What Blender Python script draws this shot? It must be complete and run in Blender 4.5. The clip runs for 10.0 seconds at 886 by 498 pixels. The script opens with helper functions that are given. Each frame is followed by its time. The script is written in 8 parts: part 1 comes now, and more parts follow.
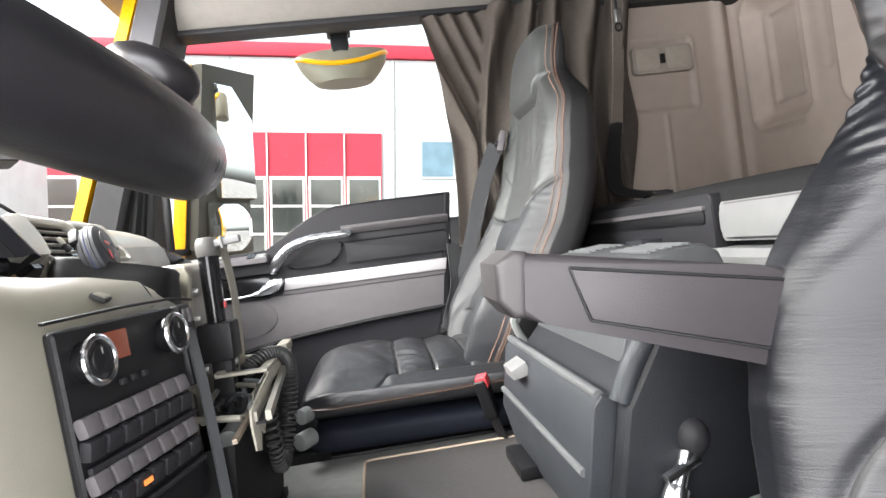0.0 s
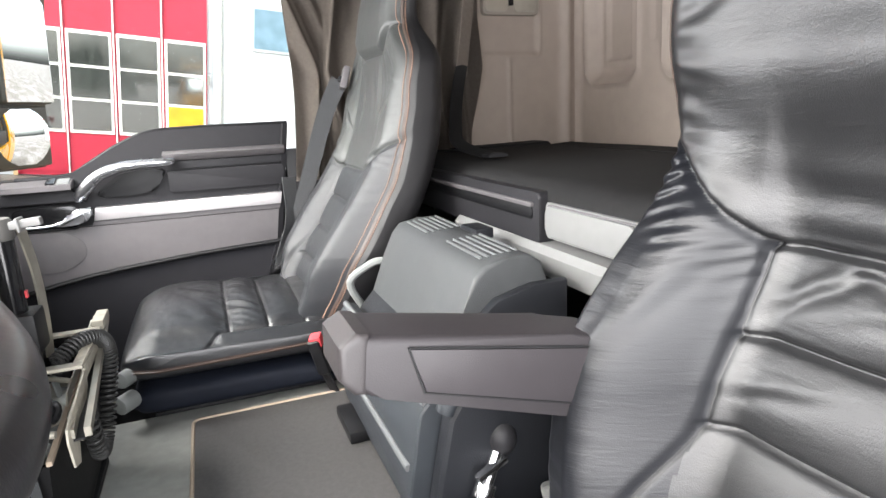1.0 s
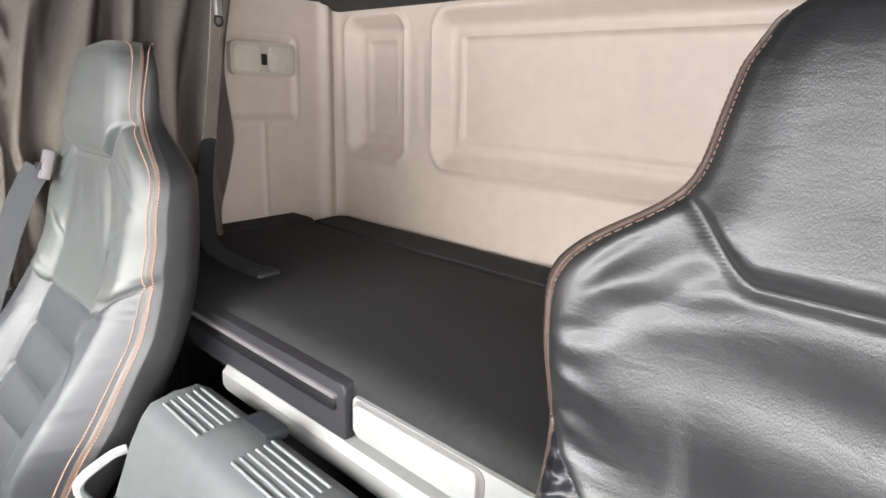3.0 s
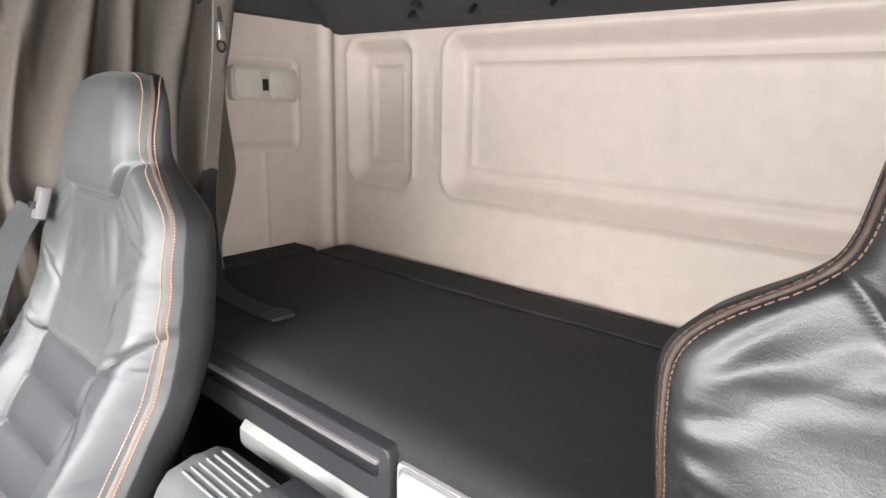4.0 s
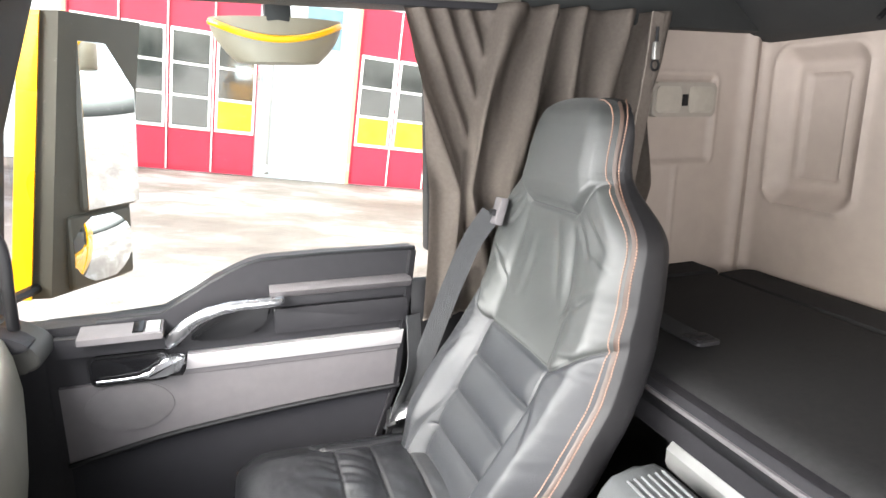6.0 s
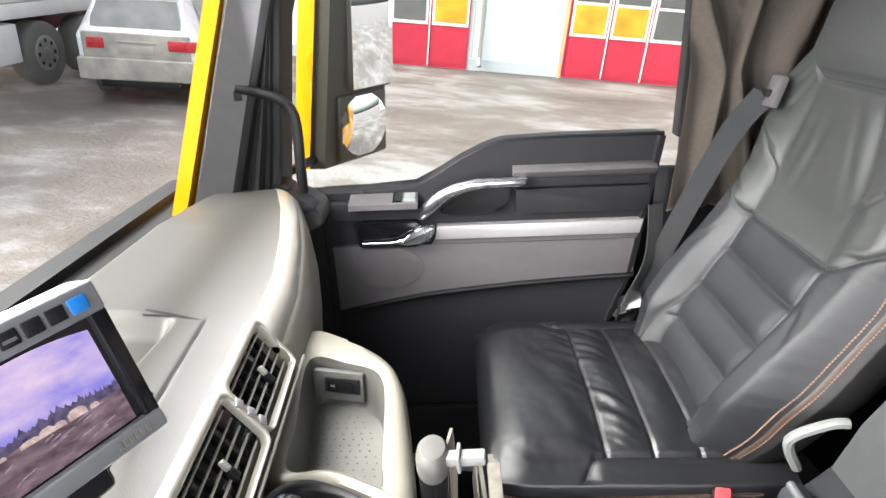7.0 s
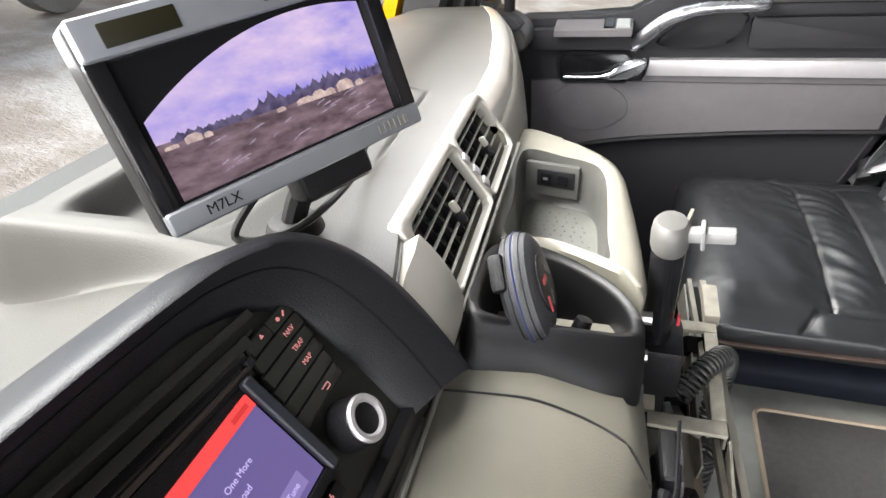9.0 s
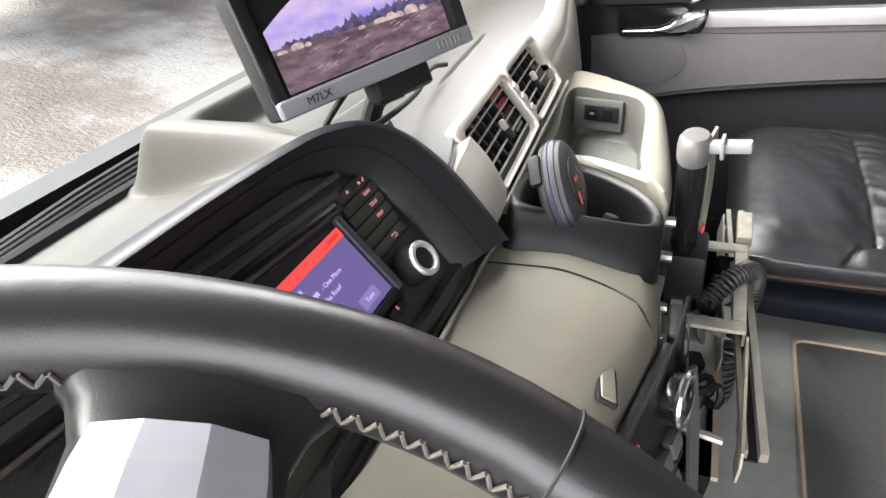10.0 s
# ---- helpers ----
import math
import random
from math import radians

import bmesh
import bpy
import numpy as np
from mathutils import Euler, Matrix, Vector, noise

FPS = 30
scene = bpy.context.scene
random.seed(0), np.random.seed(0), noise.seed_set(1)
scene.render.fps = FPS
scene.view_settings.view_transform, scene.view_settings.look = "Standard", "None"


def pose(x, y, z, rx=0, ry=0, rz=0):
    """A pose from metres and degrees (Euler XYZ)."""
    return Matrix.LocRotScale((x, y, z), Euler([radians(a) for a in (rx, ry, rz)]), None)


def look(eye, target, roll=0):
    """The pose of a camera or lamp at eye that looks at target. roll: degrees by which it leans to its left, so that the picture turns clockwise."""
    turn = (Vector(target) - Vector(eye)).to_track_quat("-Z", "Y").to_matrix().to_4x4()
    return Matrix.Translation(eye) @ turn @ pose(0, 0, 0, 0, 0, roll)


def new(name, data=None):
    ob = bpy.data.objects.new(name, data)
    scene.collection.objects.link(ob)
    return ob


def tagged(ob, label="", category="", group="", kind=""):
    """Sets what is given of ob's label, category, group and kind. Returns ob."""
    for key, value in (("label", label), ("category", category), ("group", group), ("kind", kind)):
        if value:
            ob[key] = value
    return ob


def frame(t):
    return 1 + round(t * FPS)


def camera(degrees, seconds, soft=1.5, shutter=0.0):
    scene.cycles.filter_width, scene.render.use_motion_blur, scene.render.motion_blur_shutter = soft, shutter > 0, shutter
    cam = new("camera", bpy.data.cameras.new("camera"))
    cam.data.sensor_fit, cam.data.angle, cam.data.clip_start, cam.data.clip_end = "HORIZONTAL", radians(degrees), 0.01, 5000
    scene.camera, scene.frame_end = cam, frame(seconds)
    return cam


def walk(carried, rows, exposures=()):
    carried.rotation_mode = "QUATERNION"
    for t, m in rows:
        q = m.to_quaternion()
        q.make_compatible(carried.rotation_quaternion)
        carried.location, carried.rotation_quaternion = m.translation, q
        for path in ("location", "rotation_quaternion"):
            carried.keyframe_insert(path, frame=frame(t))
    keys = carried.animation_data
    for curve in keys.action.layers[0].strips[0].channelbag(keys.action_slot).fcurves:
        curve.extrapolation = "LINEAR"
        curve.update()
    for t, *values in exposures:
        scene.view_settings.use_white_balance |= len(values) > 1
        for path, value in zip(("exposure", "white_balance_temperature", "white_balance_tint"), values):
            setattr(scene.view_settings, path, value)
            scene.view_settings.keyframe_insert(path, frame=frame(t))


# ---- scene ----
# Truck cab seen from the driver's place. x runs to the rear, y to the passenger's door, z up; metres.
cam = camera(72.9, 10.0)
PATH = [
    (0, (-0.069, 0.051, 0.725), (0.151, 2.038, 0.704), -7.4),
    (0.5, (-0.076, 0.075, 0.775), (0.29, 2.036, 0.634), -5.3),
    (1, (-0.059, 0.06, 0.891), (0.641, 1.878, 0.438), -2.7),
    (1.5, (-0.04, 0.076, 0.988), (0.921, 1.761, 0.503), 0.4),
    (1.8, (-0.035, 0.129, 1.037), (1.075, 1.737, 0.610), 1.3),
    (2, (-0.027, 0.164, 1.058), (1.114, 1.742, 0.602), 0.5),
    (2.5, (-0.017, 0.246, 1.104), (1.297, 1.675, 0.622), 0.9),
    (2.7, (-0.020, 0.275, 1.127), (1.342, 1.652, 0.628), 1.4),
    (3.8, (-0.016, 0.415, 1.185), (1.486, 1.638, 0.689), 2.0),
    (4, (-0.032, 0.438, 1.185), (1.449, 1.697, 0.715), 1.7),
    (4.5, (-0.077, 0.473, 1.193), (1.268, 1.884, 0.745), 1.7),
    (5, (-0.112, 0.51, 1.197), (1.041, 2.08, 0.745), 1.6),
    (5.2, (-0.115, 0.509, 1.194), (0.943, 2.155, 0.78), 0.4),
    (6.3, (-0.228, 0.543, 1.216), (0.199, 2.43, 0.71), -0.1),
    (6.5, (-0.243, 0.538, 1.215), (0.065, 2.437, 0.669), -0.8),
    (6.9, (-0.279, 0.533, 1.192), (-0.267, 2.395, 0.461), -3.0),
    (7, (-0.286, 0.536, 1.181), (-0.351, 2.377, 0.403), -2.7),
    (7.5, (-0.325, 0.524, 1.129), (-0.682, 2.307, 0.296), -2.6),
    (8, (-0.355, 0.524, 1.099), (-0.845, 2.233, 0.182), -3.7),
    (8.5, (-0.372, 0.522, 1.064), (-0.911, 2.143, 0.023), -4.1),
    (9, (-0.361, 0.507, 1.051), (-0.933, 2.101, -0.013), -5.1),
    (9.5, (-0.329, 0.464, 1.05), (-1.001, 1.993, -0.051), -7.6),
    (9.8, (-0.313, 0.428, 1.048), (-0.993, 1.952, -0.053), -7.2),
    (10, (-0.308, 0.398, 1.044), (-1.08, 1.875, -0.061), -8.5),
]
EXPOSURES = [(0.0, 2.55), (1.0, 2.65), (2.0, 2.95), (4.0, 3.25), (5.2, 3.25), (6.3, 2.95), (7.5, 2.08), (8.2, 2.15), (9.0, 2.28), (10.0, 2.38)]
walk(cam, [(t, look(eye, target, roll)) for t, eye, target, roll in PATH], EXPOSURES)

# ---- world and light: a bright overcast winter day ----
world = bpy.data.worlds.new("sky")
scene.world = world
world.use_nodes = True
wn = world.node_tree.nodes
wl = world.node_tree.links
wn.clear()
sky = wn.new("ShaderNodeTexSky")
sky.sky_type, sky.sun_disc = "NISHITA", False
sky.sun_elevation, sky.sun_rotation = radians(38), radians(250)
sky.air_density, sky.dust_density, sky.ozone_density = 1.0, 6.0, 1.0
hsv = wn.new("ShaderNodeHueSaturation")
hsv.inputs["Saturation"].default_value = 0.35
bg = wn.new("ShaderNodeBackground")
bg.inputs["Strength"].default_value = 0.15
wo = wn.new("ShaderNodeOutputWorld")
# the cab leans a little against the yard: the sky's horizon lies level with the yard
lean = Vector((0.12, -0.05, 1)).normalized().rotation_difference(Vector((0, 0, 1))).to_euler()
wt, wm = wn.new("ShaderNodeTexCoord"), wn.new("ShaderNodeMapping")
wm.inputs["Rotation"].default_value = lean
wl.new(wt.outputs["Generated"], wm.inputs["Vector"])
wl.new(wm.outputs[0], sky.inputs["Vector"])
wl.new(sky.outputs[0], hsv.inputs["Color"])
wl.new(hsv.outputs[0], bg.inputs["Color"])
wl.new(bg.outputs[0], wo.inputs[0])

sun = new("sun", bpy.data.lights.new("sun", "SUN"))
sun.data.energy, sun.data.angle, sun.data.color = 0.8, radians(30), (1.0, 0.96, 0.9)
SUN_DIR = Vector((-0.62, 0.42, 0.66))
sun.matrix_world = look(SUN_DIR * 30, (0, 0, 0))


def sky_panel(name, centre, toward, size, watts):
    """Area lamp added at an opening to strengthen the skylight that falls in."""
    lamp = new(name, bpy.data.lights.new(name, "AREA"))
    lamp.data.shape, lamp.data.size, lamp.data.size_y, lamp.data.energy, lamp.data.color = "RECTANGLE", size[0], size[1], watts, (0.985, 0.98, 1.0)
    lamp.matrix_world = look(centre, toward)
    return lamp


# unseen driver's doorway, assumed open: added fill for sky above, pale yard below waist
sky_panel("fill_doorway_upper", (-0.13, -0.095, 1.15), (-0.13 + 0.25, 1.0, 1.15), (0.85, 0.50), 2.2)
sky_panel("fill_doorway_lower", (-0.13, -0.095, 0.62), (-0.13 - 0.10, 1.0, 0.66), (0.85, 0.50), 2.2)
sky_panel("skylight_windscreen", (-0.655, 0.45, 1.20), (0.5, 0.45, 1.16), (1.05, 0.45), 2.2)
sky_panel("skylight_windscreen_far", (-0.650, 1.28, 1.17), (0.40, 1.36, 1.17), (0.80, 0.42), 3.2)


# ---- materials ----
def mat(name, color, rough=0.5, metal=0.0, vary=0.06, scale=40.0, bump=0.0, bscale=300.0, big=2.5, spec=0.5, coat=0.0, rvary=0.08, kind="noise"):
    """Principled surface with colour change at two scales, uneven gloss and fine relief."""
    m = bpy.data.materials.new(name)
    m.use_nodes = True
    n, l = m.node_tree.nodes, m.node_tree.links
    b = n["Principled BSDF"]
    b.inputs["Roughness"].default_value, b.inputs["Metallic"].default_value = rough, metal
    b.inputs["Specular IOR Level"].default_value = spec
    b.inputs["Coat Weight"].default_value = coat
    tc = n.new("ShaderNodeTexCoord")
    n1 = n.new("ShaderNodeTexNoise")
    n1.inputs["Scale"].default_value, n1.inputs["Detail"].default_value = scale, 4
    n2 = n.new("ShaderNodeTexNoise")
    n2.inputs["Scale"].default_value, n2.inputs["Detail"].default_value = big, 3
    l.new(tc.outputs["Object"], n1.inputs["Vector"])
    l.new(tc.outputs["Object"], n2.inputs["Vector"])
    add = n.new("ShaderNodeMath")
    add.operation = "ADD"
    l.new(n1.outputs["Fac"], add.inputs[0])
    l.new(n2.outputs["Fac"], add.inputs[1])
    mr = n.new("ShaderNodeMapRange")
    mr.inputs["From Min"].default_value, mr.inputs["From Max"].default_value = 0.6, 1.4
    mr.inputs["To Min"].default_value, mr.inputs["To Max"].default_value = 1 - vary * 2, 1 + vary * 2
    l.new(add.outputs[0], mr.inputs["Value"])
    mul = n.new("ShaderNodeMix")
    mul.data_type, mul.blend_type = "RGBA", "MULTIPLY"
    mul.inputs["Factor"].default_value = 1
    mul.inputs["A"].default_value = (*color, 1)
    l.new(mr.outputs[0], mul.inputs["B"])
    l.new(mul.outputs["Result"], b.inputs["Base Color"])
    rr = n.new("ShaderNodeMapRange")
    rr.inputs["From Min"].default_value, rr.inputs["From Max"].default_value = 0.3, 0.7
    rr.inputs["To Min"].default_value, rr.inputs["To Max"].default_value = max(0.02, rough - rvary), min(1, rough + rvary)
    l.new(n2.outputs["Fac"], rr.inputs["Value"])
    l.new(rr.outputs[0], b.inputs["Roughness"])
    if bump:
        if kind == "voronoi":
            h = n.new("ShaderNodeTexVoronoi")
            h.feature = "SMOOTH_F1"
            h.inputs["Scale"].default_value = bscale
            src = h.outputs["Distance"]
        elif kind == "weave":
            h = n.new("ShaderNodeTexWave")
            h.inputs["Scale"].default_value, h.inputs["Distortion"].default_value = bscale, 3
            src = h.outputs["Fac"]
        else:
            h = n.new("ShaderNodeTexNoise")
            h.inputs["Scale"].default_value, h.inputs["Detail"].default_value = bscale, 3
            src = h.outputs["Fac"]
        l.new(tc.outputs["Object"], h.inputs["Vector"])
        bp = n.new("ShaderNodeBump")
        bp.inputs["Strength"].default_value, bp.inputs["Distance"].default_value = min(1, bump), 0.0008
        l.new(src, bp.inputs["Height"])
        l.new(bp.outputs[0], b.inputs["Normal"])
    return m


def leather(name, color, rough, wrinkle=0.5, stretch=(14, 10, 55), grain=0.35, spec=0.5, cell=420, sheen=0.0):
    """Black hide: pebbled grain, longer creases across, uneven sheen."""
    m = mat(name, color, rough, vary=0.07, scale=60, rvary=0.07, spec=spec, big=5)
    n, l = m.node_tree.nodes, m.node_tree.links
    b = n["Principled BSDF"]
    b.inputs["Sheen Weight"].default_value, b.inputs["Sheen Roughness"].default_value = sheen, 0.4
    tc = n.new("ShaderNodeTexCoord")
    # the pebbles are pulled out of round by a slow noise
    wob = n.new("ShaderNodeTexNoise")
    wob.inputs["Scale"].default_value, wob.inputs["Detail"].default_value = cell * 0.22, 2
    l.new(tc.outputs["Object"], wob.inputs["Vector"])
    off = n.new("ShaderNodeVectorMath")
    off.operation = "MULTIPLY_ADD"
    off.inputs[1].default_value = (2.2 / cell,) * 3
    l.new(wob.outputs["Color"], off.inputs[0])
    l.new(tc.outputs["Object"], off.inputs[2])
    squeeze = n.new("ShaderNodeMapping")
    squeeze.inputs["Scale"].default_value = (1.0, 1.25, 0.75)
    l.new(off.outputs[0], squeeze.inputs["Vector"])
    g = n.new("ShaderNodeTexVoronoi")
    g.feature = "DISTANCE_TO_EDGE"
    g.inputs["Scale"].default_value = cell
    l.new(squeeze.outputs[0], g.inputs["Vector"])
    flat_top = n.new("ShaderNodeMapRange")
    flat_top.inputs["From Max"].default_value = 0.16
    l.new(g.outputs["Distance"], flat_top.inputs["Value"])
    fine = n.new("ShaderNodeTexNoise")
    fine.inputs["Scale"].default_value, fine.inputs["Detail"].default_value = cell * 0.5, 4
    l.new(tc.outputs["Object"], fine.inputs["Vector"])
    both = n.new("ShaderNodeMath")
    both.operation = "MULTIPLY_ADD"
    both.inputs[1].default_value = 0.8
    l.new(fine.outputs["Fac"], both.inputs[0])
    l.new(flat_top.outputs[0], both.inputs[2])
    mp = n.new("ShaderNodeMapping")
    mp.inputs["Scale"].default_value = stretch
    w = n.new("ShaderNodeTexNoise")
    w.inputs["Scale"].default_value, w.inputs["Detail"].default_value, w.inputs["Distortion"].default_value = 1.0, 4, 0.8
    l.new(tc.outputs["Object"], mp.inputs["Vector"])
    l.new(mp.outputs[0], w.inputs["Vector"])
    b1 = n.new("ShaderNodeBump")
    b1.inputs["Strength"].default_value, b1.inputs["Distance"].default_value = grain, 0.0005
    b2 = n.new("ShaderNodeBump")
    b2.inputs["Strength"].default_value, b2.inputs["Distance"].default_value = wrinkle, 0.004 * 55 / stretch[2]
    l.new(both.outputs[0], b1.inputs["Height"])
    l.new(w.outputs["Fac"], b2.inputs["Height"])
    l.new(b2.outputs[0], b1.inputs["Normal"])
    l.new(b1.outputs[0], b.inputs["Normal"])
    return m


def glow(name, color, strength):
    m = bpy.data.materials.new(name)
    m.use_nodes = True
    b = m.node_tree.nodes["Principled BSDF"]
    b.inputs["Base Color"].default_value = (0.01, 0.01, 0.01, 1)
    b.inputs["Roughness"].default_value = 0.25
    b.inputs["Emission Color"].default_value = (*color, 1)
    b.inputs["Emission Strength"].default_value = strength
    return m


def pane_material(name, tint=(0.93, 0.96, 0.95)):
    m = bpy.data.materials.new(name)
    m.use_nodes = True
    n, l = m.node_tree.nodes, m.node_tree.links
    n.clear()
    o = n.new("ShaderNodeOutputMaterial")
    t = n.new("ShaderNodeBsdfTransparent")
    t.inputs[0].default_value = (*tint, 1)
    g = n.new("ShaderNodeBsdfGlossy")
    g.inputs["Roughness"].default_value = 0.02
    f = n.new("ShaderNodeFresnel")
    f.inputs["IOR"].default_value = 1.025
    x = n.new("ShaderNodeMixShader")
    l.new(f.outputs[0], x.inputs[0])
    l.new(t.outputs[0], x.inputs[1])
    l.new(g.outputs[0], x.inputs[2])
    l.new(x.outputs[0], o.inputs[0])
    return m


LEATHER = leather("black_leather", (0.0070, 0.0072, 0.0079), 0.46, 0.18, (26, 20, 60), grain=0.19, spec=0.75, cell=400)
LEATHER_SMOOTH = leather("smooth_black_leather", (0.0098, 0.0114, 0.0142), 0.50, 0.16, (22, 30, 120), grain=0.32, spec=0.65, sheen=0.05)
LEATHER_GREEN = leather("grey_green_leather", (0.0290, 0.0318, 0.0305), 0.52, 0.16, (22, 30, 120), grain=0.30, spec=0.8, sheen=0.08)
LEATHER_SIDE = leather("side_black_leather", (0.0135, 0.013, 0.014), 0.47, 0.16, (24, 24, 90), grain=0.4, spec=0.45)
SEAM = mat("seam_black", (0.006, 0.006, 0.007), 0.7)
SEAT_PIPING = mat("brown_piping", (0.045, 0.028, 0.021), 0.55)
LEATHER_CREASED = leather("creased_black_leather", (0.0080, 0.0086, 0.0108), 0.37, 0.36, (20, 26, 210), grain=0.12, spec=0.38)
LEATHER_CUSHION = leather("cushion_black_leather", (0.0085, 0.0092, 0.0108), 0.36, 0.26, (30, 26, 60), grain=0.28, spec=1.0)
FOAM = mat("navy_foam_cover", (0.006, 0.008, 0.014), 0.75, spec=0.2, vary=0.1, bump=0.5, bscale=600)
THREAD = mat("rust_thread", (0.25, 0.150, 0.108), 0.8, vary=0.12)
THREAD_DARK = mat("brown_thread", (0.085, 0.048, 0.034), 0.8, vary=0.12)
DARK = mat("dark_grey_plastic", (0.019, 0.0185, 0.021), 0.55, bump=0.4, bscale=900, kind="voronoi", spec=0.3)
BLACK = mat("black_plastic", (0.008, 0.008, 0.009), 0.46, bump=0.35, bscale=900, kind="voronoi", spec=0.3)
GLOSS = mat("gloss_black", (0.008, 0.008, 0.009), 0.15, vary=0.03)
GREY = mat("mid_grey_plastic", (0.100, 0.093, 0.097), 0.55, bump=0.4, bscale=800, kind="voronoi")
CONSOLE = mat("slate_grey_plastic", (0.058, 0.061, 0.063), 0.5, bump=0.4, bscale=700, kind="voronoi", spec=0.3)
# Paler than the cool box shell: the ribs' edge highlights are painted in.
RIBS = mat("rib_highlight_slate", (0.105, 0.110, 0.112), 0.45, bump=0.3, bscale=700, kind="voronoi")
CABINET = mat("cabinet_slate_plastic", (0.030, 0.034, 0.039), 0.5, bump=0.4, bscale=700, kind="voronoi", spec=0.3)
CONSOLE_LIGHT = mat("light_slate_plastic", (0.20, 0.21, 0.205), 0.5, bump=0.4, bscale=700, kind="voronoi")
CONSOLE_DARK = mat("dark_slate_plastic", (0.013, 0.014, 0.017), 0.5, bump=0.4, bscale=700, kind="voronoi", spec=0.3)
BEIGE = mat("dash_beige_plastic", (0.186, 0.176, 0.142), 0.42, bump=0.22, bscale=900, kind="voronoi", vary=0.03)
PAD = mat("dash_pad_grain", (0.060, 0.0585, 0.053), 0.5, bump=0.2, bscale=900, kind="voronoi", vary=0.03)
SATIN = mat("satin_champagne", (0.56, 0.54, 0.48), 0.36, metal=0.45, vary=0.03)
SILVER = mat("silver_trim", (0.55, 0.53, 0.54), 0.38, metal=0.6, vary=0.03)
CHROME = mat("brushed_chrome", (0.75, 0.76, 0.78), 0.24, metal=1.0, vary=0.02)
HANDLE = mat("satin_chrome", (0.66, 0.67, 0.70), 0.27, metal=0.95, vary=0.03)
STEEL = mat("dull_steel", (0.42, 0.42, 0.4), 0.38, metal=0.9, vary=0.06)
WALL = mat("cream_moulded_lining", (0.398, 0.338, 0.294), 0.6, vary=0.035, scale=25, bump=0.3, bscale=500, big=1.2)
WHITE = mat("white_plastic", (0.20, 0.20, 0.198), 0.45, vary=0.03)
BED = mat("black_bed_cloth", (0.0165, 0.0162, 0.0166), 0.82, vary=0.14, scale=90, bump=0.8, bscale=900, kind="noise", spec=0.2)
HEAD = mat("charcoal_headliner", (0.018, 0.0195, 0.0195), 0.8, vary=0.08, bump=0.5, bscale=700)
HEADLIGHT = mat("greige_headliner", (0.2, 0.185, 0.165), 0.85, vary=0.06, bump=0.5, bscale=700)
CURTAIN = mat("taupe_curtain_cloth", (0.170, 0.146, 0.126), 0.85, vary=0.08, scale=120, bump=0.6, bscale=1200, kind="noise", spec=0.25)
BELT_BLACK = mat("black_webbing", (0.010, 0.010, 0.011), 0.7, bump=0.7, bscale=500, kind="weave")
BELT = mat("grey_webbing", (0.045, 0.047, 0.05), 0.7, bump=0.7, bscale=500, kind="weave")
FLOOR = mat("grey_rubber_floor", (0.27, 0.275, 0.255), 0.6, vary=0.1, bump=0.5, bscale=300)
MAT = mat("dark_floor_mat", (0.066, 0.063, 0.062), 0.7, vary=0.12, scale=120, bump=0.8, bscale=700)
PIPING = mat("tan_piping", (0.36, 0.29, 0.22), 0.7)
YELLOW = mat("yellow_paint", (0.80, 0.37, 0.0), 0.3, vary=0.03, coat=0.4)
HOUSING = mat("mirror_housing_grey", (0.06, 0.055, 0.045), 0.5, bump=0.4, bscale=600)
MIRROR = mat("mirror_glass", (0.9, 0.91, 0.92), 0.02, metal=1.0, vary=0.0, rvary=0.0)
RUBBER = mat("black_rubber", (0.012, 0.012, 0.012), 0.75, vary=0.1, bump=0.4, bscale=400)
RED_PLASTIC = mat("red_button", (0.55, 0.05, 0.06), 0.4)
GLASS = pane_material("clear_glass")
REDDISP = glow("amber_display", (0.20, 0.05, 0.025), 0.16)


# ---- building helpers ----
BASE = {}
OUT_UP = Vector((0.12, -0.05, 1)).normalized()
OUT_X = Vector((0, 1, 0)).cross(OUT_UP).normalized()
OUT_Y = OUT_UP.cross(OUT_X)
OUT = Matrix.Translation((-0.546, 0.664, -1.314)) @ Matrix((OUT_X, OUT_Y, OUT_UP)).transposed().to_4x4()


def thing(name, label, category, base=(0, 0, 0), group="", kind="", m=None):
    """An Empty at the thing's base; its parts are given in cab coordinates, or in m's own where m is given."""
    ob = new(name)
    ob.empty_display_size = 0.05
    ob.matrix_world = m if m is not None else Matrix.Translation(base)
    BASE[ob] = Matrix() if m is not None else Matrix.Translation(-Vector(base))
    return tagged(ob, label, category, group, kind)


def part(name, bm, material, parent, label="", smooth=True, sharp=35, normals=None):
    me = bpy.data.meshes.new(name)
    shift = BASE.get(parent, Matrix())
    bm.transform(shift)
    if normals is None:
        bmesh.ops.recalc_face_normals(bm, faces=bm.faces)
    for f in bm.faces:
        f.smooth = smooth
    if smooth and normals is None:
        lim = radians(sharp)
        for e in bm.edges:
            if len(e.link_faces) == 2 and e.calc_face_angle(0) > lim:
                e.smooth = False
    bm.to_mesh(me)
    bm.free()
    if normals is not None:
        me.normals_split_custom_set_from_vertices(normals)
    me.materials.append(material)
    ob = new(name, me)
    ob.parent = parent
    BASE[ob] = shift
    if label:
        ob["label"] = label
    return ob


def solo(name, bm, material, label, category, group="", kind="", smooth=True, sharp=35):
    """A thing that is one mesh."""
    ob = part(name, bm, material, None, "", smooth, sharp)
    return tagged(ob, label, category, group, kind)


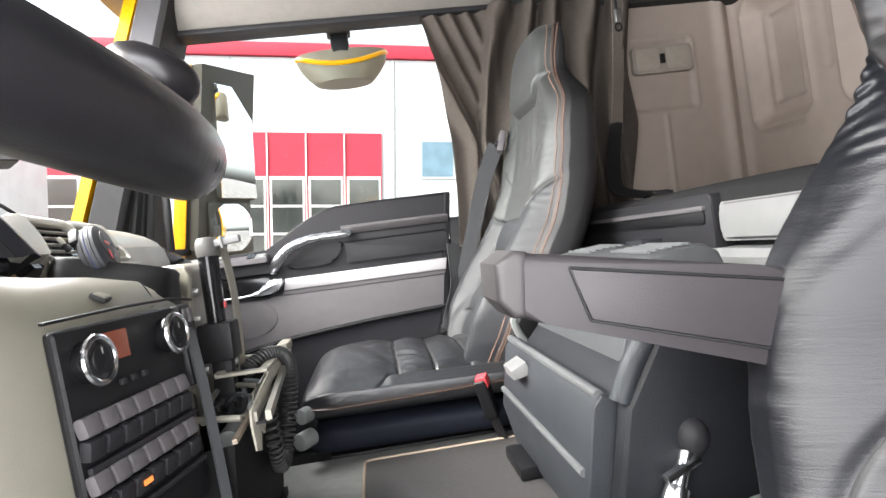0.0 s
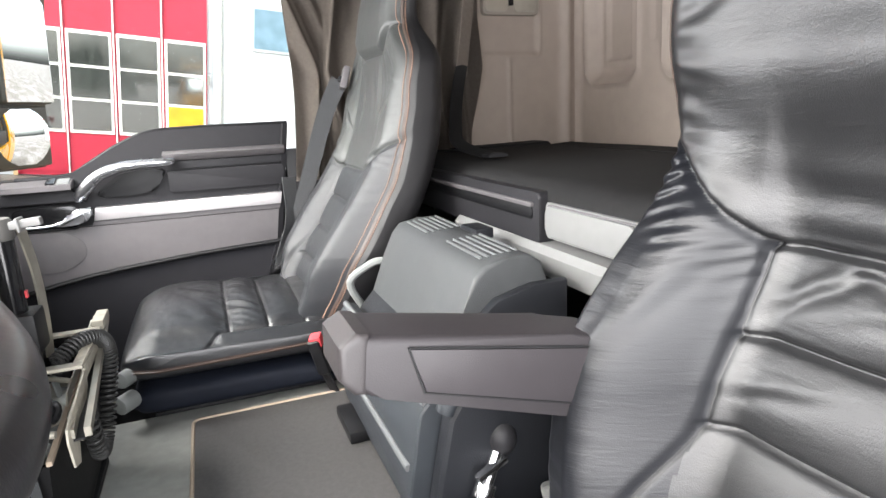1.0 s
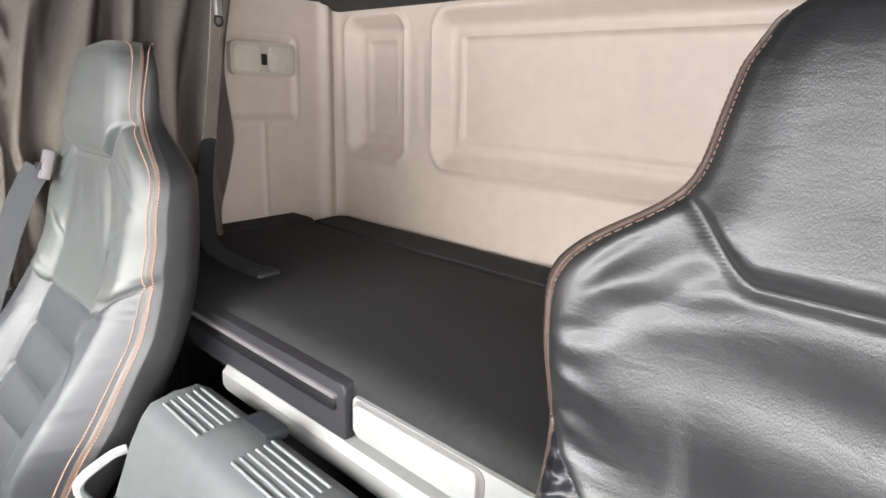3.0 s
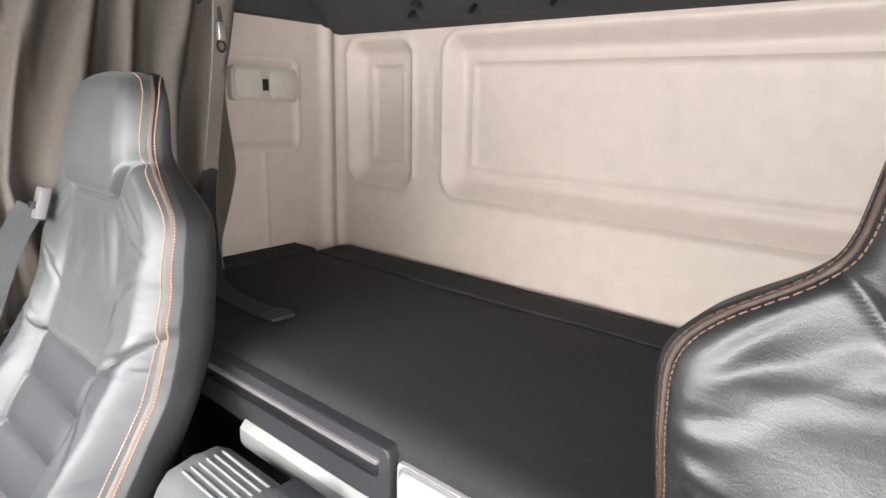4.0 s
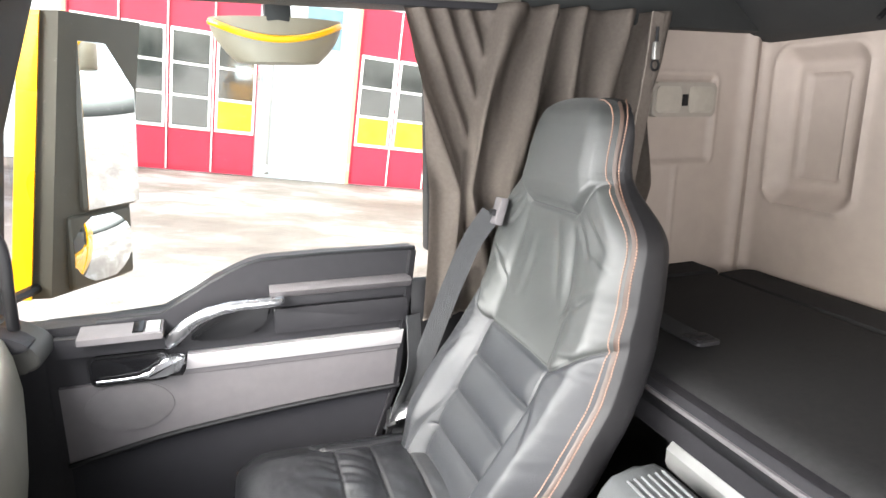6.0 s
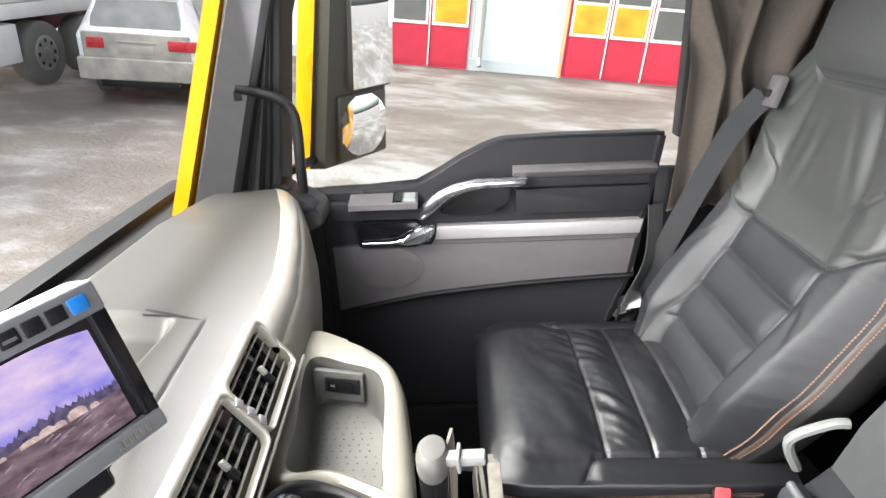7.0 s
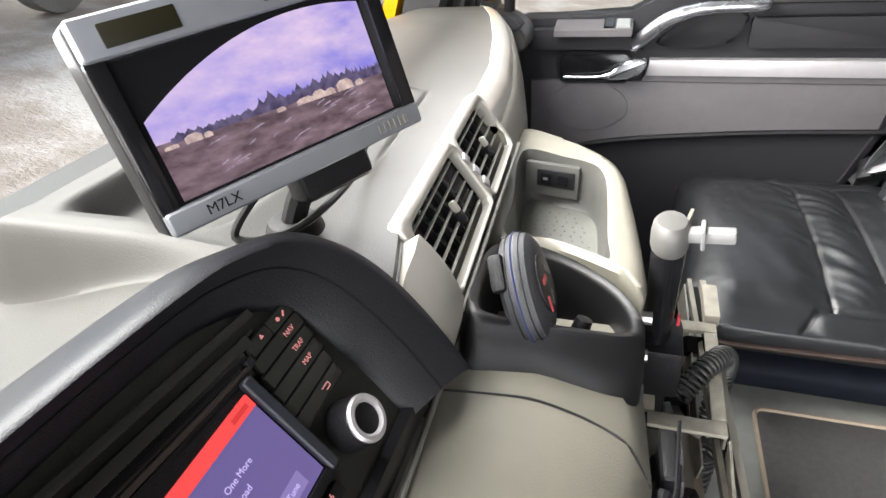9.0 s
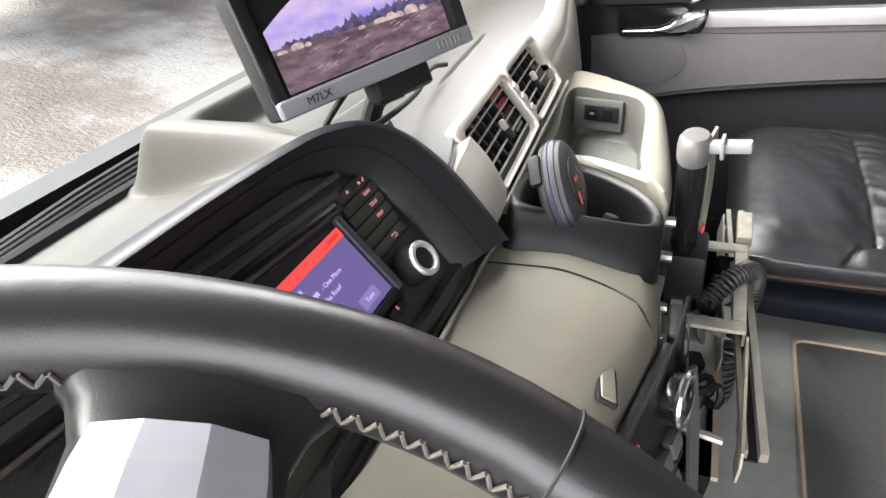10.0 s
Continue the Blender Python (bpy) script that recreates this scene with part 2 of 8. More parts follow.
def box(a, b, bevel=0.0, seg=2, bm=None):
    bm = bm or bmesh.new()
    a, b = Vector(a), Vector(b)
    c, d = (a + b) / 2, b - a
    r = bmesh.ops.create_cube(bm, size=1, matrix=Matrix.Translation(c) @ Matrix.Diagonal((*d, 1)))
    if bevel:
        es = list({e for v in r["verts"] for e in v.link_edges})
        bmesh.ops.bevel(bm, geom=es, offset=bevel, segments=seg, profile=0.6, affect="EDGES")
    return bm


def obox(m, size, bevel=0.0, seg=2, bm=None):
    """A box of that size centred on the pose m."""
    bm = bm or bmesh.new()
    r = bmesh.ops.create_cube(bm, size=1, matrix=m @ Matrix.Diagonal((*size, 1)))
    if bevel:
        es = list({e for v in r["verts"] for e in v.link_edges})
        bmesh.ops.bevel(bm, geom=es, offset=bevel, segments=seg, profile=0.6, affect="EDGES")
    return bm


def cyl(p, q, r1, r2=None, seg=20, bevel=0.0, bm=None):
    bm = bm or bmesh.new()
    p, q = Vector(p), Vector(q)
    d = q - p
    m = Matrix.Translation((p + q) / 2) @ d.to_track_quat("Z", "Y").to_matrix().to_4x4()
    r = bmesh.ops.create_cone(bm, cap_ends=True, segments=seg, radius1=r1, radius2=r1 if r2 is None else r2, depth=d.length, matrix=m)
    if bevel:
        es = [e for e in {e for v in r["verts"] for e in v.link_edges} if any(len(f.verts) > 4 for f in e.link_faces)]
        bmesh.ops.bevel(bm, geom=es, offset=bevel, segments=2, profile=0.6, affect="EDGES")
    return bm


def slab(outline, axis, lo, hi, bevel=0.0, seg=2, bm=None):
    """A flat outline of (a, b) points pushed along an axis from lo to hi. Axis x: (y, z); y: (x, z); z: (x, y)."""
    bm = bm or bmesh.new()
    put = {"x": lambda a, b, c: (c, a, b), "y": lambda a, b, c: (a, c, b), "z": lambda a, b, c: (a, b, c)}[axis]
    low = [bm.verts.new(put(a, b, lo)) for a, b in outline]
    top = [bm.verts.new(put(a, b, hi)) for a, b in outline]
    n = len(outline)
    f1, f2 = bm.faces.new(low[::-1]), bm.faces.new(top)
    for i in range(n):
        bm.faces.new((low[i], low[(i + 1) % n], top[(i + 1) % n], top[i]))
    if bevel:
        bmesh.ops.bevel(bm, geom=list(set(f1.edges) | set(f2.edges)), offset=bevel, segments=seg, profile=0.6, affect="EDGES")
    return bm


def round_rect(a0, b0, a1, b1, r, seg=5):
    pts = []
    for cx, cy, s in ((a1 - r, b1 - r, 0), (a0 + r, b1 - r, 90), (a0 + r, b0 + r, 180), (a1 - r, b0 + r, 270)):
        for k in range(seg + 1):
            t = radians(s + 90 * k / seg)
            pts.append((cx + r * math.cos(t), cy + r * math.sin(t)))
    return pts


def loft(loops, closed=True, caps=True, bm=None):
    """A skin over rows of points with equal counts."""
    bm = bm or bmesh.new()
    rows = [[bm.verts.new(p) for p in row] for row in loops]
    n = len(rows[0])
    for a, b in zip(rows, rows[1:]):
        for i in range(n if closed else n - 1):
            j = (i + 1) % n
            bm.faces.new((a[i], a[j], b[j], b[i]))
    if caps and closed:
        bm.faces.new(rows[0][::-1])
        bm.faces.new(rows[-1])
    return bm


def smooth_path(pts, n=8, loop=False):
    """Catmull-Rom points through pts."""
    P = [Vector(p) for p in pts]
    out = []
    k = len(P)
    for i in range(k if loop else k - 1):
        p0 = P[(i - 1) % k] if loop or i else P[0]
        p1, p2 = P[i], P[(i + 1) % k]
        p3 = P[(i + 2) % k] if loop or i + 2 < k else P[-1]
        for s in range(n):
            t = s / n
            out.append(0.5 * ((2 * p1) + (p2 - p0) * t + (2 * p0 - 5 * p1 + 4 * p2 - p3) * t * t + (3 * p1 - p0 - 3 * p2 + p3) * t ** 3))
    if not loop:
        out.append(P[-1])
    return out


def tube(pts, r, seg=10, loop=False, flat=1.0, side=None, bm=None):
    """A rod along points. r: one radius or one for each point; flat squeezes it across the direction side."""
    bm = bm or bmesh.new()
    P = [Vector(p) for p in pts]
    n = len(P)
    rows = []
    up = Vector(side) if side else None
    prev = None
    for i, p in enumerate(P):
        a = P[(i - 1) % n] if loop or i else P[0]
        b = P[(i + 1) % n] if loop or i < n - 1 else P[-1]
        d = (b - a).normalized()
        u = up if up else (prev if prev else d.orthogonal())
        u = (u - d * u.dot(d)).normalized()
        prev = u
        v = d.cross(u)
        rr = r[i] if isinstance(r, (list, tuple)) else r
        rows.append([bm.verts.new(p + u * rr * flat * math.cos(t) + v * rr * math.sin(t)) for t in [2 * math.pi * k / seg for k in range(seg)]])
    pairs = list(zip(rows, rows[1:])) + ([(rows[-1], rows[0])] if loop else [])
    for a, b in pairs:
        for k in range(seg):
            j = (k + 1) % seg
            bm.faces.new((a[k], a[j], b[j], b[k]))
    if not loop:
        bm.faces.new(rows[0][::-1])
        bm.faces.new(rows[-1])
    return bm


def ribbon(pts, width, thick, across, bm=None):
    """A flat band along points; across: its width direction."""
    bm = bm or bmesh.new()
    P = [Vector(p) for p in pts]
    rows = []
    for i, p in enumerate(P):
        d = (P[min(i + 1, len(P) - 1)] - P[max(i - 1, 0)]).normalized()
        w = Vector(across[i] if isinstance(across, list) else across)
        w = (w - d * w.dot(d)).normalized()
        nrm = d.cross(w)
        rows.append([bm.verts.new(p + w * sx * width / 2 + nrm * sy * thick / 2) for sx, sy in ((-1, -1), (1, -1), (1, 1), (-1, 1))])
    for a, b in zip(rows, rows[1:]):
        for k in range(4):
            bm.faces.new((a[k], a[(k + 1) % 4], b[(k + 1) % 4], b[k]))
    bm.faces.new(rows[0][::-1])
    bm.faces.new(rows[-1])
    return bm


def lerp(table, x):
    """A value between the rows (x, value) of a table; the value may be a number."""
    if x <= table[0][0]:
        return table[0][1]
    for (x0, v0), (x1, v1) in zip(table, table[1:]):
        if x <= x1:
            t = (x - x0) / (x1 - x0)
            t = t * t * (3 - 2 * t)
            return v0 + (v1 - v0) * t
    return table[-1][1]


def lin(table, x):
    if x <= table[0][0]:
        return table[0][1]
    for (x0, v0), (x1, v1) in zip(table, table[1:]):
        if x <= x1:
            return v0 + (v1 - v0) * (x - x0) / (x1 - x0)
    return table[-1][1]


def split_skin(rows, closed, sorter, caps=True):
    """A skin over rows of points whose faces go to several meshes: sorter(i, j, centre) names the mesh of each face."""
    n = len(rows[0])
    bins = {}
    for i in range(len(rows) - 1):
        for j in range(n if closed else n - 1):
            k = (j + 1) % n
            quad = (rows[i][j], rows[i][k], rows[i + 1][k], rows[i + 1][j])
            c = sum((Vector(q) for q in quad), Vector()) / 4
            bins.setdefault(sorter(i, j, c), []).append(((i, j), (i, k), (i + 1, k), (i + 1, j)))
    # smooth normals over the whole skin, so that its meshes meet without a shading break
    acc = [[Vector() for _ in row] for row in rows]
    turn = 0.0
    for i in range(len(rows) - 1):
        mid = sum((Vector(p) for p in rows[i]), Vector()) / n
        for j in range(n if closed else n - 1):
            k = (j + 1) % n
            a, b, c, d = Vector(rows[i][j]), Vector(rows[i][k]), Vector(rows[i + 1][k]), Vector(rows[i + 1][j])
            v = (c - a).cross(d - b)
            turn += v.dot((a + c) / 2 - mid)
            for p, q in ((i, j), (i, k), (i + 1, k), (i + 1, j)):
                acc[p][q] += v
    sign = 1 if turn > 0 else -1
    out = {}
    for key, quads in bins.items():
        bm = bmesh.new()
        seen, nor = {}, []
        for q in quads:
            vs = []
            for ij in q:
                if ij not in seen:
                    seen[ij] = bm.verts.new(rows[ij[0]][ij[1]])
                    nor.append((acc[ij[0]][ij[1]] * sign).normalized())
                vs.append(seen[ij])
            bm.faces.new(vs if sign > 0 else vs[::-1])
        out[key] = (bm, nor)
    return out


def words(text, size, m, material, parent, name="lettering"):
    """Raised letters in the built-in font, lying in the x-y plane of the pose m."""
    cu = bpy.data.curves.new(name, "FONT")
    cu.body, cu.size, cu.extrude, cu.align_x, cu.align_y = text, size, 0.0002, "CENTER", "CENTER"
    tmp = bpy.data.objects.new(name, cu)
    me = bpy.data.meshes.new_from_object(tmp)
    bpy.data.objects.remove(tmp)
    me.transform(BASE.get(parent, Matrix()) @ m)
    me.materials.append(material)
    ob = new(name, me)
    ob.parent = parent
    BASE[ob] = BASE.get(parent, Matrix())
    return ob


def frame_of(origin, right, upward):
    """A pose whose x runs along right, y along upward, z out of the face."""
    r = Vector(right).normalized()
    u = Vector(upward)
    u = (u - r * u.dot(r)).normalized()
    m = Matrix((r, u, r.cross(u))).transposed().to_4x4()
    m.translation = Vector(origin)
    return m


# ---- the cab's shell ----
def smoothstep(a, b, x):
    t = min(1, max(0, (x - a) / (b - a)))
    return t * t * (3 - 2 * t)


def rr_dist(u, v, u0, v0, u1, v1, r):
    """Signed distance to a rounded rectangle, negative inside."""
    cu, cv, hu, hv = (u0 + u1) / 2, (v0 + v1) / 2, (u1 - u0) / 2 - r, (v1 - v0) / 2 - r
    du, dv = abs(u - cu) - hu, abs(v - cv) - hv
    return math.hypot(max(du, 0), max(dv, 0)) + min(max(du, dv), 0) - r


def field(us, vs, fn):
    return loft([[fn(u, v) for u in us] for v in vs], closed=False)


def steps(a, b, n):
    return [a + (b - a) * i / n for i in range(n + 1)]


def rear_wall(y, z):
    d = 0.0
    for y0, y1 in ((1.59, 1.85), (0.25, 1.475)):
        k = rr_dist(y, z, y0, 0.95, y1, 1.355, 0.05)
        d += 0.034 * smoothstep(0.0, -0.045, k) - 0.009 * math.exp(-((k - 0.004) / 0.008) ** 2)
        d += 0.007 * smoothstep(-0.068, -0.076, k) - 0.004 * math.exp(-((k + 0.064) / 0.006) ** 2)
    k = rr_dist(y, z, 1.508, 1.06, 1.532, 1.27, 0.01)
    d += 0.004 * smoothstep(0.004, -0.004, k)
    d -= 0.05 * smoothstep(1.86, 1.93, y) ** 2
    return Vector((1.185 + d - 0.02 * (z - 1.0), y, z))


wall_rear = thing("wall_rear", "cream moulded sleeper rear lining with two framed recesses", "wall", (1.2, 0.9, 0.6), kind="structure")
part("lining", field(steps(-0.1, 1.93, 230), steps(0.62, 1.42, 110), rear_wall), WALL, wall_rear, sharp=60)
part("outer_skin", box((1.252, -0.14, 0.0), (1.29, 1.97, 1.80)), YELLOW, wall_rear)
part("inner_board", box((1.236, -0.10, 0.0), (1.251, 1.92, 0.63)), BLACK, wall_rear)


def side_wall(x, z):
    d = 0.0
    k = rr_dist(x, z, 0.79, 1.055, 1.028, 1.285, 0.018)
    d += 0.009 * smoothstep(0.002, -0.016, k) - 0.004 * math.exp(-((k - 0.003) / 0.006) ** 2)
    d -= 0.006 * math.exp(-((x - 0.915) / 0.007) ** 2) * smoothstep(1.06, 1.03, z)
    d -= 0.018 * math.exp(-((x - 1.135) / 0.02) ** 2)
    return Vector((x, 1.9 + d, z))


wall_side = thing("wall_side", "cream moulded sleeper side lining with a shallow framed panel", "wall", (0.8, 1.92, 0.6), kind="structure")
part("lining", field(steps(0.42, 1.22, 150), steps(0.62, 1.42, 110), side_wall), WALL, wall_side, sharp=60)
part("outer_skin", box((0.30, 1.957, 0.0), (1.25, 1.985, 1.80)), YELLOW, wall_side)
part("inner_board", box((0.432, 1.925, 0.0), (1.235, 1.956, 0.63)), BLACK, wall_side)

# Never in view; the opening is assumed, to let light into the cab.
wall_driver = thing("wall_driver", "unseen driver's side wall, left open to let light in", "wall", (0, -0.12, 0), kind="structure")
part("door_sill", box((-0.62, -0.14, 0.0), (0.35, -0.10, 0.10)), DARK, wall_driver)
part("front_panel", box((-0.80, -0.14, 0.0), (-0.62, -0.10, 0.86)), DARK, wall_driver)
part("rear_panel", box((0.35, -0.14, 0.0), (1.25, -0.10, 1.42)), WALL, wall_driver)
part("header", box((-0.62, -0.14, 1.42), (1.25, -0.10, 1.80)), HEADLIGHT, wall_driver)

floor = solo("floor", box((-0.95, -0.14, -0.05), (1.25, 1.955, 0.0)), FLOOR, "grey rubber cab floor", "floor", kind="structure")
front_wall = solo("wall_front", box((-1.0, -0.14, 0.0), (-0.95, 1.955, 0.79)), BLACK, "dark firewall under the windscreen", "wall", kind="structure")
# Unseen ceiling, given the charcoal of the rear band to cut light bounce.
ceiling = solo("ceiling", box((-0.62, -0.14, 1.74), (1.25, 1.985, 1.80)), HEAD, "unseen cab ceiling, charcoal to cut bounced light", "ceiling", kind="structure")

tunnel = thing("engine_tunnel", "grey rubber-covered engine tunnel between the seats", "floor", (-0.03, 0.95, 0), kind="structure")
part("cover", slab([(-0.37, 0.0), (-0.355, 0.28), (-0.33, 0.305), (0.42, 0.305), (0.44, 0.28), (0.44, 0.0)], "y", 0.52, 1.335, 0.012), FLOOR, tunnel)

floor_mat = thing("floor_mat", "dark grey carpet mat with tan piping on the tunnel", "mat", (0.02, 0.95, 0.305))
part("carpet", slab(round_rect(-0.145, 0.60, 0.20, 1.258, 0.015), "z", 0.3055, 0.3125, 0.003), MAT, floor_mat)
part("piping", tube([(a, b, 0.3125) for a, b in round_rect(-0.145, 0.60, 0.20, 1.258, 0.015)], 0.0035, 6, loop=True), PIPING, floor_mat, "tan piping")

# header over the passenger's window and the dark rear overhead trim
header_side = thing("header_trim", "grey-beige headliner trim over the side window", "trim", (0.0, 1.9, 1.42), kind="structure")
part("panel", slab([(1.80, 1.47), (1.86, 1.425), (1.955, 1.425), (1.955, 1.75), (1.72, 1.75), (1.74, 1.56)], "x", -0.62, 0.42, 0.008), HEADLIGHT, header_side)
part("rail", box((-0.60, 1.845, 1.412), (0.42, 1.93, 1.427), 0.004), DARK, header_side, "dark curtain rail")

overhead = thing("overhead_trim", "charcoal overhead shelf trim above the sleeper lining", "trim", (1.1, 0.9, 1.38), kind="structure")
part("rear_band", slab([(1.245, 1.375), (1.175, 1.372), (1.12, 1.39), (0.98, 1.50), (0.93, 1.62), (0.93, 1.74), (1.245, 1.74)], "y", -0.1, 1.955, 0.006), HEAD, overhead)
part("side_band", box((0.42, 1.86, 1.395), (1.12, 1.955, 1.74), 0.01), HEAD, overhead)
for yy in (1.52, 1.33, 1.12, 0.86):
    part("screw_cap", cyl((1.105, yy, 1.405), (1.085, yy, 1.385), 0.006, bevel=0.002), BLACK, overhead)
part("latch_stem", obox(frame_of((1.078, 1.487, 1.418), (0, 1, 0), (0.79, 0, -0.62)), (0.022, 0.016, 0.030), 0.004), CONSOLE_DARK, overhead, "dark grey latch")
part("marker_tab", obox(frame_of((1.052, 1.466, 1.441), (0, 1, 0), (0.79, 0, -0.62)), (0.020, 0.016, 0.020), 0.004), mat("amber_tab", (0.75, 0.42, 0.02), 0.4), overhead, "small yellow tab")

# windscreen, pillars and the front
windscreen = thing("windscreen", "clear raked windscreen", "windscreen", (-0.86, 0.85, 0.79), kind="structure")
ob = part("pane", loft([[(-0.868, -0.1, 0.78), (-0.868, 1.73, 0.78)], [(-0.62, -0.1, 1.50), (-0.62, 1.70, 1.50)]], closed=False), GLASS, windscreen)
ob.visible_shadow = False
part("seal", tube([(-0.862, -0.1, 0.788), (-0.862, 0.8, 0.787), (-0.855, 1.5, 0.79), (-0.845, 1.70, 0.795)], 0.008, 8), RUBBER, windscreen, "black rubber seal")
part("cowl", box((-1.02, -0.14, 0.70), (-0.873, 1.955, 0.772), 0.01), RUBBER, windscreen, "black cowl under the wipers")
part("header", box((-0.72, -0.14, 1.49), (-0.56, 1.955, 1.80), 0.01), HEADLIGHT, windscreen)
for k in range(4):
    o = 0.012 * k
    part("wiper_blade" if k < 2 else "wiper_arm", tube([(-0.885 - o * 0.4, 0.35 + o, 0.772), (-0.89 - o * 0.4, 0.75, 0.783 + o * 0.3), (-0.893 - o * 0.4, 1.30 - o * 3, 0.79 + o * 0.4)], 0.0045, 8), RUBBER if k < 2 else BLACK, windscreen)


def pillar(name, side, label):
    """A windscreen pillar; side +1 at the passenger's end, -1 at the driver's."""
    p = thing(name, label, "pillar", (-0.77, 1.8 if side > 0 else -0.05, 0.75), kind="structure")
    fy = (lambda y: y) if side > 0 else (lambda y: 1.82 - y)
    def row(z):
        t = (z - 0.76) / 0.7
        xl = -0.872 + 0.255 * t
        yi = 1.735 - 0.02 * t
        return [(xl, fy(yi + 0.02), z), (xl + 0.012, fy(yi), z), (xl + 0.085 - 0.02 * t, fy(yi + 0.012), z), (xl + 0.095 - 0.02 * t, fy(yi + 0.028), z), (xl + 0.095 - 0.02 * t, fy(1.95), z), (xl, fy(1.95), z)]

    def gap_row(z):
        t = (z - 0.76) / 0.7
        xl, xr, yi = -0.872 + 0.255 * t + 0.0955 - 0.02 * t, -0.70 + 0.10 * t, 1.735 - 0.02 * t
        ys = (0.034, 0.048, 0.048, 0.036, 0.036, 0.052, 0.052, 0.066)
        return [(xl + (xr - xl) * k / 7, fy(yi + d), z) for k, d in enumerate(ys)] + [(xr, fy(1.949), z), (xl, fy(1.949), z)]
    part("inner_trim", loft([row(z) for z in steps(0.74, 1.50, 12)]), mat(name + "_grey", (0.075, 0.074, 0.078), 0.5, bump=0.3, bscale=800, kind="voronoi"), p)
    part("door_seal", loft([gap_row(z) for z in steps(0.74, 1.50, 12)]), RUBBER, p, "ribbed black door seal", smooth=False)
    part("seal", tube([(-0.70 + 0.10 * (z - 0.76) / 0.7 + 0.004, fy(1.80), z) for z in steps(0.76, 1.46, 8)], 0.011, 8), RUBBER, p)
    part("outer_strip", loft([[(-0.909 + 0.255 * t, fy(1.735), 0.76 + 0.7 * t), (-0.878 + 0.255 * t, fy(1.735), 0.76 + 0.7 * t), (-0.878 + 0.255 * t, fy(1.95), 0.76 + 0.7 * t), (-0.909 + 0.255 * t, fy(1.95), 0.76 + 0.7 * t)] for t in (-0.05, 0.5, 1.05)]), YELLOW, p, "yellow painted outer pillar")
    return p


pillar_right = pillar("pillar_passenger", 1, "grey-trimmed windscreen pillar with yellow outer edge")
pillar_left = pillar("pillar_driver", -1, "grey-trimmed windscreen pillar on the driver's side")
# tweeter and grab bar on the passenger's pillar
tweeter = thing("pillar_tweeter", "round-cornered dark tweeter on the windscreen pillar", "speaker", (-0.66, 1.72, 1.22))
TW = frame_of((-0.668, 1.728, 1.225), (0.95, 0.3, 0.0), (0.1, 0, 1))
part("housing", obox(TW, (0.046, 0.056, 0.03), 0.014, 4), BLACK, tweeter)
part("grille", obox(TW @ Matrix.Translation((0, 0, 0.014)), (0.030, 0.038, 0.008), 0.0035, 3), DARK, tweeter)
grab = thing("grab_bar", "black grab bar on the windscreen pillar", "handle", (-0.70, 1.80, 0.80))
part("bar", tube(smooth_path([(-0.722, 1.742, 1.028), (-0.69, 1.745, 1.022), (-0.652, 1.755, 1.008), (-0.628, 1.765, 0.985), (-0.620, 1.77, 0.945), (-0.624, 1.775, 0.87), (-0.630, 1.79, 0.80)], 6), 0.0125, 12, flat=0.75), BLACK, grab)
part("mount", obox(frame_of((-0.722, 1.75, 1.026), (1, 0.2, 0), (0, 0, 1)), (0.022, 0.045, 0.030), 0.008, 3), BLACK, grab)

# ---- the passenger's door ----
door = thing("door_1", "dark grey passenger door panel with silver strip and chrome handle", "door", (-0.2, 1.9, 0.1), kind="structure")
SILL = [(-0.62, 0.762), (-0.516, 0.762), (-0.391, 0.764), (-0.33, 0.802), (-0.285, 0.829), (-0.239, 0.851), (-0.205, 0.864), (-0.175, 0.870), (-0.049, 0.873), (0.176, 0.873)]
part("frame", slab(SILL + [(0.165, 0.796), (0.127, 0.54), (0.057, 0.336), (0.0, 0.16), (-0.62, 0.16)], "y", 1.884, 1.955, 0.006), DARK, door)
part("front_edge", box((-0.80, 1.90, 0.10), (-0.61, 1.955, 0.758)), DARK, door)
part("edge_rim", loft([[(x + dx, 1.872, z) for x, z, dx in ((0.176, 0.873, 0), (0.165, 0.796, 0), (0.146, 0.67, 0), (0.127, 0.54, 0), (0.057, 0.336, 0), (0.02, 0.2, 0))],
                       [(x - 0.014, 1.868, z) for x, z in ((0.176, 0.873), (0.165, 0.796), (0.146, 0.67), (0.127, 0.54), (0.057, 0.336), (0.02, 0.2))],
                       [(x - 0.018, 1.89, z) for x, z in ((0.176, 0.873), (0.165, 0.796), (0.146, 0.67), (0.127, 0.54), (0.057, 0.336), (0.02, 0.2))]], closed=False), DARK, door)
part("sill_cap", tube([(x, 1.89, z + 0.001) for x, z in SILL[1:]], 0.006, 8), BLACK, door)
part("shelf", slab([(1.855, 0.797), (1.85, 0.806), (1.858, 0.812), (1.89, 0.815), (1.89, 0.79), (1.866, 0.788)], "x", -0.165, 0.158, 0.002), GREY, door, "lighter shelf ledge")
part("pocket_flap", slab(round_rect(-0.159, 0.702, 0.150, 0.76, 0.006), "y", 1.868, 1.89, 0.003), DARK, door)
part("upper_band", slab([(-0.159, 0.765), (0.151, 0.765), (0.156, 0.786), (-0.159, 0.786)], "y", 1.872, 1.89, 0.002), DARK, door)
part("strip", slab([(-0.345, 0.679), (0.140, 0.679), (0.133, 0.645), (-0.352, 0.645)], "y", 1.861, 1.89, 0.004), SILVER, door, "satin silver trim strip")
part("strip_lip", slab([(-0.352, 0.645), (0.133, 0.645), (0.130, 0.631), (-0.36, 0.631)], "y", 1.868, 1.89, 0.002), GREY, door)
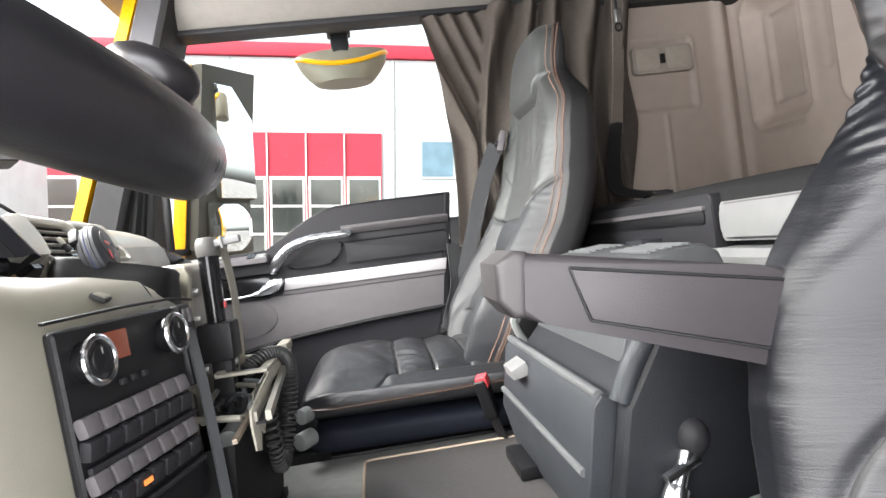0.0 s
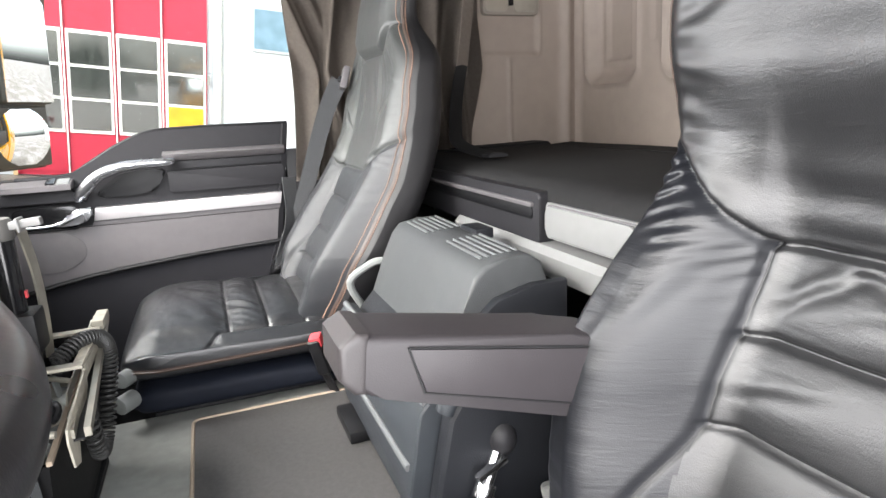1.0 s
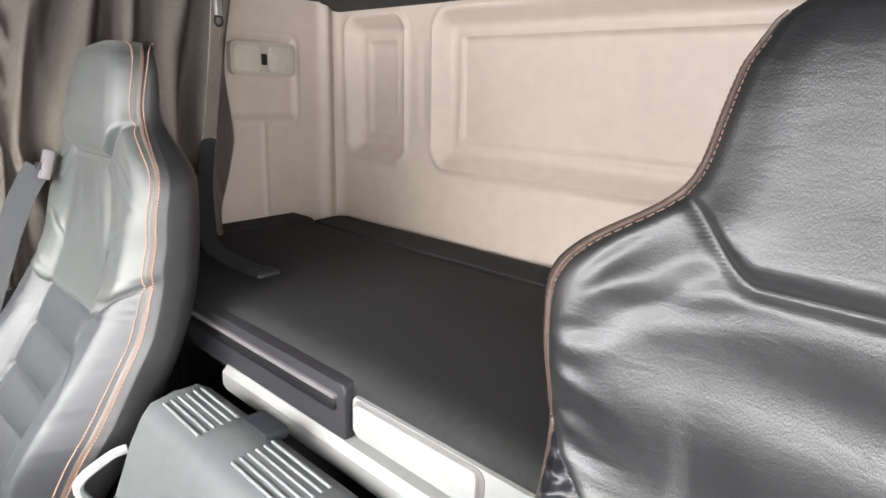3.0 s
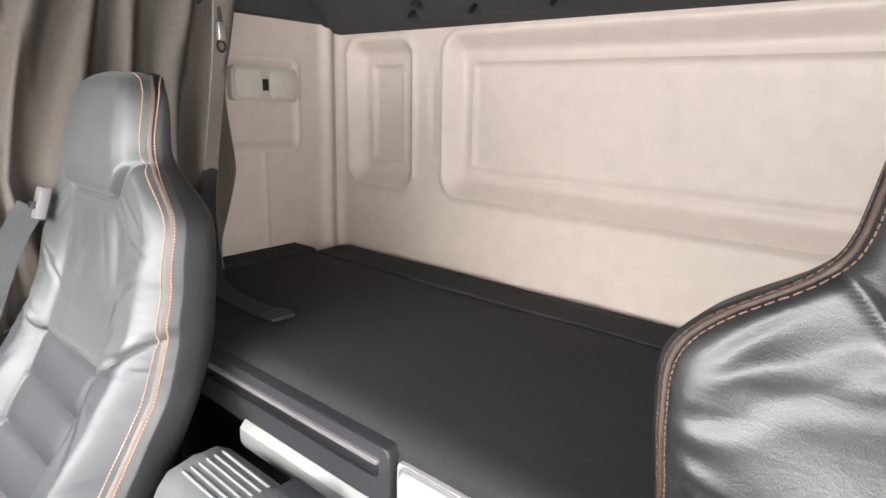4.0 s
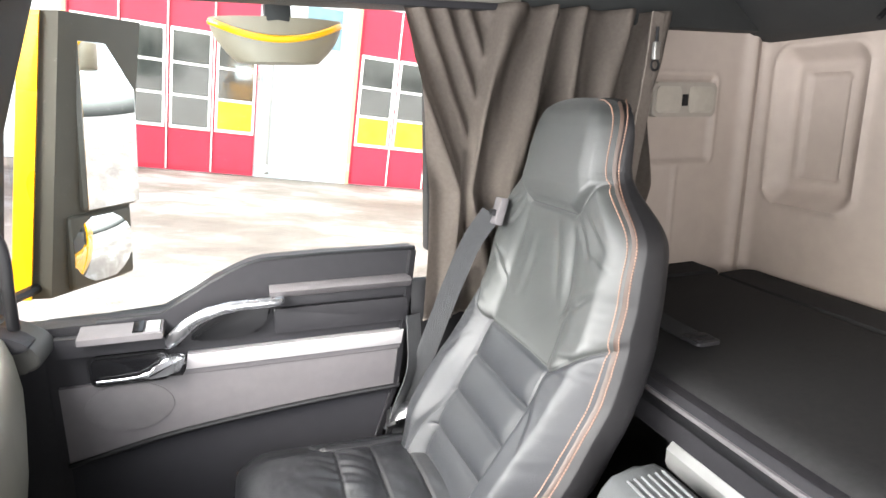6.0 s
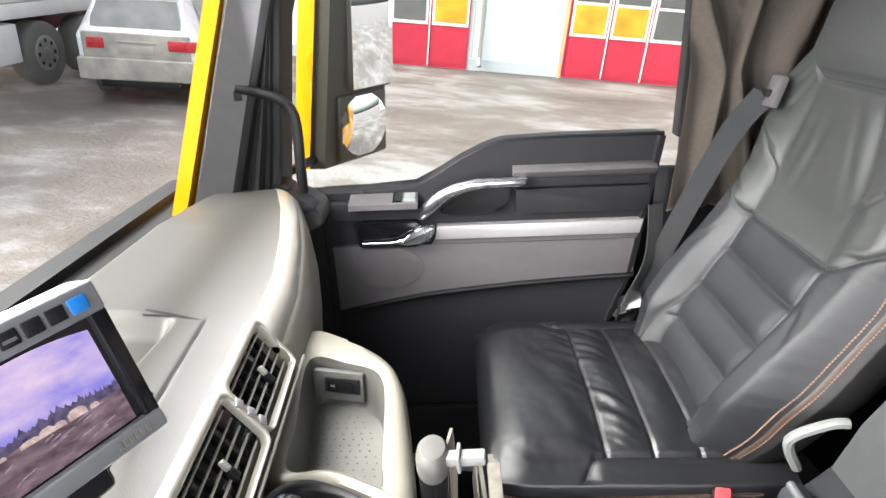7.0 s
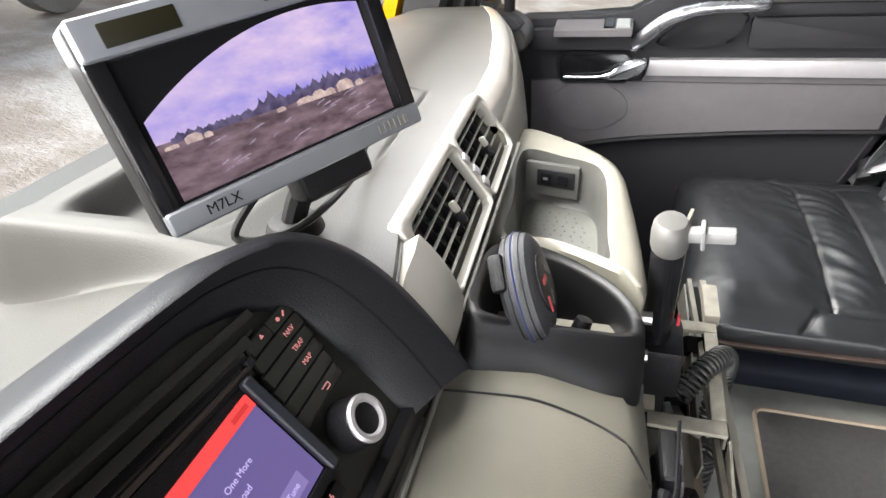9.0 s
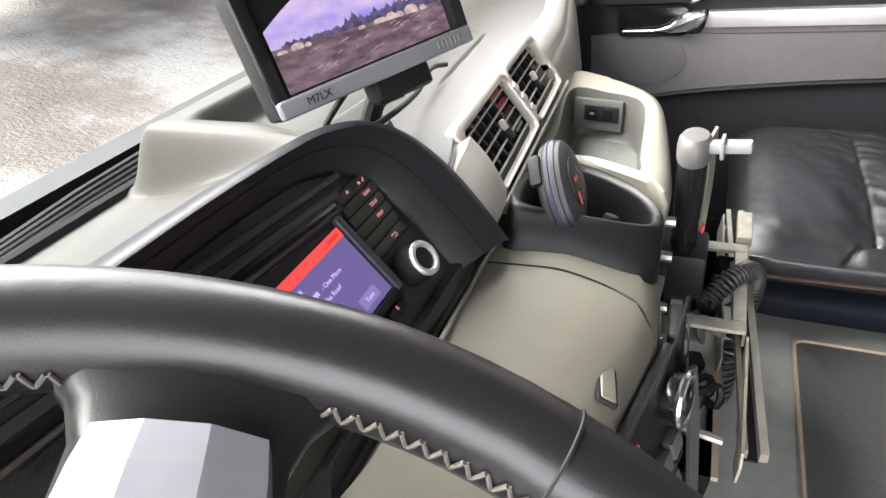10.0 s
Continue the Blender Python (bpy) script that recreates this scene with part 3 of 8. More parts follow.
RUB = [(-0.60, 0.452), (-0.546, 0.464), (-0.43, 0.488), (-0.316, 0.504), (-0.1, 0.523), (0.128, 0.534)]
part("middle_panel", slab([(x, z) for x, z in RUB] + [(0.131, 0.63), (-0.36, 0.63), (-0.60, 0.63)], "y", 1.871, 1.89, 0.003), GREY, door, "mid grey trim panel")
part("bead", tube([(p.x, 1.868, p.y) for p in smooth_path([(a, b, 0) for a, b in RUB], 5)], 0.0065, 8), BLACK, door)
part("lower_panel", slab([(x, z - 0.006) for x, z in RUB] + [(0.057, 0.336), (0.0, 0.16), (-0.60, 0.16)], "y", 1.876, 1.89, 0.003), mat("door_felt", (0.0085, 0.0085, 0.0115), 0.9, vary=0.08, bump=0.6, bscale=800), door, "dark felt lower panel")
part("grab_handle", tube(smooth_path([(-0.380, 1.874, 0.706), (-0.357, 1.850, 0.733), (-0.322, 1.840, 0.764), (-0.28, 1.838, 0.780), (-0.235, 1.838, 0.787), (-0.15, 1.841, 0.788), (-0.147, 1.866, 0.788)], 6), [0.0150] * 6 + [0.0146] * 6 + [0.0138] * 6 + [0.0125] * 6 + [0.0112] * 6 + [0.0100] * 7, 14, flat=1.1), HANDLE, door, "chrome pull handle")
part("handle_cup", slab([(p.x, p.y) for p in smooth_path([(-0.335, 0.712, 0), (-0.30, 0.746, 0), (-0.26, 0.766, 0), (-0.170, 0.768, 0), (-0.180, 0.732, 0), (-0.205, 0.710, 0), (-0.29, 0.704, 0)], 5, loop=True)], "y", 1.866, 1.89, 0.006, 3), BLACK, door)
part("latch_cup", slab(round_rect(-0.535, 0.632, -0.385, 0.692, 0.016), "y", 1.866, 1.89, 0.004), GLOSS, door)
part("latch_rim", tube([(x, 1.866, z) for x, z in round_rect(-0.536, 0.630, -0.384, 0.693, 0.017)], 0.0032, 6, loop=True), BLACK, door)
part("latch_grip", slab([(p.x, p.y) for p in smooth_path([(-0.432, 0.640, 0), (-0.405, 0.664, 0), (-0.388, 0.681, 0), (-0.352, 0.681, 0), (-0.356, 0.662, 0), (-0.372, 0.645, 0)], 4, loop=True)], "y", 1.848, 1.872, 0.006, 3), HANDLE, door, "chrome door latch grip")
part("latch_lever", tube(smooth_path([(-0.525, 1.86, 0.641), (-0.46, 1.857, 0.642), (-0.42, 1.856, 0.648), (-0.385, 1.857, 0.664), (-0.352, 1.862, 0.672)], 5), [0.003] * 8 + [0.006] * 3 + [0.011] * 5 + [0.013] * 5, 10, flat=0.7, side=(0, 1, 0)), HANDLE, door, "chrome door latch lever")
part("switch_base", slab([(1.83, 0.735), (1.83, 0.748), (1.88, 0.760), (1.89, 0.735)], "x", -0.545, -0.385, 0.003), GREY, door)
part("window_switch", slab([(1.838, 0.745), (1.838, 0.754), (1.873, 0.764), (1.873, 0.75)], "x", -0.443, -0.422, 0.002), GLOSS, door)
part("switch_pad", slab([(1.838, 0.745), (1.838, 0.753), (1.873, 0.762), (1.873, 0.75)], "x", -0.418, -0.390, 0.002), CONSOLE_LIGHT, door)
part("arm_ledge", slab([(-0.60, 0.70), (-0.36, 0.70), (-0.40, 0.745), (-0.60, 0.745)], "y", 1.855, 1.89, 0.008), DARK, door)
part("speaker_ring", slab([(-0.47 + 0.088 * math.cos(t), 0.572 + 0.056 * math.sin(t)) for t in [2 * math.pi * k / 32 for k in range(32)]], "y", 1.8685, 1.88, 0.002), mat("speaker_mesh", (0.112, 0.105, 0.108), 0.7, bump=1.0, bscale=1500, kind="voronoi"), door, "round perforated speaker grille")
part("outer_skin", box((-0.80, 1.958, -0.1), (0.18, 1.985, 0.70)), YELLOW, door)
part("inner_board", box((-0.80, 1.925, 0.0), (0.174, 1.957, 0.735)), BLACK, door)
part("sill_board", box((-0.80, 1.86, 0.0), (0.17, 1.924, 0.158), 0.01), BLACK, door)
window = thing("window_1", "clear passenger door window", "window", (-0.2, 1.93, 0.76), kind="structure")
ob = part("pane", box((-0.64, 1.928, 0.75), (0.245, 1.932, 1.43)), GLASS, window)
ob.visible_shadow = False
part("rear_seal", box((0.212, 1.905, 0.86), (0.230, 1.945, 1.43), 0.004), RUBBER, window)
post = thing("pillar_door", "dark pillar behind the passenger door", "pillar", (0.3, 1.9, 0), kind="structure")
part("trim", box((0.231, 1.895, 0.0), (0.43, 1.955, 1.75), 0.01), HEAD, post)
part("lower_trim", box((0.16, 1.875, 0.0), (0.42, 1.90, 0.80), 0.01), BLACK, post)

# ---- curtain ----
curtain = thing("window_curtain", "gathered taupe cloth curtain tied back beside the window", "curtain", (0.45, 1.84, 0.71))


def curtain_point(u, v):
    """u across the cloth, v from the top (0) to the hem (1)."""
    z = 1.425 - 0.715 * v
    x0 = 0.150 + 0.03 * math.sin(math.pi * v) + 0.03 * v
    x = x0 + (0.80 - 0.05 * v - x0) * u
    # two folds run down to the tie and meet there; one goes on below
    if z > 1.012:
        xa, xb = 0.28 - 0.372 * (z - 1.012), 0.28 + 0.177 * (z - 1.012)
    else:
        xa, xb = 0.28 - 0.083 * (1.012 - z), 0.28 + 0.10 * (1.012 - z)
    left = smoothstep(xa + 0.004, xa - 0.010, x)
    right = smoothstep(xb - 0.004, xb + 0.016, x)
    d = left * (0.030 + 0.010 * math.sin((xa - x) * 75 + 2.0 * v) - 0.12 * (xa - x))
    d += right * (0.030 + 0.032 * math.sin((x - xb) * 62 + 3.2 * noise.noise((x * 6, v * 1.2, 2.0))) + 0.014 * noise.noise((x * 22, v * 1.6, 7.0)))
    d += (1 - left) * (1 - right) * 0.010 * math.sin((x - xa) * 120 + 1.0)
    d += 0.006 * noise.noise((x * 14, z * 2.5, 0.3)) + 0.003 * noise.noise((x * 40, z * 9, 1.3))
    return Vector((x, 1.862 - d, z))


cb = field(steps(0, 1, 200), steps(0, 1, 60), curtain_point)
bmesh.ops.solidify(cb, geom=cb.faces[:], thickness=0.002)
part("cloth", cb, CURTAIN, curtain, sharp=80)
part("hem", tube([curtain_point(u, 1.0) for u in steps(0, 1, 160)], 0.003, 5), CURTAIN, curtain)
strap = thing("curtain_strap", "black curtain tie strap hanging onto the bunk", "strap", (0.60, 1.50, 0.765))
part("band", ribbon(smooth_path([(0.70, 1.80, 1.02), (0.655, 1.74, 0.93), (0.60, 1.63, 0.845), (0.575, 1.56, 0.805), (0.585, 1.49, 0.785), (0.600, 1.42, 0.775)], 6), 0.036, 0.004, (0.8, 0.2, 0.3)), BELT_BLACK, strap)
part("upper_band", ribbon(smooth_path([(0.752, 1.805, 1.42), (0.742, 1.803, 1.30), (0.722, 1.802, 1.15), (0.703, 1.801, 1.03), (0.690, 1.788, 0.99)], 6), 0.040, 0.004, (0.8, 0.2, 0.3)), CURTAIN, strap, "taupe cloth upper end")
part("clip", slab(round_rect(0.578, 1.375, 0.632, 1.425, 0.008), "z", 0.772, 0.779, 0.002), DARK, strap, "black plastic end clip")
for k in range(2):
    part("clip_slot", slab(round_rect(0.584, 1.385 + 0.018 * k, 0.626, 1.393 + 0.018 * k, 0.003), "z", 0.7785, 0.7815, 0.001), BLACK, strap)
hook = thing("belt_hook", "small chrome and black hook hanging by the curtain", "hook", (0.80, 1.86, 1.33))
part("cord", tube([(0.735, 1.780, 1.385), (0.735, 1.780, 1.345)], 0.004, 8), BLACK, hook)
part("clasp", obox(pose(0.735, 1.780, 1.332, 0, 0, 15), (0.018, 0.012, 0.04), 0.003), STEEL, hook)
part("ring", tube([(0.735 + 0.010 * math.cos(t), 1.780, 1.300 + 0.012 * math.sin(t)) for t in steps(0, 2 * math.pi * 15 / 16, 15)], 0.003, 6, loop=True), BLACK, hook)

# reading lamp on the side lining
lamp = thing("reading_lamp", "cream oblong reading lamp with a dark switch", "lamp", (0.917, 1.9, 1.22))
part("body", slab(round_rect(0.818, 1.178, 1.020, 1.266, 0.014), "y", 1.888, 1.912, 0.006, 3), mat("lamp_cream", (0.33, 0.30, 0.26), 0.5), lamp)
part("lens", slab(round_rect(0.828, 1.188, 0.905, 1.256, 0.01), "y", 1.885, 1.90, 0.003), mat("lamp_lens", (0.40, 0.365, 0.31), 0.35), lamp)
part("lens", slab(round_rect(0.930, 1.188, 1.010, 1.256, 0.01), "y", 1.885, 1.90, 0.003), mat("lamp_lens_b", (0.37, 0.34, 0.29), 0.35), lamp)
part("switch", box((0.910, 1.88, 1.206), (0.924, 1.892, 1.236), 0.002), BLACK, lamp)

# ---- bunk ----
bunk = thing("bunk_bed", "black cloth bunk mattress across the sleeper", "bed", (0.8, 0.9, 0.70))


def bunk_row(y):
    w = 0.004 * noise.noise((y * 2.5, 0.5, 0))
    pts = [(0.476, 0.704), (0.468, 0.72), (0.470, 0.742), (0.482, 0.757), (0.505, 0.764)]
    pts += [(x, 0.765 + 0.004 * noise.noise((x * 5, y * 4, 1.7))) for x in steps(0.53, 0.99, 24)]
    pts += [(0.993, 0.761), (0.998, 0.744), (1.003, 0.736), (1.008, 0.746), (1.013, 0.764), (1.03, 0.765), (1.09, 0.768), (1.135, 0.762), (1.15, 0.74), (1.15, 0.704)]
    return [(x, y, z + w) for x, z in pts]


part("mattress", loft([bunk_row(y) for y in steps(-0.09, 1.80, 90)]), BED, bunk, sharp=50)
part("head_end", loft([[(0.485, y, 0.706), (0.48, y, 0.75), (0.50, y, 0.768), (0.75, y, 0.772 + 0.003 * math.sin(9 * y)), (1.0, y, 0.774), (1.012, y, 0.765), (1.012, y, 0.706)] for y in steps(1.802, 1.893, 4)]), BED, bunk)
base = thing("bunk_cabinet", "white and black bunk base with a drawer front", "cabinet", (0.8, 0.9, 0.3), kind="")
part("platform", box((0.49, -0.09, 0.66), (1.17, 1.893, 0.703), 0.004), BLACK, base)
part("back_panel", box((0.62, -0.09, 0.0), (0.66, 1.893, 0.66)), BLACK, base)
part("drawer_front", slab(round_rect(0.93, 0.655, 1.83, 0.748, 0.012), "x", 0.452, 0.49, 0.005, 3), DARK, base, "black drawer front")
part("drawer_slot", slab(round_rect(0.95, 0.70, 1.80, 0.722, 0.008), "x", 0.4495, 0.47, 0.002), BLACK, base)
part("drawer_ridge", slab(round_rect(0.948, 0.722, 1.80, 0.730, 0.003), "x", 0.447, 0.46, 0.002), GREY, base)
part("white_panel", slab(round_rect(0.10, 0.672, 0.925, 0.732, 0.006), "x", 0.462, 0.49, 0.004), WHITE, base, "white tray front")
part("panel_groove", slab(round_rect(0.682, 0.6745, 0.921, 0.7305, 0.014), "x", 0.4605, 0.475, 0.001), GREY, base)
part("panel_inset", slab(round_rect(0.69, 0.678, 0.915, 0.728, 0.012), "x", 0.454, 0.47, 0.004, 3), WHITE, base)
part("white_rail", slab([(0.447, 0.612), (0.440, 0.625), (0.440, 0.65), (0.450, 0.662), (0.50, 0.662), (0.50, 0.612)], "y", -0.05, 1.275, 0.005, 3), WHITE, base, "white front rail")

# ---- seats ----
X_TAB = [(0.43, 0.15), (0.60, 0.200), (0.70, 0.233), (0.78, 0.262), (0.90, 0.303), (1.0, 0.335), (1.03, 0.338), (1.06, 0.345), (1.12, 0.358), (1.18, 0.376), (1.215, 0.388), (1.228, 0.398), (1.236, 0.412)]
D_TAB = [(0.43, 0.115), (0.6, 0.14), (0.9, 0.145), (1.0, 0.135), (1.05, 0.10), (1.09, 0.072), (1.16, 0.062), (1.205, 0.048), (1.228, 0.03), (1.236, 0.012)]
SHIFT = {"passenger": [(0.4, 0.0), (1.3, 0.0)], "driver": [(0.43, 0.16), (0.60, 0.175), (0.75, 0.185), (0.84, 0.14), (0.92, 0.095), (1.0, 0.065), (1.08, 0.07), (1.236, 0.07)]}
BOLSTER = {"driver": [(0.43, 0.09), (0.55, 0.125), (0.66, 0.13), (0.75, 0.10), (0.82, 0.04), (0.86, 0.012), (0.98, 0.006), (1.05, 0.0), (1.24, 0.0)]}
PANEL = {"passenger": (0.130, 0.757, 0.077), "driver": (0.128, 0.756, 0.115)}
EDGE = {"passenger": 0.94, "driver": 0.955}


W_DRIVER = [(0.43, 0.21), (0.50, 0.25), (0.60, 0.275), (0.72, 0.275), (0.84, 0.264), (0.93, 0.266), (1.0, 0.270), (1.018, 0.262), (1.037, 0.244), (1.058, 0.212), (1.075, 0.178), (1.09, 0.164), (1.11, 0.158), (1.147, 0.153), (1.18, 0.147), (1.21, 0.132), (1.225, 0.115), (1.236, 0.09)]


# the passenger's backrest: half width, front, depth and bolster by height
W_PASSENGER = [(0.43, 0.21), (0.50, 0.245), (0.60, 0.268), (0.72, 0.268), (0.84, 0.260), (0.93, 0.256), (0.985, 0.250), (1.01, 0.238), (1.035, 0.212), (1.06, 0.176), (1.08, 0.154), (1.10, 0.146), (1.15, 0.140), (1.175, 0.134), (1.192, 0.125), (1.203, 0.113), (1.211, 0.097), (1.217, 0.075), (1.220, 0.050), (1.222, 0.025)]
X_PASSENGER = [(0.43, 0.118), (0.55, 0.170), (0.617, 0.210), (0.68, 0.248), (0.757, 0.288), (0.83, 0.312), (0.90, 0.328), (1.0, 0.344), (1.06, 0.352), (1.12, 0.362), (1.17, 0.373), (1.20, 0.384), (1.214, 0.394), (1.222, 0.406)]
D_PASSENGER = [(0.43, 0.125), (0.60, 0.14), (0.70, 0.13), (0.90, 0.118), (1.0, 0.108), (1.05, 0.088), (1.09, 0.070), (1.16, 0.060), (1.192, 0.048), (1.214, 0.03), (1.222, 0.012)]
B_PASSENGER = [(0.43, 0.034), (0.55, 0.054), (0.66, 0.048), (0.75, 0.032), (0.83, 0.014), (0.95, 0.004), (1.05, 0.0), (1.24, 0.0)]
FRONT = {"passenger": X_PASSENGER, "driver": X_TAB}
DEPTH = {"passenger": D_PASSENGER, "driver": D_TAB}
CROWN = {"passenger": 1.222, "driver": 1.236}
TUFT = {"passenger": 0.074, "driver": 0.083}


def soft(table, z):
    """Table value with its corners rounded off, but for the tight crown."""
    r = min(0.02, max(0.0, (1.186 - z) * 0.6))
    return sum(lin(table, z + r * k) * wt for k, wt in ((-1, 0.15), (-0.5, 0.22), (0, 0.26), (0.5, 0.22), (1, 0.15)))


def width_of(who, z):
    return soft(W_DRIVER if who == "driver" else W_PASSENGER, z)


def groove(d, width):
    return math.exp(-(d / width) ** 2)


def foot_rise(who, y):
    """Height of the upper panel's foot above the lumbar panel, rising out to the edge."""
    half, _, rise = PANEL[who]
    k = min(1, max(0, (y - half) / (0.262 - half)))
    return rise * (k if who == "driver" else k * k * (3 - 2 * k))


def pad_foot(who, y):
    """Lower edge of the headrest pad."""
    if who == "driver":
        return 1.030 + 0.055 * smoothstep(0.095, 0.165, y)
    return 1.022 + 0.058 * smoothstep(0.082, 0.142, y)


# soft pulls in the driver's hide: middle (y, z), direction, length, width, depth
PULLS = [(0.150, 1.020, -35, 0.055, 0.011, 0.007), (0.185, 0.995, -25, 0.06, 0.012, 0.007), (0.200, 1.030, -42, 0.045, 0.009, 0.006), (0.12, 1.008, -12, 0.07, 0.010, 0.005),
         (0.235, 0.935, -8, 0.035, 0.012, 0.006), (0.24, 0.895, 4, 0.035, 0.011, 0.006), (0.235, 0.865, 12, 0.04, 0.010, 0.005), (0.05, 0.80, 4, 0.12, 0.016, 0.006), (-0.08, 0.83, -6, 0.12, 0.02, 0.006), (0.0, 0.955, 5, 0.14, 0.025, 0.005),
         (0.225, 0.965, -20, 0.05, 0.009, 0.006), (0.235, 0.915, 14, 0.04, 0.007, 0.005), (0.07, 0.722, -32, 0.045, 0.007, 0.006), (0.03, 0.735, 14, 0.05, 0.006, 0.005), (-0.03, 0.715, -10, 0.06, 0.007, 0.005), (0.08, 0.63, -14, 0.05, 0.007, 0.004),
         (0.17, 0.70, -65, 0.05, 0.008, 0.004), (0.20, 0.63, -72, 0.06, 0.009, 0.004)]
PULLS_PASSENGER = [(0.155, 0.872, 42, 0.030, 0.005, 0.006), (0.135, 0.858, 55, 0.030, 0.005, 0.006), (0.175, 0.895, 30, 0.030, 0.006, 0.005), (0.19, 0.955, -12, 0.035, 0.006, 0.004), (0.13, 0.985, -50, 0.04, 0.007, 0.005), (0.16, 1.0, -35, 0.035, 0.006, 0.004),
                   (-0.06, 0.93, 70, 0.06, 0.012, 0.005), (0.04, 0.90, -75, 0.05, 0.012, 0.005), (0.185, 0.80, 20, 0.03, 0.006, 0.005), (0.19, 0.775, 10, 0.03, 0.006, 0.004), (0.18, 0.70, -60, 0.05, 0.008, 0.004), (0.05, 0.745, 6, 0.06, 0.006, 0.003)]


def back_point(t, z, seed, who):
    w, xf = width_of(who, z), soft(FRONT[who], z) + soft(SHIFT[who], z)
    HALF, FOOT, RISE = PANEL[who]
    y = w * t
    a = abs(t)
    drv = who == "driver"
    if drv:
        x = xf - soft(BOLSTER[who], z) * smoothstep(0.36, 0.74, a) * smoothstep(1.04, 0.84, a) + 0.022 * max(0, (a - 0.84) / 0.16) ** 2
        # the hide rolls out over the lumbar seam and again under the headrest
        x += 0.0026 * math.sin(2 * math.pi * (z - 0.795) / 0.138 + 0.5 * noise.noise((y * 5, 0.3, 2.0))) * smoothstep(0.755, 0.79, z) * smoothstep(1.04, 1.0, z) * smoothstep(0.95, 0.55, a)
    else:
        x = xf - soft(B_PASSENGER, z) * smoothstep(0.44, 0.66, a) * smoothstep(0.97, 0.78, a) + 0.042 * max(0, (a - 0.78) / 0.22) ** 2
        # domed headrest front
        x -= 0.010 * (1 - min(1, a / 0.9) ** 2) * smoothstep(1.03, 1.08, z)
    d = 0.0
    low = smoothstep(FOOT + 0.015, FOOT - 0.01, z)
    tuft = max(groove(z - q, 0.0032) for q in (FOOT, FOOT - TUFT[who], FOOT - 2 * TUFT[who], FOOT - 3 * TUFT[who]))
    inside = smoothstep(HALF + 0.014, HALF - 0.03, abs(y))
    d += 0.006 * tuft * smoothstep(HALF + 0.006, HALF - 0.004, abs(y))
    d -= (0.009 if drv else 0.0105) * inside * low * abs(math.sin(math.pi * (z - FOOT) / TUFT[who])) ** 0.7
    side_line = abs(y) - (HALF + 0.02 * smoothstep(0.6, 0.5, z))
    d += 0.007 * groove(side_line, 0.0034) * smoothstep(FOOT + 0.012, FOOT, z)
    # curve of the upper panel's foot, out to the bolsters
    foot = z - (FOOT + foot_rise(who, abs(y)))
    d += (0.008 if drv else 0.005) * groove(foot, 0.0046) * smoothstep(HALF - 0.01, HALF, abs(y)) * smoothstep(EDGE[who] + 0.03, EDGE[who] - 0.02, a)
    # upper panel stands a little over the bolster
    d -= 0.004 * smoothstep(0.0, 0.02, foot) * smoothstep(HALF - 0.01, HALF + 0.01, abs(y)) * smoothstep(0.2, 0.1, foot)
    # headrest pad
    hl = pad_foot(who, abs(y))
    d += 0.006 * groove(z - hl, 0.0055) * smoothstep(EDGE[who] + 0.02, EDGE[who] - 0.03, a)
    d -= 0.012 * smoothstep(hl, hl + 0.022, z) * smoothstep(0.95, 0.62, a) * smoothstep(1.24, 1.19, z)
    # edge seam
    d += (0.0025 if drv else 0.0015) * groove(a - EDGE[who], 0.013)
    # pull of the hide
    deep = 0.0065 if drv else 0.0045
    d += deep * noise.noise((y * 6 + seed, z * 13 + 2.0 * y, seed))
    d += 0.0012 * noise.noise((y * 22, z * 70 + seed, 3.1)) * smoothstep(0.5, 0.8, a) * smoothstep(1.0, 0.85, z)
    # bunched hide under the slanting seam
    gather = groove(foot + 0.032, 0.030) * smoothstep(HALF - 0.01, HALF + 0.03, abs(y)) * smoothstep(1.0, 0.9, a)
    d += (0.0026 if drv else 0.0006) * gather * math.sin(370 * (z + 0.35 * abs(y)) + 4 * noise.noise((y * 14, z * 16, seed))) * (0.6 + 0.9 * noise.noise((y * 20, z * 24, seed + 2)))
    for py, pz, ang, lng, wid, dep in PULLS if drv else PULLS_PASSENGER:
        c, s_ = math.cos(radians(ang)), math.sin(radians(ang))
        u, v = (abs(y) if py > 0.1 else y) - py, z - pz
        p, q = u * c + v * s_, -u * s_ + v * c + 0.004 * noise.noise((y * 25, z * 10, 4.0))
        d += (0.5 if not drv else 0.48 if py > 0.1 else 0.5) * dep * (groove(q, wid) - 0.7 * groove(q - 1.7 * wid, wid)) * groove(p, lng) * smoothstep(0.98, 0.8, a) * smoothstep(0.002, 0.022, abs(z - hl))
    if not drv:
        d += 0.004 * (groove(abs(y) - 0.09 - 0.25 * (1.0 - z), 0.012)) * smoothstep(0.86, 0.93, z) * smoothstep(1.02, 0.98, z)
    return Vector((x + d, y, z))


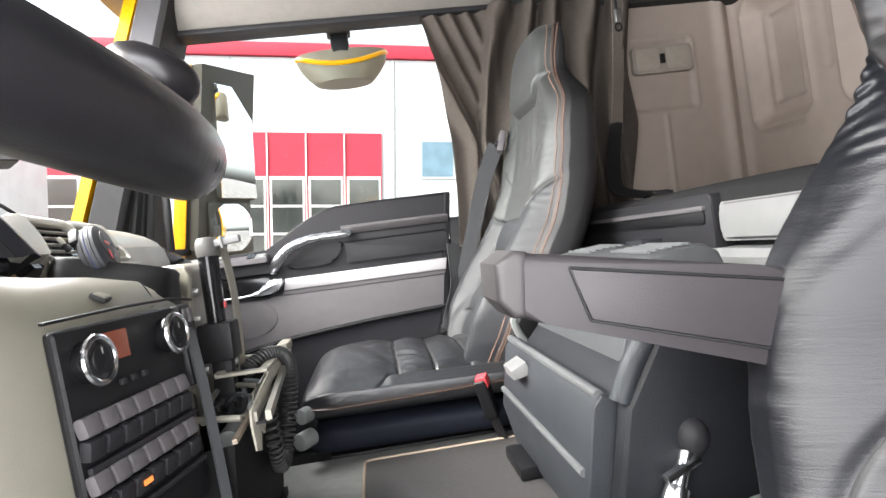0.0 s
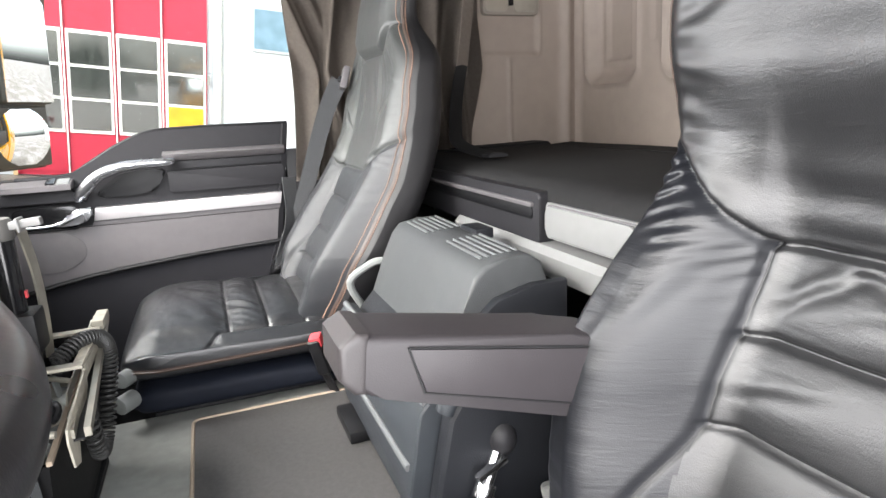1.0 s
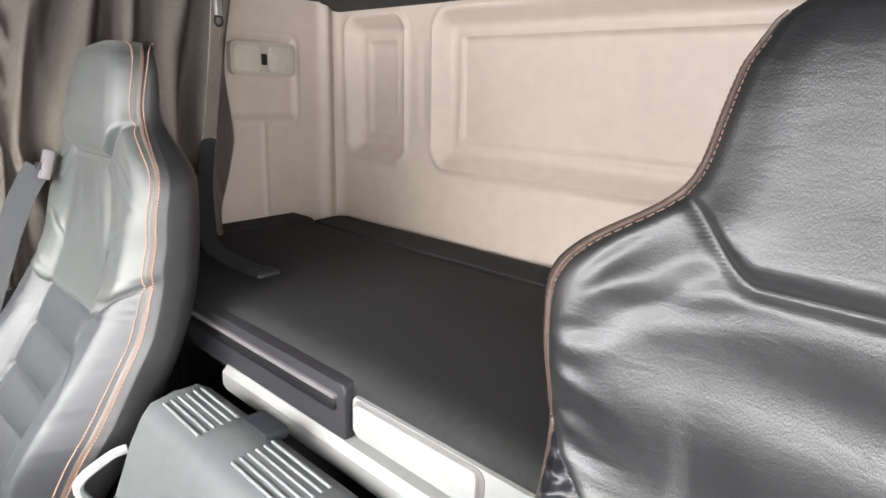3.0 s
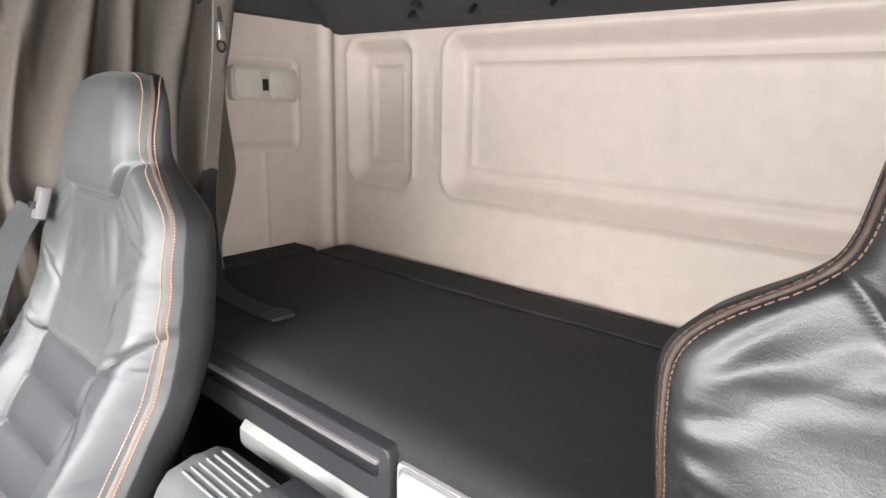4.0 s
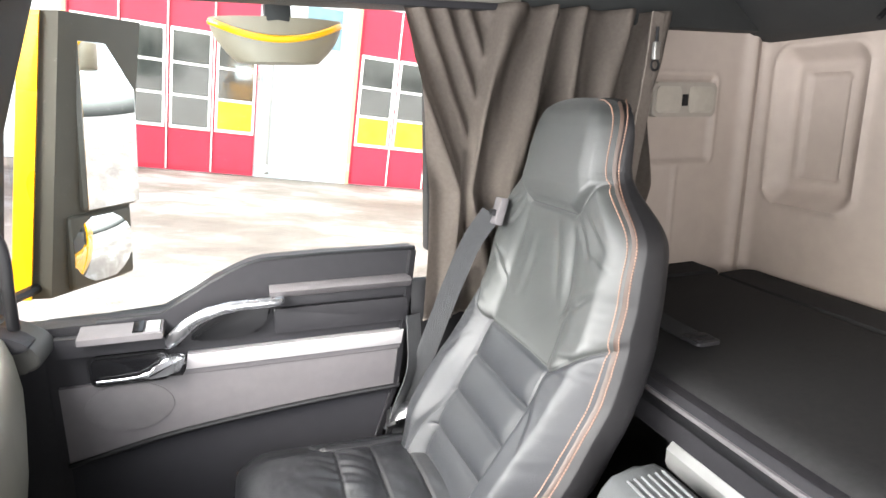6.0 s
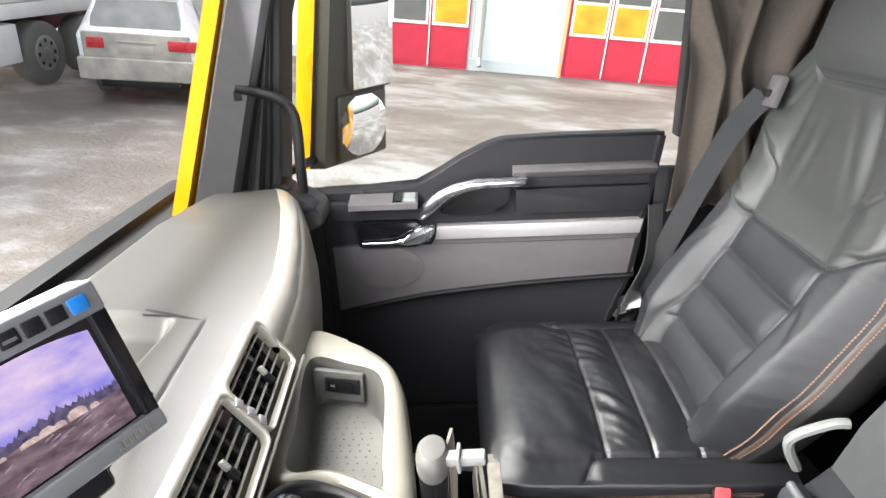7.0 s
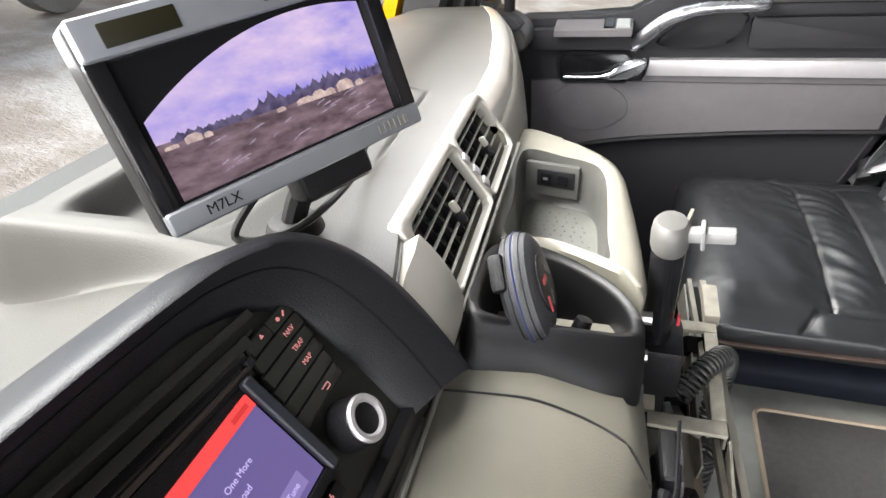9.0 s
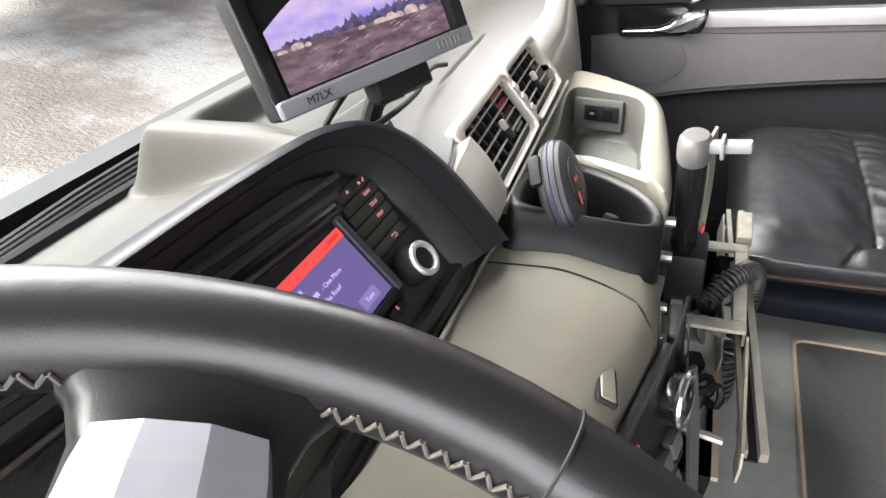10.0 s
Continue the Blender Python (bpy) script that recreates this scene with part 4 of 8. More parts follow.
def build_back(seat, cx, dx, seed, who):
    HALF, FOOT, RISE = PANEL[who]
    zs = steps(0.43, CROWN[who] - 0.036, 290) + steps(CROWN[who] - 0.036, CROWN[who], 16)[1:]
    rows = []
    front = steps(-1, 1, 210)
    nb = 24
    for z in zs:
        w, xf, dep = width_of(who, z), soft(FRONT[who], z) + soft(SHIFT[who], z), soft(DEPTH[who], z)
        row = [back_point(t, z, seed, who) for t in front]
        xb = xf + dep
        e = row[-1]
        for k in range(1, nb):
            s = k / nb
            ang = math.pi * s
            y = w * math.copysign(abs(math.cos(ang)) ** 0.35, math.cos(ang))
            x = e.x + (xb - e.x) * math.sin(ang) ** 0.45
            fold = noise.noise((z * 26 + 5 * s, s * 3, seed + 8))
            x += 0.003 * noise.noise((z * 9, s * 4, seed + 5))
            y *= 1.0 + 0.009 * math.sin(ang) ** 0.5 * (1 - abs(fold) * 2.2) * smoothstep(1.0, 0.6, z) + 0.005 * math.sin(ang) * fold
            row.append(Vector((x, y, z)))
        rows.append([(p.x + dx, p.y + cx, p.z) for p in row])
    nf = len(front)

    def sorter(i, j, c):
        z = zs[i] + 0.0013
        if j >= nf - 1:
            return "side_panel"
        t = (front[j] + front[min(j + 1, nf - 1)]) / 2
        a, y = abs(t), abs(t) * width_of(who, z)
        if a > EDGE[who]:
            return "side_panel"
        if z > pad_foot(who, y):
            return "headrest_pad"
        if y < HALF and z < FOOT:
            return "lumbar_panel"
        if z > FOOT + foot_rise(who, y):
            return "upper_panel"
        return "bolster" if t > 0 else "bolster_inner"

    bins = split_skin(rows, True, sorter)
    side_look = LEATHER_CREASED if who == "driver" else LEATHER_SMOOTH
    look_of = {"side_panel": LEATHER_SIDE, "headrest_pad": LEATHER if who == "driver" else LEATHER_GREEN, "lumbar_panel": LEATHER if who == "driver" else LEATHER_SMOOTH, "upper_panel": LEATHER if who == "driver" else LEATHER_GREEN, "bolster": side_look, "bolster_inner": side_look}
    for key in sorted(bins):
        part("bolster" if key.startswith("bolster") else key, bins[key][0], look_of[key], seat, normals=bins[key][1])
    top = bmesh.new()
    top.faces.new([top.verts.new(p) for p in rows[-1]])
    part("top_cap", top, LEATHER_SIDE, seat)
    # dark sewn seams between the panels
    def sewn(points):
        part("seam", tube([p + Vector((dx + 0.0008, cx, 0)) for p in points], 0.0013, 5), SEAM, seat)

    def across(line, y0, y1, n=40):
        out = []
        for y in steps(y0, y1, n):
            z = line(abs(y))
            t = y / width_of(who, z)
            if abs(t) < EDGE[who]:
                out.append(back_point(t, z, seed, who))
        return out

    for q in (FOOT, FOOT - TUFT[who], FOOT - 2 * TUFT[who], FOOT - 3 * TUFT[who]):
        sewn(across(lambda y: q, -HALF, HALF))
    sewn(across(lambda y: pad_foot(who, y), -0.2, 0.2, 80))
    for sgn in (-1, 1):
        sewn(across(lambda y: FOOT + foot_rise(who, y), sgn * HALF, sgn * 0.262))
        sewn([back_point(sgn * (HALF + 0.02 * smoothstep(0.6, 0.5, z)) / width_of(who, z), z, seed, who) for z in steps(0.46, FOOT, 50)])
        if who == "passenger":
            band = [back_point(sgn * EDGE[who], z, seed, who) + Vector((dx + 0.0004, cx, 0)) for z in steps(0.45, 1.212, 130)]
            part("seam_band", tube(band, 0.0058, 8, flat=0.22, side=(1, -sgn * 0.6, 0)), SEAT_PIPING, seat, "brown sewn seam band")
        else:
            edge = [back_point(sgn * EDGE[who], z, seed, who) + Vector((dx - 0.0004, cx, 0)) for z in steps(0.45, 1.215, 120)]
            part("piping", tube(edge, 0.0034, 6, flat=0.6), SEAT_PIPING, seat, "brown leather piping")
    # double row of rust thread along the edge seams
    for sgn in (-1, 1):
        bm = bmesh.new()
        for off in (-0.0045, 0.0055) if who == "driver" else (-0.0048, 0.0048):
            n = 150
            line = [back_point(sgn * (EDGE[who] + off / width_of(who, z)), z, seed, who) for z in (steps(0.45, 1.20, n) if who == "driver" else steps(0.45, 1.19, n) + steps(1.19, 1.219, 12)[1:])]
            for a, b in zip(line[:-1:1], line[1::1]):
                m = a.lerp(b, 0.35)
                o = Vector((dx - 0.0006, cx, 0))
                tube([a.lerp(b, 0.12) + o, m + o, a.lerp(b, 0.82) + o], 0.0007 if who == "driver" else 0.0014, 5, bm=bm)
        tagged(part("stitching", bm, THREAD_DARK if who == "driver" else THREAD, seat, "double seam stitching", smooth=False), kind="stuff")


C_SIDE = 0.207
C_SEAMS = (-0.058, 0.022, 0.100)


def cushion_top(x, y, seed):
    """Rise of the cushion's hide over its plain form: puffs between seams, side rolls, folds."""
    y_ = abs(y)
    mid = smoothstep(C_SIDE + 0.006, C_SIDE - 0.03, y_)
    back = smoothstep(C_SEAMS[0] - 0.004, C_SEAMS[0] + 0.012, x)
    puff = 1.0
    for q in C_SEAMS:
        puff *= 1 - groove(x - q, 0.022)
    h = 0.007 * mid * back * puff + 0.010 * mid * (1 - back) * smoothstep(-0.25, -0.15, x) * (1 - groove(x - C_SEAMS[0], 0.03))
    # raised side rolls behind the front pad
    roll = smoothstep(C_SIDE, C_SIDE + 0.022, y_) * smoothstep(-0.095, -0.07, x)
    h += 0.008 * roll
    h -= 0.006 * groove(y_ - C_SIDE, 0.0035) * smoothstep(-0.085, -0.07, x)
    for q in C_SEAMS:
        h -= 0.005 * groove(x - q - 0.01 * y_, 0.0032) * smoothstep(C_SIDE + 0.003, C_SIDE - 0.003, y_)
    h -= 0.006 * groove(x + 0.076 + 0.6 * (y_ - C_SIDE), 0.0035) * smoothstep(C_SIDE - 0.003, C_SIDE + 0.002, y_)
    # folds running back from the front pad and pulled at the seams
    n1 = noise.noise((x * 9, y * 42 + 3 * math.sin(x * 14), seed))
    h += 0.0085 * n1 * groove(x - C_SEAMS[0] - 0.005, 0.06) * mid
    n2 = noise.noise((x * 24 + 14 * y, y * 9, seed + 4))
    h += 0.0036 * n2 * smoothstep(-0.2, -0.1, x) * mid
    h += 0.024 * (1 - (y / 0.25) ** 2) - 0.016
    return h + 0.004 * noise.noise((x * 8, y * 7, seed)) + 0.0006 * noise.noise((x * 60, y * 60, seed))


def cushion_form(x, w, z0, z1, x0, x1):
    f = (x - x0) / (x1 - x0)
    taper = 0.80 + 0.20 * math.sqrt(1 - (1 - min(1, f / 0.18)) ** 2)
    zt = z1 + 0.006 - 0.058 * (1 - math.sqrt(1 - (1 - min(1, f / 0.15)) ** 2)) - 0.018 * f
    zb = z0 + 0.012 * (1 - smoothstep(0, 0.05, f))
    return w * taper, (zt + zb) / 2, (zt - zb) / 2


def cushion(cx, dx, w, z0, z1, x0, x1, seed, deco=True):
    rows = []
    xs = [x0 + (x1 - x0) * (0.12 * (k / 30) ** 2) for k in range(30)] + steps(x0 + (x1 - x0) * 0.12, x1, 150)
    for x in xs:
        ww, zc, hh = cushion_form(x, w, z0, z1, x0, x1)
        row = []
        for side, n in ((1, 150), (-1, 40)):
            for k in range(n):
                s = math.sin(math.pi * (0.5 - k / n)) * side
                y = ww * s
                rim = max(0.0, 1 - abs(s) ** 3.8) ** (1 / 3.8)
                zz = zc + side * hh * rim
                if side > 0 and deco:
                    zz += cushion_top(x, y, seed) * smoothstep(0.35, 0.8, rim) * smoothstep(x0, x0 + 0.03, x)
                row.append((x + dx, cx + y, zz))
        rows.append(row)
    return loft(rows)


def seat(name, label, cx, dx, seed, who):
    s = thing(name, label, "seat", (0.0 + dx, cx, 0.0), group="cab seats")
    build_back(s, cx, 0.0, seed, who)
    part("seat_cushion", cushion(cx, dx, 0.262, 0.385, 0.478, -0.265, 0.24, seed), LEATHER_CUSHION, s, sharp=70)
    def top_line(points):
        out = []
        for x, y in points:
            ww, zc, hh = cushion_form(x, 0.262, 0.385, 0.478, -0.265, 0.24)
            rim = max(0.0, 1 - abs(y / ww) ** 3.8) ** (1 / 3.8)
            out.append((x + dx, cx + y, zc + hh * rim + cushion_top(x, y, seed) * smoothstep(0.35, 0.8, rim) + 0.0002))
        part("seam", tube(out, 0.0011, 5), SEAM, s)

    for q in C_SEAMS:
        top_line([(q + 0.01 * abs(y), y) for y in steps(-C_SIDE, C_SIDE, 60)])
    for sgn in (-1, 1):
        top_line([(x, sgn * C_SIDE) for x in steps(-0.076, 0.2, 50)])
        top_line([(-0.076 - 0.6 * (y - C_SIDE), sgn * y) for y in steps(C_SIDE, 0.252, 16)])
    for sgn in (-1, 1):
        bm = bmesh.new()
        line = [(x + dx, cx + sgn * (0.2635 if x > -0.2 else 0.2635 - (-0.2 - x) * 0.35), 0.428 + 0.002 * math.sin(x * 9)) for x in steps(-0.262, 0.18, 70)]
        for a, b in zip(line, line[1:]):
            a, b = Vector(a), Vector(b)
            tube([a.lerp(b, 0.1), b.lerp(a, 0.2)], 0.0009, 4, bm=bm)
        tagged(part("stitching", bm, THREAD_DARK, s, "rust-coloured stitching", smooth=False), kind="stuff")
        part("piping", tube([(x, y, z - 0.0045) for x, y, z in line], 0.0028, 6), SEAT_PIPING, s, "brown leather piping")
    part("lower_cushion", cushion(cx, dx, 0.258, 0.315, 0.392, -0.255, 0.22, seed, deco=False), FOAM, s, "dark navy lower cushion cover", sharp=70)
    part("plinth", slab([(-0.24 + dx, 0.0), (-0.22 + dx, 0.31), (0.20 + dx, 0.31), (0.22 + dx, 0.0)], "y", cx - 0.20, cx + 0.22, 0.015), BLACK, s)
    return s


passenger = seat("passenger_seat", "black and grey-green leather passenger seat with rust double stitching", 1.535, 0.0, 1.0, "passenger")
driver = seat("driver_seat", "black leather driver's seat with creased bolsters and rust stitching", 0.325, 0.10, 7.0, "driver")
# seat adjusters, belts and buckle of the passenger's seat
part("tilt_knob", cyl((-0.245, 1.30, 0.415), (-0.262, 1.275, 0.415), 0.016, bevel=0.004), CONSOLE_LIGHT, passenger, "pale grey adjuster knob")
part("slide_knob", cyl((-0.245, 1.30, 0.368), (-0.270, 1.27, 0.366), 0.018, bevel=0.004), CONSOLE_LIGHT, passenger, "pale grey adjuster knob")
part("side_knob", cyl((-0.20, 1.80, 0.40), (-0.20, 1.83, 0.40), 0.018, bevel=0.004), STEEL, passenger)
part("recline_lever", tube(smooth_path([(0.215, 1.262, 0.49), (0.19, 1.255, 0.55), (0.235, 1.245, 0.585), (0.26, 1.24, 0.59)], 5), 0.008, 8), CONSOLE_LIGHT, passenger, "pale grey recline lever")
guide = obox(frame_of((0.318, 1.715, 0.985), (0.1, 1, -0.1), (0.3, 0, 1)), (0.045, 0.06, 0.018), 0.005)
part("belt_guide", guide, GREY, passenger, "grey belt guide")
part("belt_slot", obox(frame_of((0.307, 1.722, 0.982), (0.1, 1, -0.1), (0.3, 0, 1)), (0.034, 0.014, 0.012), 0.003), BLACK, passenger)
belt = thing("seat_belt", "grey webbing seat belt with chrome tongue", "seat belt", (0.15, 1.78, 0.42))
part("webbing", ribbon(smooth_path([(0.305, 1.725, 0.98), (0.27, 1.765, 0.90), (0.225, 1.80, 0.76), (0.175, 1.83, 0.60), (0.13, 1.845, 0.48), (0.10, 1.845, 0.42)], 6), 0.046, 0.0025, (-0.75, 0.35, 0.35)), BELT, belt)
part("webbing", ribbon(smooth_path([(0.10, 1.845, 0.42), (0.12, 1.835, 0.50), (0.155, 1.83, 0.60), (0.16, 1.85, 0.72)], 5), 0.046, 0.0025, (0.8, 0.5, 0.1)), BELT, belt)
part("tongue", obox(frame_of((0.115, 1.82, 0.485), (0.7, -0.5, 0.5), (0.4, 0.6, 0.6)), (0.055, 0.045, 0.006), 0.002), CHROME, belt, "chrome belt tongue")
part("tongue_grip", obox(frame_of((0.10, 1.83, 0.468), (0.7, -0.5, 0.5), (0.4, 0.6, 0.6)), (0.03, 0.05, 0.014), 0.004), BLACK, belt)
buckle = thing("belt_buckle", "black seat belt buckle with a red release button", "buckle", (0.13, 1.27, 0.33))
BK = frame_of((0.115, 1.262, 0.40), (0.35, 0.9, 0.2), (-0.25, -0.1, 1))
part("housing", obox(BK, (0.035, 0.085, 0.026), 0.006, 3), BLACK, buckle)
part("release_button", obox(BK @ Matrix.Translation((0, 0.036, 0.004)), (0.027, 0.024, 0.024), 0.004), RED_PLASTIC, buckle, "red release button")
part("stalk", tube([(0.12, 1.262, 0.365), (0.14, 1.262, 0.31)], 0.012, 8, flat=0.5), BLACK, buckle)
# armrest of the driver's seat
AR = [(0.028, 0.672), (0.030, 0.700), (0.045, 0.709), (0.25, 0.672), (0.30, 0.66), (0.30, 0.575), (0.25, 0.585), (0.06, 0.648), (0.036, 0.658)]
arm = part("armrest", slab(AR, "y", 0.527, 0.602, 0.008, 3), mat("armrest_cover", (0.027, 0.0238, 0.0260), 0.55, bump=0.2, bscale=900, kind="voronoi"), driver, "taupe-grey padded armrest")
part("armrest_inlay", slab([(0.085, 0.690), (0.29, 0.652), (0.29, 0.590), (0.098, 0.647)], "y", 0.5245, 0.53, 0.002), mat("armrest_inlay", (0.029, 0.0255, 0.0280), 0.5, bump=0.2, bscale=900, kind="voronoi"), arm)
part("inlay_seam", tube([(0.0845, 0.5255, 0.6915), (0.0965, 0.5255, 0.6465), (0.29, 0.5255, 0.5885)], 0.0012, 6), SEAM, arm)
part("inlay_seam", tube([(0.0845, 0.5255, 0.6915), (0.29, 0.5255, 0.6535)], 0.0012, 6), SEAM, arm)
part("armrest_cap", slab([(0.022, 0.672), (0.024, 0.702), (0.040, 0.7115), (0.052, 0.709), (0.046, 0.655), (0.034, 0.656)], "y", 0.5262, 0.6028, 0.0075, 5), mat("armrest_cap_taupe", (0.034, 0.030, 0.031), 0.5, bump=0.2, bscale=900, kind="voronoi"), arm, "paler front cap")

# ---- console between the seats ----
console = thing("console_box", "slate grey storage console with a drop front between the seats", "console", (0.28, 0.95, 0.305))
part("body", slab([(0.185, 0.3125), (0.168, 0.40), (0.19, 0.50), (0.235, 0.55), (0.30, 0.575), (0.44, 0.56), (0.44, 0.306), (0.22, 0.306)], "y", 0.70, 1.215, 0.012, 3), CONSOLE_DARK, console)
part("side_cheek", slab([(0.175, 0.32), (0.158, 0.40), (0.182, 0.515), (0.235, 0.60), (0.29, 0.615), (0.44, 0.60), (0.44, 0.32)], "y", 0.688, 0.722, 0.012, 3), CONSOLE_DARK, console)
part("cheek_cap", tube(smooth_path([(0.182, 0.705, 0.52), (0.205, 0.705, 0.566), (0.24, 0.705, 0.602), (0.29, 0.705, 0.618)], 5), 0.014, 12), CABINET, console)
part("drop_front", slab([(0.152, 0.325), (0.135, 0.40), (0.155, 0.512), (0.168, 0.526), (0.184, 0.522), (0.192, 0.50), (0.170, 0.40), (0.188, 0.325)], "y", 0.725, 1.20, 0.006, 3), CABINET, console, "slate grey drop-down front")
part("front_lip", tube([(0.166, 0.73, 0.524), (0.166, 1.195, 0.524)], 0.0065, 10), RIBS, console, "paler top lip")
part("front_line", tube([(0.140, 0.74, 0.432), (0.138, 1.185, 0.432)], 0.0055, 8), RIBS, console)
part("front_catch", slab([(0.128, 0.484), (0.124, 0.50), (0.15, 0.512), (0.16, 0.49)], "y", 1.02, 1.085, 0.003), WHITE, console, "pale catch")
part("tray_back", slab([(0.20, 0.50), (0.215, 0.515), (0.245, 0.565), (0.262, 0.575), (0.262, 0.50)], "y", 0.722, 1.20, 0.004), CONSOLE, console)
part("foot_slot", box((0.12, 1.03, 0.3125), (0.16, 1.15, 0.335), 0.004), BLACK, console)
cool = thing("cool_box", "slate grey ribbed-top cool box on the console", "cool box", (0.33, 1.0, 0.56))
CP = [(0.218, 0.50), (0.222, 0.53), (0.256, 0.612), (0.274, 0.654), (0.290, 0.672), (0.330, 0.678), (0.364, 0.679), (0.384, 0.666), (0.41, 0.59), (0.415, 0.50)]
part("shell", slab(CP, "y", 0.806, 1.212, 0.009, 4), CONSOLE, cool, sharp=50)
for k in range(6):
    x = 0.300 + 0.0120 * k
    z = 0.6752 + (x - 0.300) * 0.07
    for y0, y1 in ((0.84, 0.975), (1.065, 1.185)):
        part("rib", tube([(x, y0, z), (x + 0.002, y1, z + 0.0005)], 0.0026, 6), RIBS, cool)
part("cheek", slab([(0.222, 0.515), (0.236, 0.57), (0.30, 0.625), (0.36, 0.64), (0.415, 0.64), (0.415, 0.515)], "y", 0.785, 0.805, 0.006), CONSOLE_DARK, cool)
part("hinge", box((0.358, 0.985, 0.668), (0.394, 1.05, 0.687), 0.004), CONSOLE_DARK, cool)
# lever beside the driver's seat, chrome
lever = thing("parking_lever", "chrome and grey lever on a pale base beside the console", "lever", (0.17, 0.63, 0.306))
part("base", slab([(p.x, p.y) for p in smooth_path([(0.05, 0.60, 0), (0.10, 0.68, 0), (0.20, 0.69, 0), (0.26, 0.64, 0), (0.20, 0.57, 0), (0.10, 0.56, 0)], 5, loop=True)], "z", 0.306, 0.365, 0.015, 3), CONSOLE_LIGHT, lever)
part("boot", cyl((0.175, 0.645, 0.36), (0.195, 0.655, 0.385), 0.022, 0.014, bevel=0.003), BLACK, lever)
part("stem", cyl((0.185, 0.65, 0.375), (0.243, 0.686, 0.458), 0.0085), CHROME, lever)
part("collar", cyl((0.21, 0.666, 0.412), (0.222, 0.673, 0.428), 0.014, bevel=0.002), CHROME, lever)
part("trigger", obox(frame_of((0.228, 0.672, 0.447), (1, 0.3, 0.2), (0.3, 0.2, 1)), (0.05, 0.008, 0.012), 0.002), CHROME, lever)
kb = bmesh.new()
bmesh.ops.create_uvsphere(kb, u_segments=18, v_segments=12, radius=0.0195, matrix=Matrix.Translation((0.254, 0.692, 0.473)) @ Matrix.Diagonal((1, 1, 1.15, 1)))
part("knob", kb, DARK, lever, "worn dark grey knob")
valve = thing("seat_valve_handle", "pale plastic seat handle on the floor beside the seat", "handle", (0.33, 0.66, 0.306))
part("grip", obox(frame_of((0.33, 0.655, 0.40), (1, -0.4, 0.3), (0.2, 0.3, 1)), (0.07, 0.026, 0.03), 0.009, 3), WHITE, valve)
part("bracket", box((0.31, 0.62, 0.306), (0.36, 0.65, 0.40), 0.006), BLACK, valve)


# ---- dashboard ----
XB = [(-0.1, -0.862), (1.5, -0.858), (1.70, -0.845), (1.88, -0.80)]
XR = [(-0.1, -0.565), (0.60, -0.565), (0.76, -0.54), (0.80, -0.50), (0.862, -0.519), (1.161, -0.541), (1.3, -0.553), (1.45, -0.583), (1.6, -0.622), (1.75, -0.672), (1.88, -0.73)]
ZT = [(-0.1, 0.83), (0.70, 0.83), (0.735, 0.834), (0.775, 0.862), (1.0, 0.857), (1.2, 0.846), (1.5, 0.838), (1.75, 0.815), (1.88, 0.79)]
dash = thing("dashboard", "beige-grey moulded truck dashboard with grained top pad", "dashboard", (-0.6, 0.9, 0.0))


def pad_point(s, y):
    xb, xr, zt = lin(XB, y), lin(XR, y), max(0.858 if y < 0.8 else 0, lin(ZT, y))
    x = xb + (xr - xb) * s
    z = 0.79 + (zt - 0.79) * smoothstep(0.0, 0.20, s) - max(0, zt - 0.826) * smoothstep(0.50, 0.98, s) * (1 if y > 0.78 else 0.3)
    # the pad drops beside the raised box and rises to the instrument hood
    low = 0.786 + 0.056 * smoothstep(-0.86, -0.60, x)
    z = low + (z - low) * smoothstep(0.757, 0.772, y)
    # well in the top pad behind the monitor
    k = rr_dist(x, y, -0.765, 0.795, -0.63, 1.16, 0.02)
    z -= 0.028 * smoothstep(0.004, -0.018, k)
    # shut line along the lid in the pad
    z -= 0.0022 * math.exp(-((x + 0.599 - 0.088 * (1.165 - y)) / 0.0022) ** 2) * smoothstep(1.17, 1.16, y) * smoothstep(0.95, 1.0, y)
    if s > 0.995:
        z -= 0.004
    return Vector((x, y, z))


part("top_pad", field(steps(0, 0.7, 60) + steps(0.71, 1, 60), steps(-0.1, 0.75, 60) + steps(0.754, 0.776, 12) + steps(0.784, 1.88, 150), pad_point), PAD, dash, "grained beige-grey top pad", sharp=50)

# vents
V0, V1 = Vector((-0.5205, 0.858, 0.827)), Vector((-0.5415, 1.172, 0.827))
B0 = Vector((-0.481, 0.860, 0.768))
VR = (V1 - V0).normalized()
VU = (V0 - B0)
VM = frame_of((V0 + V1) / 2 + (B0 - V0) / 2, VR, VU)
VW, VH = (V1 - V0).length, 0.072


def vent_ring(x0, x1, inset):
    """A rounded surround with a rounded opening; inset: left, bottom, right, top."""
    y0, y1 = -VH / 2 - 0.001, VH / 2 + 0.006
    outer = round_rect(x0, y0, x1, y1, 0.013, 6)
    inner = round_rect(x0 + inset[0], y0 + inset[1], x1 - inset[2], y1 - inset[3], 0.009, 6)
    def at(k, h):
        return [VM @ Vector((a + (c - a) * k, b + (d - b) * k, h)) for (a, b), (c, d) in zip(outer, inner)]
    return loft([at(0, -0.010), at(0, 0.000), at(0.10, 0.0030), at(0.32, 0.0045), at(0.72, 0.0042), at(0.93, 0.0025), at(1.0, -0.001), at(1.0, -0.006)], caps=False)


